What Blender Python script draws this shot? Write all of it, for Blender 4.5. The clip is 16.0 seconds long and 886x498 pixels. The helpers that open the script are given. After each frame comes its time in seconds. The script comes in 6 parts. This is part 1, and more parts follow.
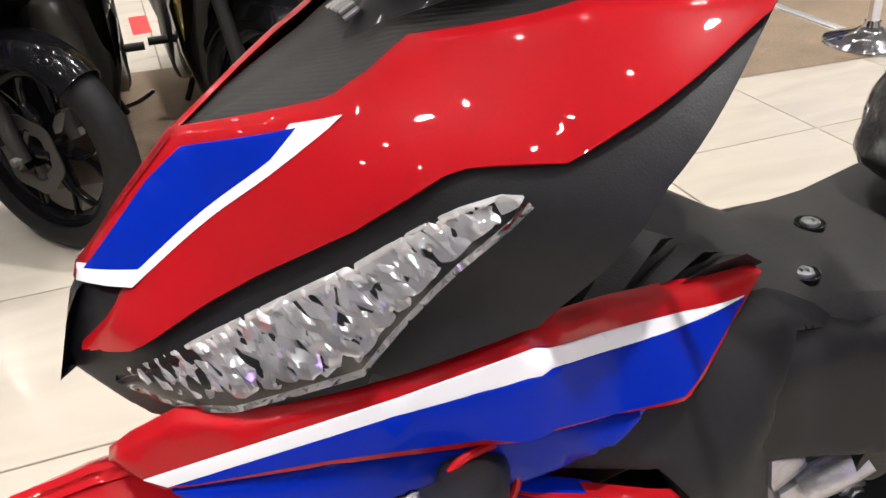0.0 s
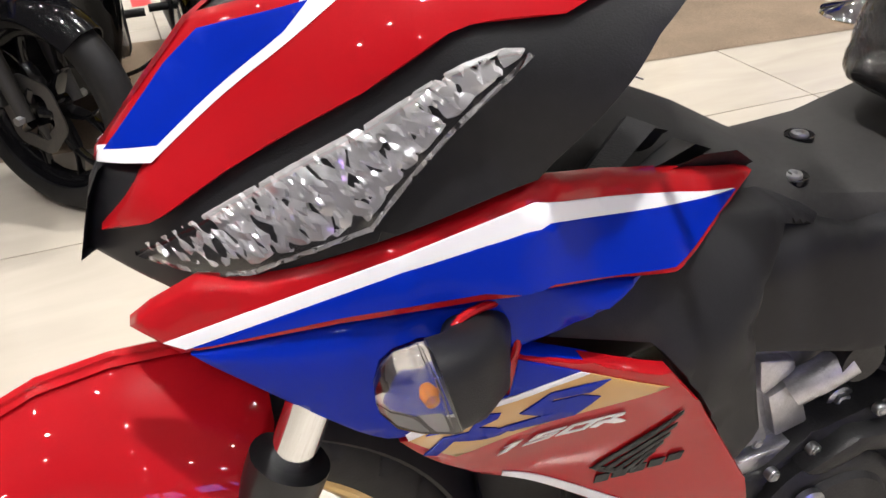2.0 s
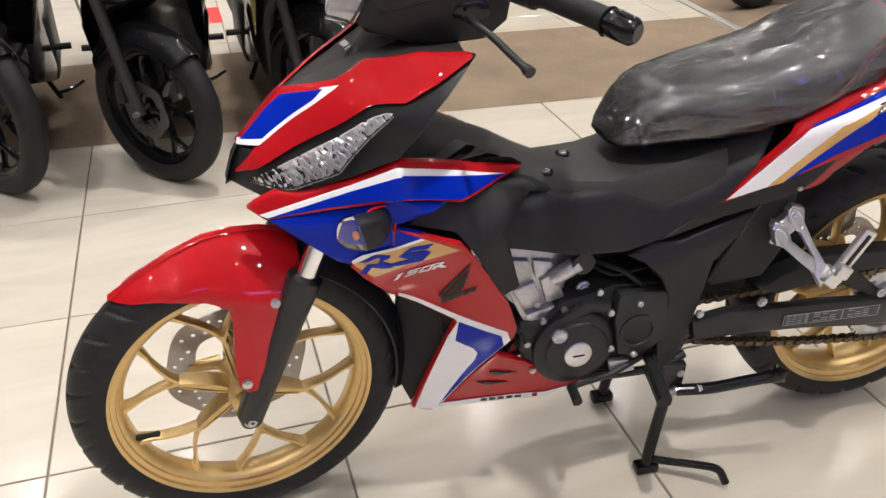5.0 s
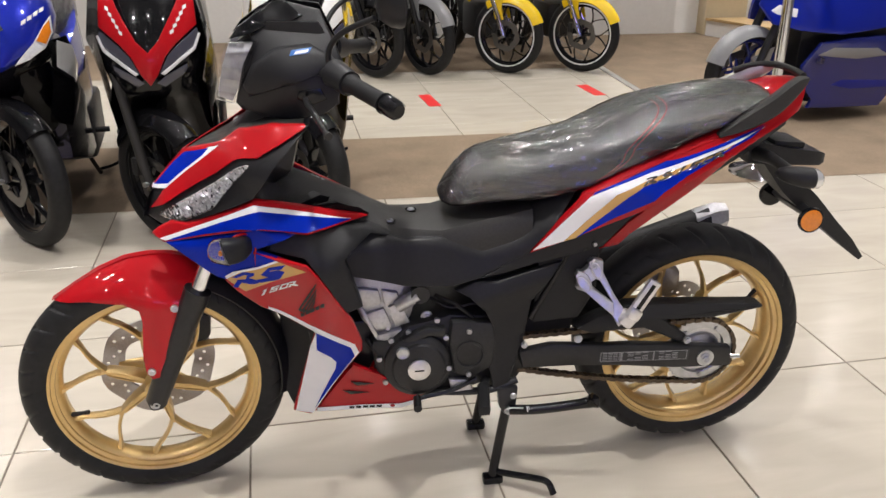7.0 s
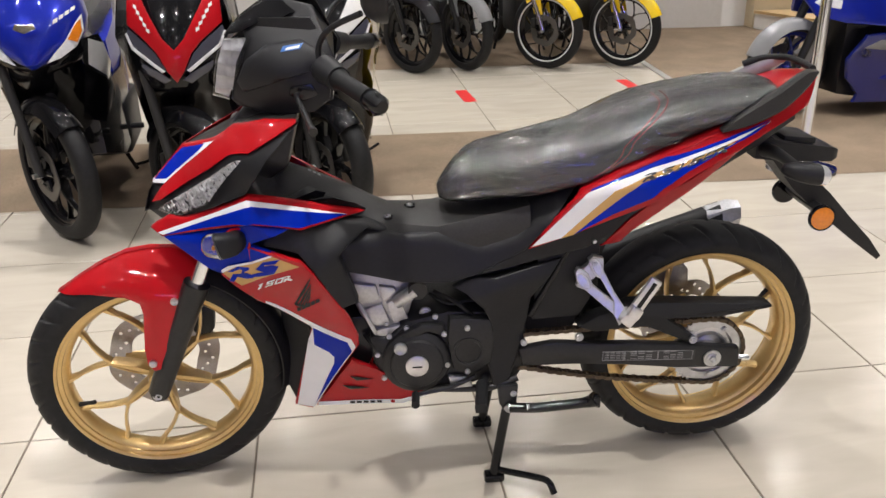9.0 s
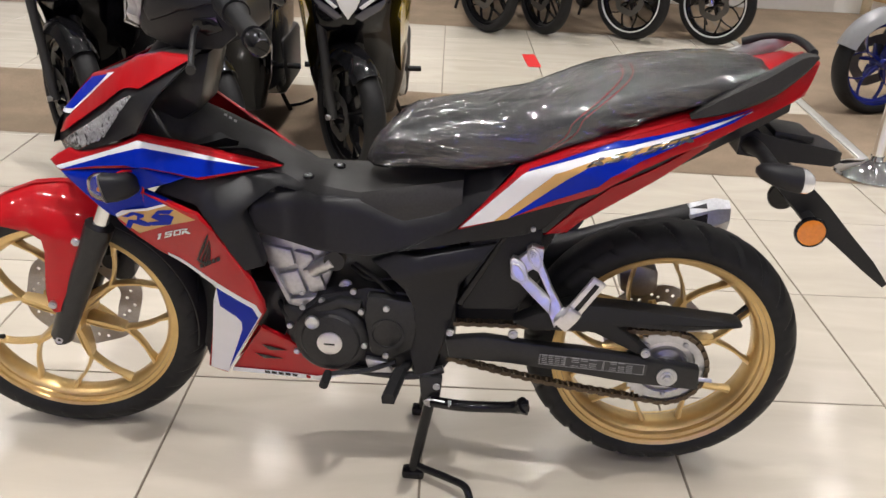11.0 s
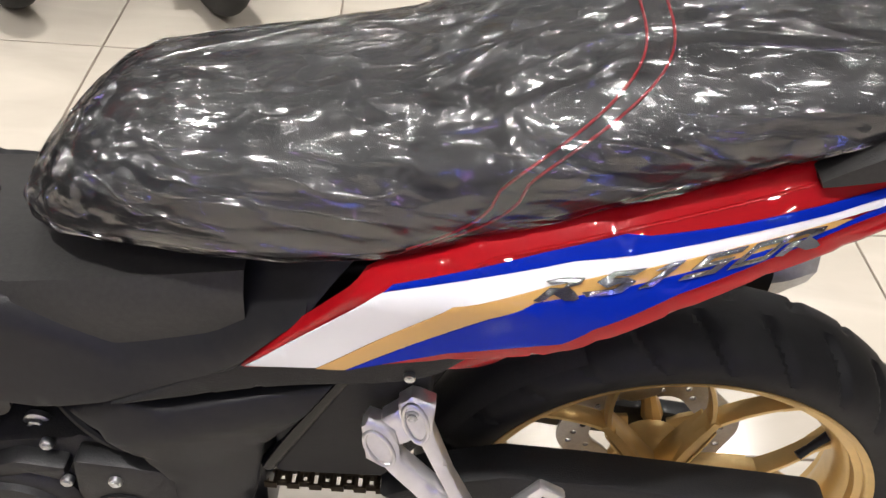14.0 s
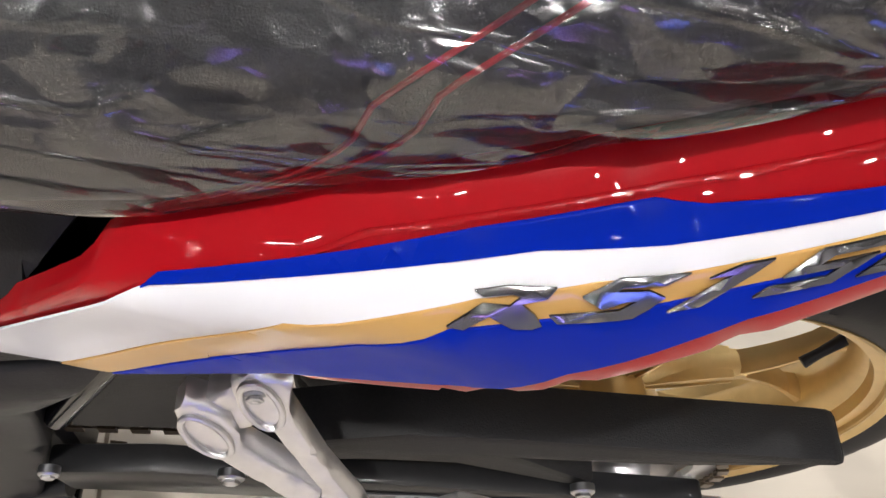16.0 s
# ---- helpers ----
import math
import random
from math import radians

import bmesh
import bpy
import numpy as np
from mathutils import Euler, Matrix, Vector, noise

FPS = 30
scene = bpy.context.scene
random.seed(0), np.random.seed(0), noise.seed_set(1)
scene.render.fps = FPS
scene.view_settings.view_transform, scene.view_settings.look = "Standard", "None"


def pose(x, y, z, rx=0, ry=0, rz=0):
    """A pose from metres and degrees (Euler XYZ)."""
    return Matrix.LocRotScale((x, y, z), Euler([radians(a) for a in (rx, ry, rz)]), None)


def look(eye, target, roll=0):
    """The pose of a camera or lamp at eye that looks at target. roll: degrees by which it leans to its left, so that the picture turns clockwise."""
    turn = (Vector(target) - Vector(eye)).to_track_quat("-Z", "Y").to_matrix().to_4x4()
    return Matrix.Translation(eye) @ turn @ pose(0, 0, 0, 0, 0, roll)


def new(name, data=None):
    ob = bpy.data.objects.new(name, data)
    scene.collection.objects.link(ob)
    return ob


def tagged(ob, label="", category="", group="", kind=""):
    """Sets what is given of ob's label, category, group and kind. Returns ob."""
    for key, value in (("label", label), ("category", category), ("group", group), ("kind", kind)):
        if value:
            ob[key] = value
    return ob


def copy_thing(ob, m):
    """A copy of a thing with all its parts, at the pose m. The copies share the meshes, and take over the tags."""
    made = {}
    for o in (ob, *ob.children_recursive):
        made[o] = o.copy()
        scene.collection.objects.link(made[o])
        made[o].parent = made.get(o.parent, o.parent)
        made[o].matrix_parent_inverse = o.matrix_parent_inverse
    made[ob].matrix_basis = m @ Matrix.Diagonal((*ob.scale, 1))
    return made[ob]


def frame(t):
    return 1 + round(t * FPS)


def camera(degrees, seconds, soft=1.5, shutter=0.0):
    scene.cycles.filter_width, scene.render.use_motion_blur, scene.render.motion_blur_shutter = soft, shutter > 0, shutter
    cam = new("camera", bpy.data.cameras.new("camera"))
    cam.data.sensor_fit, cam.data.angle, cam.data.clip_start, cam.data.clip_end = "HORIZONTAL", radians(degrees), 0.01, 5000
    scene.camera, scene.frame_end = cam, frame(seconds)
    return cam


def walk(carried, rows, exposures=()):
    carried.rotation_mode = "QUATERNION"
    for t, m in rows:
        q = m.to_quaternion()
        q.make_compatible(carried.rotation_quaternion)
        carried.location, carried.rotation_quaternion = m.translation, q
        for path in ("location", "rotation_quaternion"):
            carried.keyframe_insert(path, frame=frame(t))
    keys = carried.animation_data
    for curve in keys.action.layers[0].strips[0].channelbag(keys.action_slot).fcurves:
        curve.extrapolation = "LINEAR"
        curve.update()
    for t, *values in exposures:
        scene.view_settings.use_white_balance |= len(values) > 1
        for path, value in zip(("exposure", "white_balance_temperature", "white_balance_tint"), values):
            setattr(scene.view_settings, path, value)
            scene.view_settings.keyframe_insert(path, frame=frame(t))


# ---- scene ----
cam = camera(54.7, 16.0)
PATH = [
    (0, (0.122, -0.494, 1.026), (0.61, 1.17, 0.03), -3.0),
    (0.5, (0.125, -0.492, 1.043), (0.645, 1.209, 0.127), -3.0),
    (1, (0.117, -0.5, 1.023), (0.636, 1.199, 0.103), -3.0),
    (1.5, (0.107, -0.52, 1.0), (0.608, 1.154, 0.028), -3.0),
    (2, (0.1, -0.544, 0.983), (0.587, 1.104, -0.041), -2.9),
    (2.5, (0.09, -0.566, 0.98), (0.568, 1.066, -0.073), -2.7),
    (3, (0.077, -0.595, 0.977), (0.537, 1.029, -0.095), -2.5),
    (3.5, (0.045, -0.696, 0.986), (0.468, 0.928, -0.102), -1.8),
    (4, (0.006, -0.869, 1.081), (0.377, 0.775, 0.003), -2.4),
    (4.5, (0.009, -1.065, 1.177), (0.387, 0.598, 0.131), -2.0),
    (5, (0.054, -1.281, 1.289), (0.464, 0.399, 0.284), -0.4),
    (5.2, (0.111, -1.375, 1.318), (0.524, 0.321, 0.341), 0.3),
    (7.3, (0.423, -1.816, 1.357), (0.657, 0.013, 0.583), 0.1),
    (7.5, (0.45, -1.827, 1.353), (0.655, 0.006, 0.582), -0.0),
    (8, (0.501, -1.841, 1.347), (0.654, -0.002, 0.573), -1.1),
    (8.2, (0.498, -1.846, 1.354), (0.655, -0.01, 0.577), -1.1),
    (10.3, (0.73, -1.707, 1.334), (0.756, 0.121, 0.523), 1.6),
    (10.5, (0.796, -1.713, 1.318), (0.777, 0.112, 0.502), 2.3),
    (11, (0.872, -1.611, 1.295), (0.795, 0.186, 0.421), 2.7),
    (11.5, (0.854, -1.405, 1.292), (0.782, 0.359, 0.353), 2.5),
    (12, (0.876, -1.294, 1.261), (0.815, 0.444, 0.274), 3.0),
    (12.5, (0.944, -1.125, 1.247), (0.87, 0.562, 0.176), 4.1),
    (13, (0.973, -0.948, 1.223), (0.886, 0.685, 0.071), 4.3),
    (13.5, (0.951, -0.713, 1.211), (0.967, 0.836, -0.054), 5.2),
    (14, (0.978, -0.579, 1.186), (1.03, 0.901, -0.158), 6.2),
    (14.5, (1.004, -0.452, 1.14), (1.08, 0.935, -0.301), 8.4),
    (15, (1.018, -0.366, 1.081), (1.14, 0.864, -0.493), 10.2),
    (15.5, (1.01, -0.311, 1.043), (1.215, 0.776, -0.622), 13.1),
    (16, (1.019, -0.287, 1.023), (1.275, 0.719, -0.687), 16.3),
]
walk(cam, [(t, look(eye, target, roll)) for t, eye, target, roll in PATH],
     exposures=[(0, 0.10), (3.0, 0.12), (4.5, 0.0), (5.2, -0.08), (7.5, -0.16), (11.0, -0.14), (12.5, 0.04), (13.0, 0.10), (14.0, 0.08), (15.0, 0.0), (16.0, -0.08)])

# ---- light: a closed showroom under rows of small ceiling downlights ----
world = bpy.data.worlds.new("world")
scene.world = world
world.use_nodes = True
world.node_tree.nodes["Background"].inputs[0].default_value = (0.9, 0.95, 1.0, 1)
world.node_tree.nodes["Background"].inputs[1].default_value = 0.02
CEILING = 3.0
LAMP_WATTS = 7.0
for ix in range(10):
    for iy in range(11):
        lamp = bpy.data.lights.new("downlight_lamp", "AREA")
        strong = (ix + 2 * iy) % 4 == 0
        lamp.shape, lamp.size, lamp.energy = "DISK", 0.075, LAMP_WATTS * (2.4 if strong else 0.5)
        lamp.color = (1.0, 0.965, 0.94)
        lamp.spread = radians(95 if strong else 150)
        ob = new("downlight_lamp", lamp)
        ob.location = (-3.7 + 1.04 * ix + 0.3 * (iy % 2), -4.9 + 1.04 * iy, CEILING - 0.03)

# ---- materials ----


def material(name, color, rough=0.5, metal=0.0, coat=0.0, grain=0.0, scale=60.0, stain=0.0, stain_scale=5.0, bump=0.0, bump_scale=200.0, spec=0.5):
    """Principled surface with two scales of colour variation and fine relief, in object metres."""
    m = bpy.data.materials.new(name)
    m.use_nodes = True
    t = m.node_tree
    b = t.nodes["Principled BSDF"]
    b.inputs["Roughness"].default_value = rough
    b.inputs["Metallic"].default_value = metal
    b.inputs["Coat Weight"].default_value = coat
    b.inputs["Coat Roughness"].default_value = 0.02
    b.inputs["Coat IOR"].default_value = 1.5
    b.inputs["Specular IOR Level"].default_value = spec
    b.inputs["Base Color"].default_value = (*color, 1)
    co = t.nodes.new("ShaderNodeTexCoord").outputs["Object"]
    last = None
    for amount, sc in ((grain, scale), (stain, stain_scale)):
        if amount:
            n = t.nodes.new("ShaderNodeTexNoise")
            n.inputs["Scale"].default_value, n.inputs["Detail"].default_value = sc, 5
            t.links.new(co, n.inputs["Vector"])
            ramp = t.nodes.new("ShaderNodeMapRange")
            ramp.inputs["From Min"].default_value, ramp.inputs["From Max"].default_value = 0.3, 0.7
            ramp.inputs["To Min"].default_value, ramp.inputs["To Max"].default_value = 1 - amount, 1 + amount
            t.links.new(n.outputs["Fac"], ramp.inputs["Value"])
            mul = t.nodes.new("ShaderNodeVectorMath")
            mul.operation = "SCALE"
            if last:
                t.links.new(last, mul.inputs[0])
            else:
                mul.inputs[0].default_value = color
            t.links.new(ramp.outputs[0], mul.inputs["Scale"])
            last = mul.outputs[0]
    if last:
        t.links.new(last, b.inputs["Base Color"])
    if bump:
        n = t.nodes.new("ShaderNodeTexNoise")
        n.inputs["Scale"].default_value, n.inputs["Detail"].default_value = bump_scale, 3
        t.links.new(co, n.inputs["Vector"])
        bn = t.nodes.new("ShaderNodeBump")
        bn.inputs["Strength"].default_value, bn.inputs["Distance"].default_value = bump, 0.002
        t.links.new(n.outputs["Fac"], bn.inputs["Height"])
        t.links.new(bn.outputs[0], b.inputs["Normal"])
    return m


RED = material("red_paint", (0.40, 0.006, 0.011), 0.35, coat=0.72, grain=0.03, scale=25, spec=0.05)
DEEP_RED = material("red_paint_dark", (0.36, 0.006, 0.01), 0.25, coat=0.7, grain=0.03, scale=25, spec=0.1)
DECAL_BLUE = material("blue_decal", (0.001, 0.017, 0.33), 0.35, coat=0.25, grain=0.04, scale=20, spec=0.03)
DECAL_WHITE = material("white_decal", (0.80, 0.80, 0.82), 0.35, coat=0.6, grain=0.02, scale=20, spec=0.1)
DECAL_GOLD = material("gold_decal", (0.55, 0.32, 0.10), 0.35, coat=1.0, grain=0.04, scale=30, spec=0.1)
MATTE = material("black_matte_plastic", (0.0115, 0.0115, 0.0135), 0.45, grain=0.12, scale=120, stain=0.1, stain_scale=6, bump=0.12, bump_scale=900, spec=0.3)
TEXTURED = material("black_textured_plastic", (0.015, 0.015, 0.016), 0.55, grain=0.15, scale=300, bump=0.35, bump_scale=700, spec=0.3)
GREY_PLASTIC = material("dark_grey_plastic", (0.030, 0.029, 0.028), 0.5, grain=0.12, scale=200, stain=0.08, bump=0.2, bump_scale=800, spec=0.3)
CARBON = material("ribbed_dark_plastic", (0.024, 0.023, 0.022), 0.4, grain=0.1, scale=200, spec=0.35)
GLOSS_BLACK = material("gloss_black_paint", (0.005, 0.005, 0.006), 0.2, coat=0.5, grain=0.05, scale=30, spec=0.1)
SATIN_BLACK = material("satin_black_steel", (0.014, 0.014, 0.015), 0.35, coat=0.2, spec=0.3, grain=0.15, scale=90, bump=0.05, bump_scale=300)
CAST_BLACK = material("black_engine_casting", (0.02, 0.02, 0.021), 0.45, metal=0.3, grain=0.2, scale=150, bump=0.25, bump_scale=500)
CAST_SILVER = material("cast_aluminium", (0.52, 0.52, 0.54), 0.38, metal=0.85, grain=0.1, scale=140, stain=0.1, stain_scale=14, bump=0.25, bump_scale=450)
ALLOY = material("brushed_alloy", (0.72, 0.71, 0.72), 0.3, metal=0.9, grain=0.06, scale=90, stain=0.06, stain_scale=10, bump=0.08, bump_scale=300)
GOLD = material("gold_anodised", (0.66, 0.465, 0.20), 0.34, metal=0.75, coat=0.25, grain=0.05, scale=60, stain=0.06, stain_scale=9, bump=0.05, bump_scale=250)
LAMP_CHROME = material("bright_lamp_reflector", (0.92, 0.92, 0.94), 0.16, metal=0.4, grain=0.05, scale=120)
REFLECTOR = material("faceted_reflector", (0.97, 0.97, 0.98), 0.12, metal=0.66, grain=0.05, scale=120)
CHROME = material("chrome", (0.82, 0.83, 0.85), 0.08, metal=1.0, grain=0.02, scale=50)
DARK_CHROME = material("dark_chrome", (0.34, 0.34, 0.36), 0.13, metal=1.0, grain=0.04, scale=120)
STEEL = material("zinc_steel", (0.55, 0.56, 0.58), 0.28, metal=1.0, grain=0.1, scale=80, bump=0.05, bump_scale=300)
DISC_STEEL = material("disc_steel", (0.36, 0.34, 0.33), 0.35, metal=1.0, grain=0.08, scale=200, bump=0.1, bump_scale=600)
DARK_DISC = material("dull_disc_steel", (0.14, 0.135, 0.13), 0.4, metal=0.9, grain=0.1, scale=150)
RUBBER = material("tyre_rubber", (0.010, 0.010, 0.011), 0.55, spec=0.3, grain=0.25, scale=60, stain=0.15, stain_scale=12, bump=0.1, bump_scale=400)
VINYL = material("seat_vinyl", (0.016, 0.017, 0.018), 0.5, grain=0.1, scale=300, bump=0.3, bump_scale=1200)
CHAIN_STEEL = material("chain_steel", (0.13, 0.10, 0.07), 0.4, metal=0.9, grain=0.2, scale=200)
AMBER = material("amber_plastic", (0.75, 0.22, 0.01), 0.15, coat=0.8, grain=0.08, scale=150)
THREAD = material("red_thread", (0.42, 0.015, 0.025), 0.6)
STICKER = material("black_sticker", (0.02, 0.02, 0.022), 0.3, coat=0.3)
RAIL_GREY = material("light_grey_paint", (0.42, 0.41, 0.40), 0.35, metal=0.4, coat=0.3, grain=0.05, scale=60)
STICKER_BLUE = material("blue_sticker", (0.03, 0.13, 0.42), 0.3, coat=0.3)
PRINT = material("grey_print", (0.30, 0.30, 0.31), 0.4)
BLUE_PAINT = material("blue_metallic_paint", (0.003, 0.014, 0.30), 0.3, metal=0.2, coat=0.8, grain=0.04, scale=200, spec=0.1)
YELLOW_PAINT = material("yellow_paint", (0.80, 0.55, 0.01), 0.22, coat=1.0, grain=0.03, scale=30)
WHITE_PAINT = material("white_paint_gloss", (0.75, 0.75, 0.74), 0.2, coat=1.0, grain=0.02, scale=30)
GREY_PAINT = material("grey_paint", (0.22, 0.22, 0.23), 0.3, coat=0.7, grain=0.04, scale=40)
BLUE_RIM = material("blue_rim_paint", (0.008, 0.015, 0.16), 0.25, coat=0.8, grain=0.05, scale=60)
WOOD = material("light_wood", (0.52, 0.36, 0.18), 0.4, grain=0.12, scale=25, stain=0.1, stain_scale=4)
WALL = material("white_wall_paint", (0.85, 0.84, 0.82), 0.6, grain=0.02, scale=30, stain=0.03, stain_scale=1.5, bump=0.05, bump_scale=150)
DIM_WALL = material("grey_wall_paint", (0.42, 0.42, 0.43), 0.7, grain=0.03, scale=30, stain=0.05, stain_scale=1.5)
CREAM = material("cream_wall_paint", (0.70, 0.60, 0.42), 0.6, grain=0.02, scale=30, stain=0.03, stain_scale=1.5)
CEIL = material("dark_ceiling_paint", (0.12, 0.12, 0.122), 0.8, grain=0.02, scale=20, stain=0.03, stain_scale=1)
TAPE = material("red_floor_tape", (0.62, 0.03, 0.03), 0.4, grain=0.06, scale=60)
TRIM = material("aluminium_floor_trim", (0.62, 0.61, 0.58), 0.35, metal=0.7, grain=0.08, scale=50)
GROUT = material("tile_grout", (0.16, 0.13, 0.10), 0.8, grain=0.2, scale=60)

# fine diagonal weave on the dark cowl plastic
ct = CARBON.node_tree
cw = ct.nodes.new("ShaderNodeTexWave")
cw.inputs["Scale"].default_value, cw.inputs["Distortion"].default_value = 75, 0.3
cw.bands_direction = "DIAGONAL"
ct.links.new(ct.nodes.new("ShaderNodeTexCoord").outputs["Object"], cw.inputs["Vector"])
cb = ct.nodes.new("ShaderNodeBump")
cb.inputs["Strength"].default_value, cb.inputs["Distance"].default_value = 0.2, 0.001
ct.links.new(cw.outputs["Fac"], cb.inputs["Height"])
ct.links.new(cb.outputs[0], ct.nodes["Principled BSDF"].inputs["Normal"])


def glassy(name, color, rough=0.02, alpha=0.25):
    """Clear thin plastic: a mix of see-through and gloss."""
    m = bpy.data.materials.new(name)
    m.use_nodes = True
    t = m.node_tree
    out = t.nodes["Material Output"]
    t.nodes.remove(t.nodes["Principled BSDF"])
    tr = t.nodes.new("ShaderNodeBsdfTransparent")
    tr.inputs[0].default_value = (*color, 1)
    gl = t.nodes.new("ShaderNodeBsdfGlossy")
    gl.inputs["Roughness"].default_value = rough
    fr = t.nodes.new("ShaderNodeFresnel")
    fr.inputs[0].default_value = 1.5
    ad = t.nodes.new("ShaderNodeMath")
    ad.inputs[1].default_value = alpha
    t.links.new(fr.outputs[0], ad.inputs[0])
    mix = t.nodes.new("ShaderNodeMixShader")
    t.links.new(ad.outputs[0], mix.inputs[0])
    t.links.new(tr.outputs[0], mix.inputs[1])
    t.links.new(gl.outputs[0], mix.inputs[2])
    t.links.new(mix.outputs[0], out.inputs[0])
    return m, gl


CLEAR, _ = glassy("clear_plastic", (0.95, 0.95, 0.97), 0.03, 0.06)
FILM, film_gloss = glassy("plastic_wrap", (0.97, 0.97, 0.98), 0.16, 0.085)
ft = FILM.node_tree
fco = ft.nodes.new("ShaderNodeTexCoord").outputs["Object"]


def film_math(op, a, b_=None):
    n = ft.nodes.new("ShaderNodeMath")
    n.operation = op
    for i, v in enumerate((a, b_)):
        if v is None:
            continue
        if isinstance(v, (int, float)):
            n.inputs[i].default_value = v
        else:
            ft.links.new(v, n.inputs[i])
    return n.outputs[0]


def film_noise(turn_, stretch, detail, bend):
    fmap = ft.nodes.new("ShaderNodeMapping")
    fmap.inputs["Rotation"].default_value = [radians(v) for v in turn_]
    fmap.inputs["Scale"].default_value = stretch
    ft.links.new(fco, fmap.inputs["Vector"])
    fn = ft.nodes.new("ShaderNodeTexNoise")
    fn.inputs["Scale"].default_value, fn.inputs["Detail"].default_value, fn.inputs["Distortion"].default_value = 1.0, detail, bend
    ft.links.new(fmap.outputs[0], fn.inputs["Vector"])
    return fn.outputs["Fac"]


crease = 0.0
# thin pulled creases in several directions, each broken into lengths, over soft folds
for turn_, stretch, sharp, amt in (((0, 22, 0), (6, 34, 44), 15.0, 1.0), ((0, -48, 10), (6, 38, 46), 14.0, 1.0), ((0, 62, 0), (10, 42, 44), 14.0, 0.7), ((0, 12, 25), (3.5, 13, 17), 10.0, 1.6), ((0, -58, 0), (4, 17, 20), 10.0, 1.7)):
    off = film_math("ABSOLUTE", film_math("SUBTRACT", film_noise(turn_, stretch, 0.5, 0.45), 0.5))
    ridge = film_math("MAXIMUM", film_math("SUBTRACT", 1.0, film_math("MULTIPLY", off, sharp)), 0.0)
    ridge = film_math("MULTIPLY", ridge, ridge)
    where = film_math("MAXIMUM", film_math("MULTIPLY", film_math("SUBTRACT", film_noise(turn_, [v * 0.45 for v in stretch], 0.0, 0.3), 0.50), 5.0), 0.0)
    crease = film_math("ADD", crease, film_math("MULTIPLY", film_math("MULTIPLY", ridge, film_math("MINIMUM", where, 1.0)), amt))
crease = film_math("ADD", crease, film_math("MULTIPLY", film_noise((0, 20, 0), (12, 22, 28), 1.5, 0.5), 1.5))
fb = ft.nodes.new("ShaderNodeBump")
fb.inputs["Strength"].default_value, fb.inputs["Distance"].default_value = 1.0, 0.0030
ft.links.new(crease, fb.inputs["Height"])


def film_vec(op, a, b_=None, k=None):
    n = ft.nodes.new("ShaderNodeVectorMath")
    n.operation = op
    for i, v in enumerate((a, b_)):
        if v is None:
            continue
        if isinstance(v, tuple):
            n.inputs[i].default_value = v
        else:
            ft.links.new(v, n.inputs[i])
    if k is not None:
        if isinstance(k, float):
            n.inputs["Scale"].default_value = k
        else:
            ft.links.new(k, n.inputs["Scale"])
    return n.outputs[0]


# crumpled facets: each small shard of the film leans its own way, more in some places than in others
warp = ft.nodes.new("ShaderNodeTexNoise")
warp.inputs["Scale"].default_value, warp.inputs["Detail"].default_value = 22.0, 2.0
ft.links.new(fco, warp.inputs["Vector"])
bent = film_vec("ADD", fco, film_vec("SCALE", film_vec("SUBTRACT", warp.outputs["Color"], (.5, .5, .5)), k=0.03))
taut = film_math("MINIMUM", film_math("MAXIMUM", film_math("MULTIPLY", film_math("SUBTRACT", film_noise((0, 20, 0), (5, 9, 9), 1.0, 0.2), 0.36), 5.0), 0.45), 1.0)
lean = fb.outputs[0]
for turn_, stretch, amt in (((0, 24, 0), (16, 50, 80), 1.1), ((0, -42, 0), (30, 80, 110), 0.8), ((0, 70, 0), (60, 120, 150), 0.45)):
    vmap = ft.nodes.new("ShaderNodeMapping")
    vmap.inputs["Rotation"].default_value = [radians(v) for v in turn_]
    vmap.inputs["Scale"].default_value = stretch
    ft.links.new(bent, vmap.inputs["Vector"])
    shard = ft.nodes.new("ShaderNodeTexVoronoi")
    shard.inputs["Scale"].default_value = 1.0
    ft.links.new(vmap.outputs[0], shard.inputs["Vector"])
    lean = film_vec("ADD", lean, film_vec("SCALE", film_vec("SUBTRACT", shard.outputs["Color"], (.5, .5, .5)), k=film_math("MULTIPLY", taut, amt)))
lean = film_vec("NORMALIZE", lean)
ft.links.new(lean, film_gloss.inputs["Normal"])
haze = ft.nodes.new("ShaderNodeBsdfDiffuse")
haze.inputs[0].default_value = (0.8, 0.8, 0.84, 1)
ft.links.new(fb.outputs[0], haze.inputs["Normal"])
veil = ft.nodes.new("ShaderNodeMixShader")
veil.inputs[0].default_value = 0.008
film_out = ft.nodes["Material Output"]
ft.links.new(film_out.inputs[0].links[0].from_socket, veil.inputs[1])
ft.links.new(haze.outputs[0], veil.inputs[2])
ft.links.new(veil.outputs[0], film_out.inputs[0])


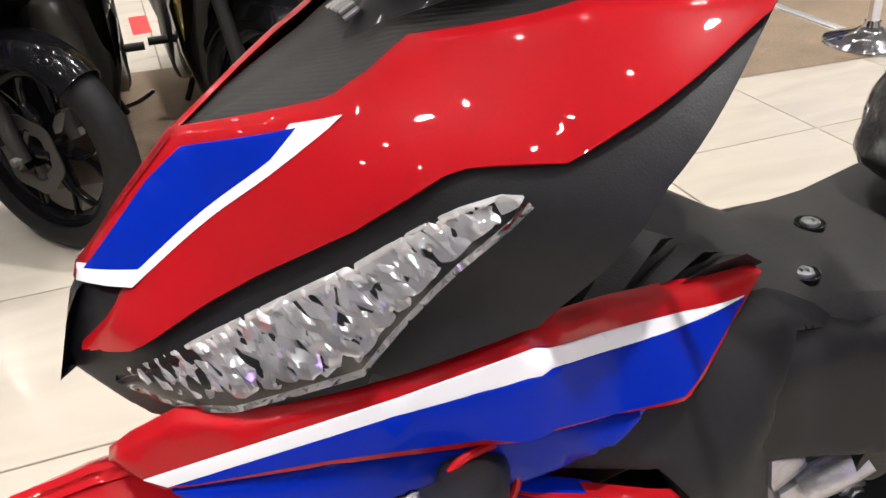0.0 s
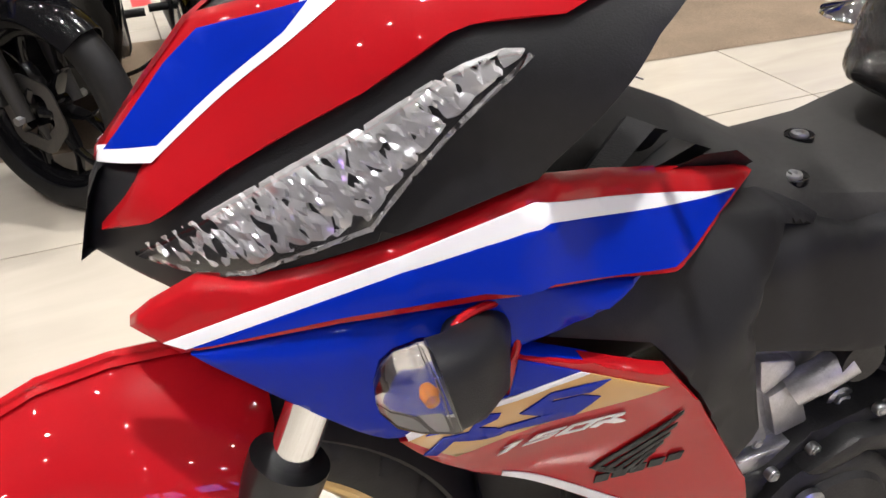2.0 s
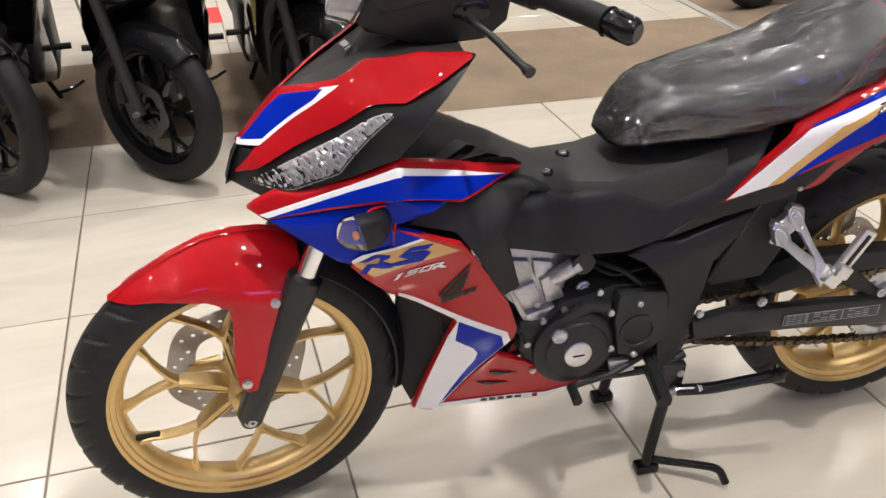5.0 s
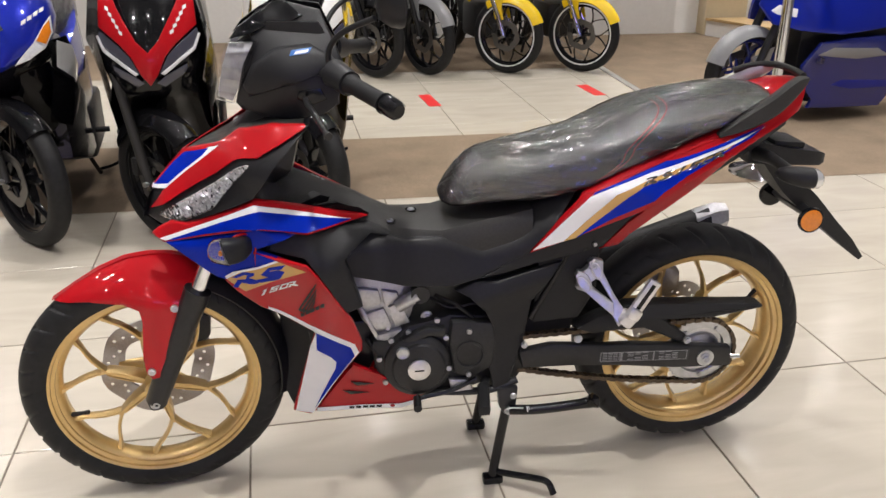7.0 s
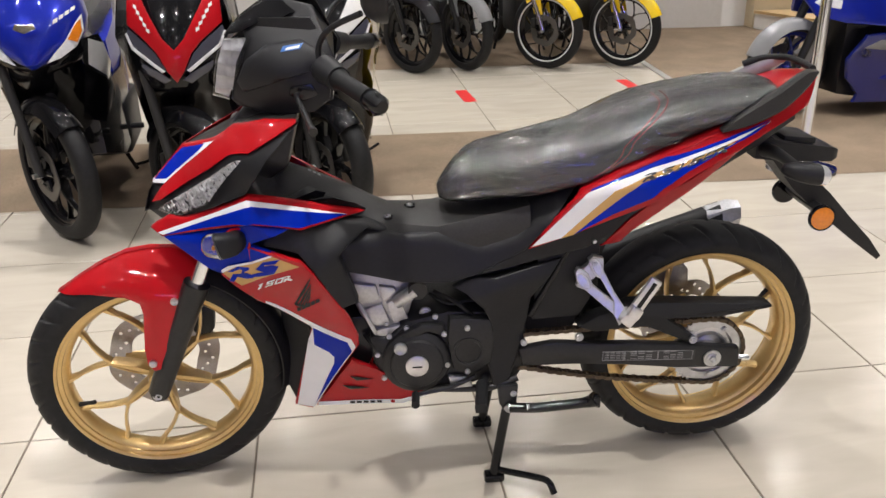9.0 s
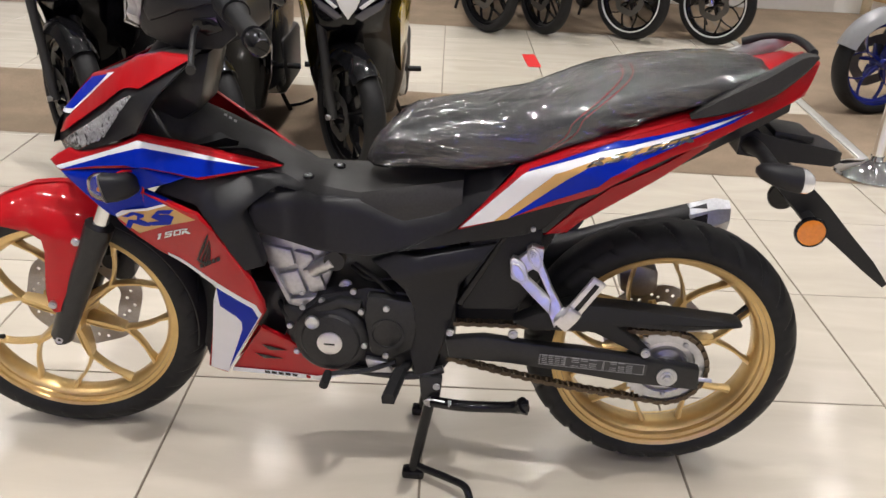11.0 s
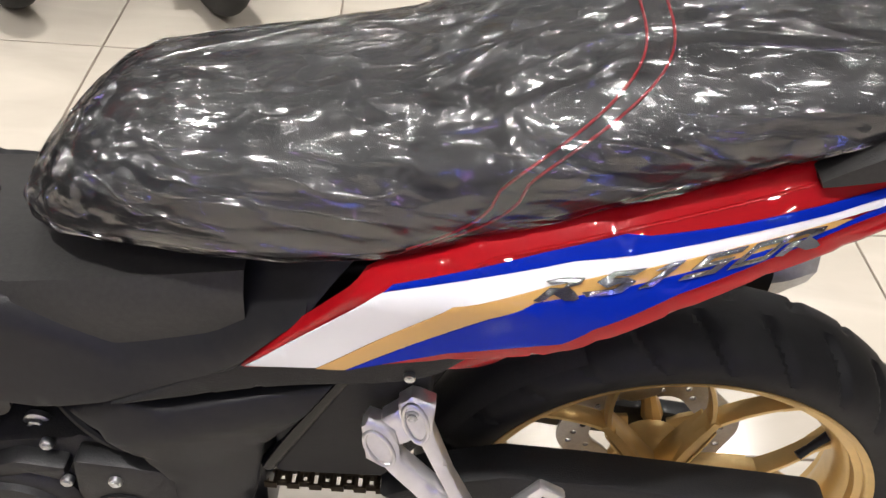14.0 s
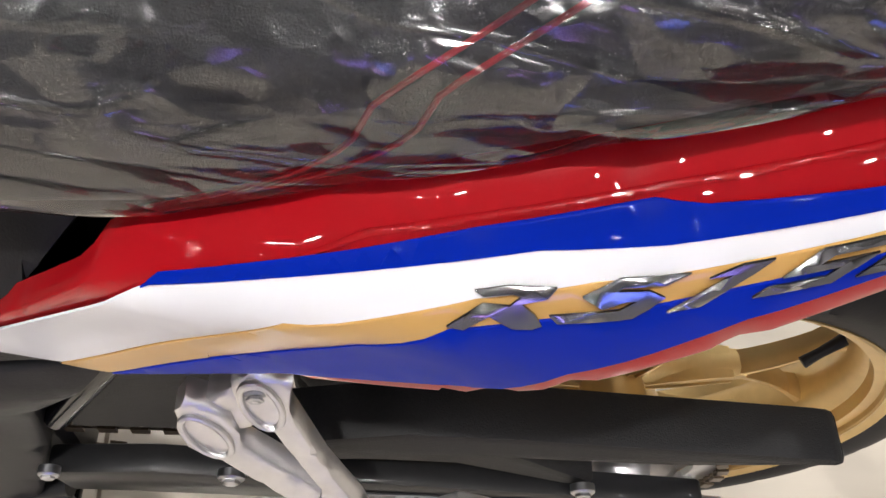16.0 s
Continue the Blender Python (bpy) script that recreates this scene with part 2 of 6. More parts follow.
def floor_tile_material():
    m = material("beige_porcelain_tile", (0.60, 0.53, 0.43), 0.16, grain=0.02, scale=8, spec=0.5)
    t = m.node_tree
    b = t.nodes["Principled BSDF"]
    info = t.nodes.new("ShaderNodeObjectInfo")
    co = t.nodes.new("ShaderNodeTexCoord")
    mp = t.nodes.new("ShaderNodeMapping")
    mp.inputs["Scale"].default_value = (0.7, 2.6, 1)
    t.links.new(co.outputs["Generated"], mp.inputs["Vector"])
    off = t.nodes.new("ShaderNodeVectorMath")
    off.operation = "ADD"
    t.links.new(mp.outputs[0], off.inputs[0])
    sc = t.nodes.new("ShaderNodeMath")
    sc.operation = "MULTIPLY"
    sc.inputs[1].default_value = 40
    t.links.new(info.outputs["Random"], sc.inputs[0])
    t.links.new(sc.outputs[0], off.inputs[1])
    n = t.nodes.new("ShaderNodeTexNoise")
    n.inputs["Scale"].default_value, n.inputs["Detail"].default_value, n.inputs["Distortion"].default_value = 2.2, 6, 0.6
    t.links.new(off.outputs[0], n.inputs["Vector"])
    ramp = t.nodes.new("ShaderNodeValToRGB")
    ramp.color_ramp.elements[0].position, ramp.color_ramp.elements[1].position = 0.3, 0.72
    ramp.color_ramp.elements[0].color = (0.455, 0.41, 0.342, 1)
    ramp.color_ramp.elements[1].color = (0.53, 0.482, 0.405, 1)
    t.links.new(n.outputs["Fac"], ramp.inputs[0])
    t.links.new(ramp.outputs[0], b.inputs["Base Color"])
    r = t.nodes.new("ShaderNodeMapRange")
    r.inputs["To Min"].default_value, r.inputs["To Max"].default_value = 0.11, 0.22
    t.links.new(n.outputs["Fac"], r.inputs["Value"])
    t.links.new(r.outputs[0], b.inputs["Roughness"])
    return m


TILE = floor_tile_material()
CARPET = material("brown_carpet", (0.22, 0.165, 0.115), 0.9, grain=0.25, scale=220, stain=0.16, stain_scale=3.5, bump=0.8, bump_scale=500, spec=0.2)

# ---- mesh helpers ----


def part(name, bm, mat, parent=None, label="", smooth=40.0):
    """One mesh object out of bm, under parent; edges sharper than smooth degrees stay sharp."""
    bmesh.ops.recalc_face_normals(bm, faces=bm.faces)
    for f in bm.faces:
        f.smooth = True
    for e in bm.edges:
        if len(e.link_faces) == 2:
            e.smooth = e.calc_face_angle(0) < radians(smooth)
    me = bpy.data.meshes.new(name)
    bm.to_mesh(me)
    bm.free()
    me.materials.append(mat)
    ob = new(name, me)
    ob.parent = parent
    if label:
        ob["label"] = label
    return ob


def mirrored(ob, name=None, parent=None):
    """The same part on the other side of the bike (y to -y)."""
    bm = bmesh.new()
    bm.from_mesh(ob.data)
    for v in bm.verts:
        v.co.y = -v.co.y
    bmesh.ops.reverse_faces(bm, faces=bm.faces)
    m = part(name or ob.name.split(".")[0], bm, ob.data.materials[0], parent or ob.parent)
    if "label" in ob:
        m["label"] = ob["label"]
    return m


def thing(name, label, category, group="", m=None):
    ob = new(name)
    ob.empty_display_size = 0.1
    if m is not None:
        ob.matrix_basis = m
    return tagged(ob, label, category, group)


def tube(bm, pts, r, seg=12, caps=True):
    """A round bar through pts; r is one radius or one for each point."""
    pts = [Vector(p) for p in pts]
    rs = list(r) if isinstance(r, (list, tuple)) else [r] * len(pts)
    rings, prev = [], None
    for i, p in enumerate(pts):
        d = (pts[min(i + 1, len(pts) - 1)] - pts[max(i - 1, 0)]).normalized()
        a = prev if prev is not None else (Vector((0, 0, 1)) if abs(d.z) < 0.9 else Vector((1, 0, 0)))
        u = (a - d * a.dot(d)).normalized()
        prev = u
        w = d.cross(u)
        rings.append([bm.verts.new(p + (u * math.cos(k * math.tau / seg) + w * math.sin(k * math.tau / seg)) * rs[i]) for k in range(seg)])
    for a, b in zip(rings, rings[1:]):
        for k in range(seg):
            bm.faces.new((a[k], a[(k + 1) % seg], b[(k + 1) % seg], b[k]))
    if caps:
        bm.faces.new(rings[0][::-1])
        bm.faces.new(rings[-1])
    return bm


def curve(pts, n=6):
    """Catmull-Rom points through pts."""
    p = [Vector(q) for q in pts]
    p = [2 * p[0] - p[1]] + p + [2 * p[-1] - p[-2]]
    out = []
    for i in range(1, len(p) - 2):
        for k in range(n):
            s = k / n
            a, b, c, d = p[i - 1:i + 3]
            out.append(0.5 * (2 * b + (c - a) * s + (2 * a - 5 * b + 4 * c - d) * s * s + (3 * b - a - 3 * c + d) * s ** 3))
    return out + [p[-2]]


def lathe(bm, profile, centre, seg=48, axis="y", close=False):
    """Turn (radius, height) pairs round an axis through centre."""
    c = Vector(centre)
    rings = []
    for r, h in profile:
        ring = []
        for k in range(seg):
            a = math.tau * k / seg
            u, v = r * math.cos(a), r * math.sin(a)
            ring.append(bm.verts.new(c + Vector({"y": (u, h, v), "z": (u, v, h), "x": (h, u, v)}[axis])))
        rings.append(ring)
    pairs = list(zip(rings, rings[1:])) + ([(rings[-1], rings[0])] if close else [])
    for a, b in pairs:
        for k in range(seg):
            bm.faces.new((a[k], a[(k + 1) % seg], b[(k + 1) % seg], b[k]))
    if not close:
        if profile[0][0] > 1e-5:
            bm.faces.new(rings[0])
        if profile[-1][0] > 1e-5:
            bm.faces.new(rings[-1][::-1])
    return bm


def box(bm, centre, size, turn=(0, 0, 0), bevel=0.0):
    m = pose(*centre, *turn)
    g = bmesh.ops.create_cube(bm, size=1.0)["verts"]
    for v in g:
        v.co = m @ Vector((v.co.x * size[0], v.co.y * size[1], v.co.z * size[2]))
    if bevel:
        es = list({e for v in g for e in v.link_edges})
        bmesh.ops.bevel(bm, geom=es, offset=bevel, segments=2, affect="EDGES", profile=0.5)
    return bm


def prism(bm, outline, y0, y1, bevel=0.0):
    """A slab with an (x, z) outline between two y planes."""
    n = len(outline)
    a = [bm.verts.new((x, y0, z)) for x, z in outline]
    b = [bm.verts.new((x, y1, z)) for x, z in outline]
    fs = [bm.faces.new(a), bm.faces.new(b[::-1])] + [bm.faces.new((a[i], b[i], b[(i + 1) % n], a[(i + 1) % n])) for i in range(n)]
    bmesh.ops.recalc_face_normals(bm, faces=fs)
    if bevel:
        es = list({e for f in fs for e in f.edges})
        bmesh.ops.bevel(bm, geom=es, offset=bevel, segments=2, affect="EDGES", profile=0.5)
    return bm


def loft(bm, rings, caps=True, closed=True):
    vs = [[bm.verts.new(p) for p in ring] for ring in rings]
    for a, b in zip(vs, vs[1:]):
        for k in range(len(a) if closed else len(a) - 1):
            j = (k + 1) % len(a)
            bm.faces.new((a[k], a[j], b[j], b[k]))
    if caps and closed:
        bm.faces.new(vs[0][::-1])
        bm.faces.new(vs[-1])
    return bm


def bulge(controls, soft=1e-4):
    """A smooth side surface y(x, z) near (x, y, z) design points: a thin-plate spline, the softer the smoother."""
    c = np.array(controls, float)
    p, n = c[:, [0, 2]], len(c)

    def kern(a, b):
        r2 = ((a[:, None] - b[None]) ** 2).sum(-1) + 1e-12
        return 0.5 * r2 * np.log(r2)

    q = np.c_[np.ones(n), p]
    w = np.linalg.solve(np.block([[kern(p, p) + soft * np.eye(n), q], [q.T, np.zeros((3, 3))]]), np.r_[c[:, 1], 0, 0, 0])

    def f(xz):
        return kern(xz, p) @ w[:-3] + np.c_[np.ones(len(xz)), xz] @ w[-3:]

    return f


def sweep(controls, degree=2):
    """A polynomial side surface y(x, z) fitted to (x, y, z) design points."""
    c = np.array(controls, float)
    o = c[:, [0, 2]].mean(0)

    def basis(q):
        u = (q - o) * 5
        return np.stack([u[:, 0] ** i * u[:, 1] ** j for i in range(degree + 1) for j in range(degree + 1 - i)], 1)

    w = np.linalg.lstsq(basis(c[:, [0, 2]]), c[:, 1], rcond=None)[0]
    return lambda q: basis(q) @ w


def plate(outline, f, proud=0.0, thick=0.004, step=0.011, edge=0.003, bm=None):
    """A moulded panel: an (x, z) outline laid on the side surface f, proud of it by some metres, with a rounded rim and a back."""
    from mathutils import geometry
    bm = bm or bmesh.new()
    o = np.array(outline, float)
    if ((o[:, 0] * np.roll(o[:, 1], -1)) - (np.roll(o[:, 0], -1) * o[:, 1])).sum() < 0:
        o = o[::-1]
    rim, inner = [], []
    n = len(o)
    for i in range(n):
        a, b = o[i], o[(i + 1) % n]
        length = np.hypot(*(b - a))
        k = max(1, int(math.ceil(length / step)))
        nrm = np.array([-(b - a)[1], (b - a)[0]]) / max(length, 1e-9)
        for j in range(k):
            q = a + (b - a) * j / k
            rim.append(q)
            if j:
                inner += [q + nrm * edge * 0.4, q + nrm * edge * 1.3]
    rim = np.array(rim)
    x0, z0 = o.min(0)
    x1, z1 = o.max(0)
    gx, gz = np.meshgrid(np.arange(x0 + step * 0.5, x1, step), np.arange(z0 + step * 0.5, z1, step))
    grid = np.c_[gx.ravel(), gz.ravel()]

    def depth(q):
        a, b = o, np.roll(o, -1, 0)
        ab = b - a
        s = np.clip(((q[:, None] - a) * ab).sum(-1) / (ab ** 2).sum(-1), 0, 1)
        d = np.sqrt(((q[:, None] - a - s[..., None] * ab) ** 2).sum(-1)).min(1)
        inside = np.zeros(len(q), bool)
        for (ax, az), (bx, bz) in zip(a, b):
            if az != bz:
                inside ^= ((az > q[:, 1]) != (bz > q[:, 1])) & (q[:, 0] < (bx - ax) * (q[:, 1] - az) / (bz - az) + ax)
        return np.where(inside, d, -d)

    pts = np.array(inner) if inner else np.zeros((0, 2))
    if len(pts):
        pts = pts[depth(pts) > edge * 0.35]
    if len(grid):
        grid = grid[depth(grid) > max(edge * 1.6, step * 0.35)]
    pts = np.r_[rim, pts, grid]
    edges = [(i, (i + 1) % len(rim)) for i in range(len(rim))]
    vs, _, faces, *_ = geometry.delaunay_2d_cdt([Vector(p) for p in pts], edges, [], 1, 1e-6)
    q = np.array([v[:] for v in vs])
    d = np.clip(depth(q), 0, edge)
    y = f(q) - proud + edge - np.sqrt(np.maximum(edge ** 2 - (edge - d) ** 2, 0))
    top = [bm.verts.new((px, py, pz)) for (px, pz), py in zip(q, y)]
    made = []
    for t in faces:
        try:
            made.append(bm.faces.new([top[i] for i in t]))
        except ValueError:
            pass
    if thick:
        rim_edges = [e for face in made for e in face.edges if len(e.link_faces) == 1]
        ext = bmesh.ops.extrude_edge_only(bm, edges=rim_edges)
        for v in ext["geom"]:
            if isinstance(v, bmesh.types.BMVert):
                v.co.y += thick
    for v in [v for v in top if not v.link_faces]:
        bm.verts.remove(v)
    return bm


def bolt(parent, at, r=0.008, mat=STEEL, name="bolt"):
    """A flanged hexagon screw facing the left side (-y)."""
    bm = bmesh.new()
    lathe(bm, [(r * 1.1, 0.006), (r * 1.1, 0.0), (r * .95, -0.0012)], at, 16)
    lathe(bm, [(r * 0.72, 0.0), (r * 0.72, -r * 0.42), (r * 0.55, -r * 0.5), (r * 0.3, -r * 0.36)], at, 6)
    return part(name, bm, mat, parent)

# ---- the showroom ----
X0, X1, Y0, Y1 = -6.0, 8.0, -5.5, 6.4


def structure(name, bm, mat, label, category, parent=None):
    return tagged(part(name, bm, mat, parent), label, category, kind="structure")


bm = bmesh.new()
box(bm, ((X0 + X1) / 2, (Y0 + Y1) / 2, -0.055), (X1 - X0, Y1 - Y0, 0.1))
floor = structure("floor", bm, GROUT, "beige polished porcelain tile floor with dark joints", "floor")
for name, c, s in (("wall_north", ((X0 + X1) / 2, Y1 + 0.075, CEILING / 2 - 0.05), (X1 - X0 + 0.3, 0.15, CEILING + 0.1)),
                   ("wall_south", ((X0 + X1) / 2, Y0 - 0.075, CEILING / 2 - 0.05), (X1 - X0 + 0.3, 0.15, CEILING + 0.1)),
                   ("wall_west", (X0 - 0.075, (Y0 + Y1) / 2, CEILING / 2 - 0.05), (0.15, Y1 - Y0, CEILING + 0.1)),
                   ("wall_east", (X1 + 0.075, (Y0 + Y1) / 2, CEILING / 2 - 0.05), (0.15, Y1 - Y0, CEILING + 0.1))):
    structure(name, box(bmesh.new(), c, s), WALL if name == "wall_north" else DIM_WALL, "plain painted showroom wall", "wall")
structure("ceiling", box(bmesh.new(), ((X0 + X1) / 2, (Y0 + Y1) / 2, CEILING + 0.05), (X1 - X0, Y1 - Y0, 0.1)), CEIL, "dark painted ceiling with small round downlights", "ceiling")

# a wide white door leaf and its frame in the far wall, and a cream pilaster beside it
door = structure("door_1", box(bmesh.new(), (2.9, Y1 - 0.012, 1.05), (2.0, 0.02, 2.1), bevel=0.004), WALL, "closed white flush door in the far wall", "door")
# the shade below the door leaf is a thin black strip
structure("door_gap", box(bmesh.new(), (2.9, Y1 - 0.006, 0.006), (2.0, 0.01, 0.012)), GLOSS_BLACK, "black strip drawn as the shade under the white door", "door gap")
structure("trim", box(bmesh.new(), (4.35, Y1 - 0.09, 1.5), (0.42, 0.18, 3.0), bevel=0.006), CREAM, "cream painted pilaster on the far wall", "pilaster")

# low platform with a wooden top
bm = bmesh.new()
deck = [(4.15, 6.20), (4.60, 5.25), (7.9, 5.25), (7.9, 6.20)]
for z0, z1, grow, nm, mt in ((0.0, 0.15, 0.0, "riser", WALL), (0.15, 0.175, 0.02, "deck", WOOD)):
    bm = bmesh.new()
    lo = [bm.verts.new((x - grow, y - grow, z0 + 0.001)) for x, y in deck]
    hi = [bm.verts.new((x - grow, y - grow, z1)) for x, y in deck]
    bm.faces.new(lo[::-1])
    bm.faces.new(hi)
    for i in range(4):
        bm.faces.new((lo[i], lo[(i + 1) % 4], hi[(i + 1) % 4], hi[i]))
    if nm == "riser":
        platform = tagged(part("platform", bm, mt), "low white display platform with a light wooden deck", "platform")
    else:
        part(nm, bm, mt, platform, "light wooden deck")

# brown carpets laid over the tiles


def carpet(x0, y0, x1, y1, label):
    bm = bmesh.new()
    nx, ny = max(2, int((x1 - x0) / 0.12)), max(2, int((y1 - y0) / 0.12))
    rows = []
    for j in range(ny + 1):
        row = []
        for i in range(nx + 1):
            x, y = x0 + (x1 - x0) * i / nx, y0 + (y1 - y0) * j / ny
            rim = i in (0, nx) or j in (0, ny)
            wob = 0.006 * noise.noise((x * 2.1, y * 2.3, 0.5))
            row.append(bm.verts.new((x + (wob if i in (0, nx) else 0), y + (wob if j in (0, ny) else 0), 0.002 if rim else 0.006 + 0.0025 * noise.noise((x * 3, y * 3, 2)))))
        rows.append(row)
    for a, b in zip(rows, rows[1:]):
        for i in range(nx):
            bm.faces.new((a[i], a[i + 1], b[i + 1], b[i]))
    return structure("carpet", bm, CARPET, label, "carpet")


carpet(X0 + 0.01, 1.965, 2.62, 3.01, "worn brown carpet runner laid over the tiles")
carpet(2.69, 2.0, X1 - 0.01, Y1 - 0.01, "creased brown carpet along the far side")
carpet(X0 + 0.01, 4.85, 2.66, Y1 - 0.01, "brown carpet under the far row of motorcycles")
structure("floor_trim", box(bmesh.new(), (2.655, 3.4, 0.004), (0.05, 2.9, 0.007), bevel=0.002), TRIM, "thin pale metal strip at the edge of the carpet", "floor trim")

for x, y, a in ((1.147, 3.90, 6), (2.33, 4.06, 6), (-0.05, 3.77, 4)):
    bm = box(bmesh.new(), (0, 0, 0), (0.085, 0.34, 0.0012))
    ob = tagged(part("floor_tape", bm, TAPE), "strip of red adhesive tape on the tiles", "tape", "red floor marks")
    ob.matrix_basis = pose(x, y, 0.001, 0, 0, a)

# chrome queue posts


def stanchion(x, y):
    t = thing("stanchion", "polished chrome queue post on a round base", "stanchion", "queue posts", pose(x, y, 0))
    bm = bmesh.new()
    lathe(bm, [(0.0, 0.0), (0.165, 0.0), (0.17, 0.008), (0.165, 0.018), (0.12, 0.032), (0.06, 0.05), (0.034, 0.07), (0.03, 0.09)], (0, 0, 0.0), 64, "z")
    part("base", bm, CHROME, t)
    part("pole", tube(bmesh.new(), [(0, 0, 0.06), (0, 0, 0.93)], 0.025, 32), CHROME, t)
    part("head", lathe(bmesh.new(), [(0.025, 0.93), (0.032, 0.94), (0.032, 1.0), (0.02, 1.015), (0.0, 1.02)], (0, 0, 0), 32, "z"), CHROME, t)


stanchion(2.62, 2.10)

# lit blue and violet display panels on the wall behind the camera, seen only as reflections
def glow(name, color, strength):
    m = bpy.data.materials.new(name)
    m.use_nodes = True
    b = m.node_tree.nodes["Principled BSDF"]
    b.inputs["Emission Color"].default_value = (*color, 1)
    b.inputs["Emission Strength"].default_value = strength
    return m


GLOW_BLUE, GLOW_VIOLET, GLOW_PINK = glow("blue_light_panel", (0.08, 0.16, 1.0), 5.0), glow("violet_light_panel", (0.30, 0.18, 1.0), 4.0), glow("pink_light_panel", (0.75, 0.35, 1.0), 4.0)
sign = tagged(part("lit_sign", box(bmesh.new(), (0.9, Y0 + 0.05, 1.8), (4.3, 0.08, 0.8), bevel=0.01), GLOSS_BLACK), "lit blue and violet display panels on the wall", "sign")
for i, gm in enumerate((GLOW_VIOLET, GLOW_PINK, GLOW_VIOLET, GLOW_BLUE, GLOW_BLUE, GLOW_BLUE, GLOW_VIOLET)):
    part("light_panel", box(bmesh.new(), (-0.9 + i * 0.6, Y0 + 0.098, 1.8), (0.44, 0.012, 0.56), bevel=0.003), gm, sign)

# ceiling downlight trims
ring = lathe(bmesh.new(), [(0.068, -0.02), (0.085, -0.022), (0.09, -0.012), (0.09, 0.0), (0.068, 0.0)], (0, 0, 0), 24, "z", close=True)
first = tagged(part("downlight", ring, WALL), "small round white ceiling downlight", "ceiling light", "ceiling downlights")
for i, ob in enumerate([o for o in scene.objects if o.type == "LIGHT"]):
    m = pose(ob.location.x, ob.location.y, CEILING)
    if i == 0:
        first.matrix_basis = m
    else:
        copy_thing(first, m)

# ---- wheels ----


def tyre_mesh(R, width, rim, centre, pitches, per=10, across=22, groove=0.0055, steer=0.0):
    """A tyre with moulded sipes: round section, slanted grooves that start near the crown and run to the shoulder."""
    bm = bmesh.new()
    seg = pitches * per
    turn = Matrix.Rotation(steer, 3, "Z")
    c = Vector(centre)
    rings = []
    h = R - rim
    for k in range(seg):
        ring = []
        for j in range(across + 1):
            s = -1 + 2 * j / across
            a = s * radians(118)
            y = width / 2 * math.sin(a) * (1.0 if abs(a) < radians(90) else 1.0)
            r = rim + h * 0.45 + h * 0.55 * math.cos(a) if abs(a) < math.pi / 2 else rim + .010 + (h * 0.45 - .010) * (1 + math.cos(a) * 2.13)
            side = 1 if s > 0 else -1
            ph = (k / per + (0.5 if side > 0 else 0.0) + abs(s) * 0.9) % 1.0
            if per > 4:
                near = min(ph, 1 - ph) / .11
                ends = min(1.0, max(0.0, (abs(s) - .06) / .05), max(0.0, (.74 - abs(s)) / .05))
                r -= groove * ends * max(0.0, 1 - near * near)
            t = math.tau * k / seg
            ring.append(bm.verts.new(turn @ Vector((r * math.cos(t), y, r * math.sin(t))) + c))
        rings.append(ring)
    for k in range(seg):
        a, b = rings[k], rings[(k + 1) % seg]
        for j in range(across):
            bm.faces.new((a[j], a[j + 1], b[j + 1], b[j]))
        bm.faces.new((a[across], a[0], b[0], b[across]))
    return bm


def drilled_disc(R, y, fine):
    """A wavy brake rotor with real holes through it."""
    from mathutils import geometry
    loops, holes = [], []
    for rr, wave in ((R, 0.004), (R * 0.62, 0.004)):
        loops.append([((rr + wave * math.sin(6 * a)) * math.cos(a), (rr + wave * math.sin(6 * a)) * math.sin(a)) for a in np.linspace(0, math.tau, 97)[:-1]])
    if fine:
        for q in range(36):
            a = math.tau * q / 36
            rr = R * (0.735 + 0.075 * (q % 3)) + 0.003 * math.sin(6 * a)
            holes.append((rr * math.cos(a), rr * math.sin(a)))
            loops.append([(rr * math.cos(a) + 0.0042 * math.cos(k * math.tau / 8), rr * math.sin(a) + 0.0042 * math.sin(k * math.tau / 8)) for k in range(8)])
    pts, edges = [], []
    for lp in loops:
        n0 = len(pts)
        pts += [Vector(p) for p in lp]
        edges += [(n0 + i, n0 + (i + 1) % len(lp)) for i in range(len(lp))]
    vs, _, tris, *_ = geometry.delaunay_2d_cdt(pts, edges, [], 0, 1e-7)
    bm = bmesh.new()
    top = [bm.verts.new((v.x, y - 0.002, v.y)) for v in vs]
    made = []
    for tri in tris:
        c = sum((vs[i] for i in tri), Vector((0, 0))) / 3
        a = math.atan2(c.y, c.x)
        if not R * 0.62 + 0.004 * math.sin(6 * a) < c.length + 0.0002 < R + 0.0045 * math.sin(6 * a) + 0.0006:
            continue
        if any((c.x - hx) ** 2 + (c.y - hy) ** 2 < 0.0038 ** 2 for hx, hy in holes):
            continue
        made.append(bm.faces.new([top[i] for i in tri]))
    for v in [v for v in top if not v.link_faces]:
        bm.verts.remove(v)
    ext = bmesh.ops.extrude_face_region(bm, geom=made)["geom"]
    for v in ext:
        if isinstance(v, bmesh.types.BMVert):
            v.co.y += 0.004
    return bm


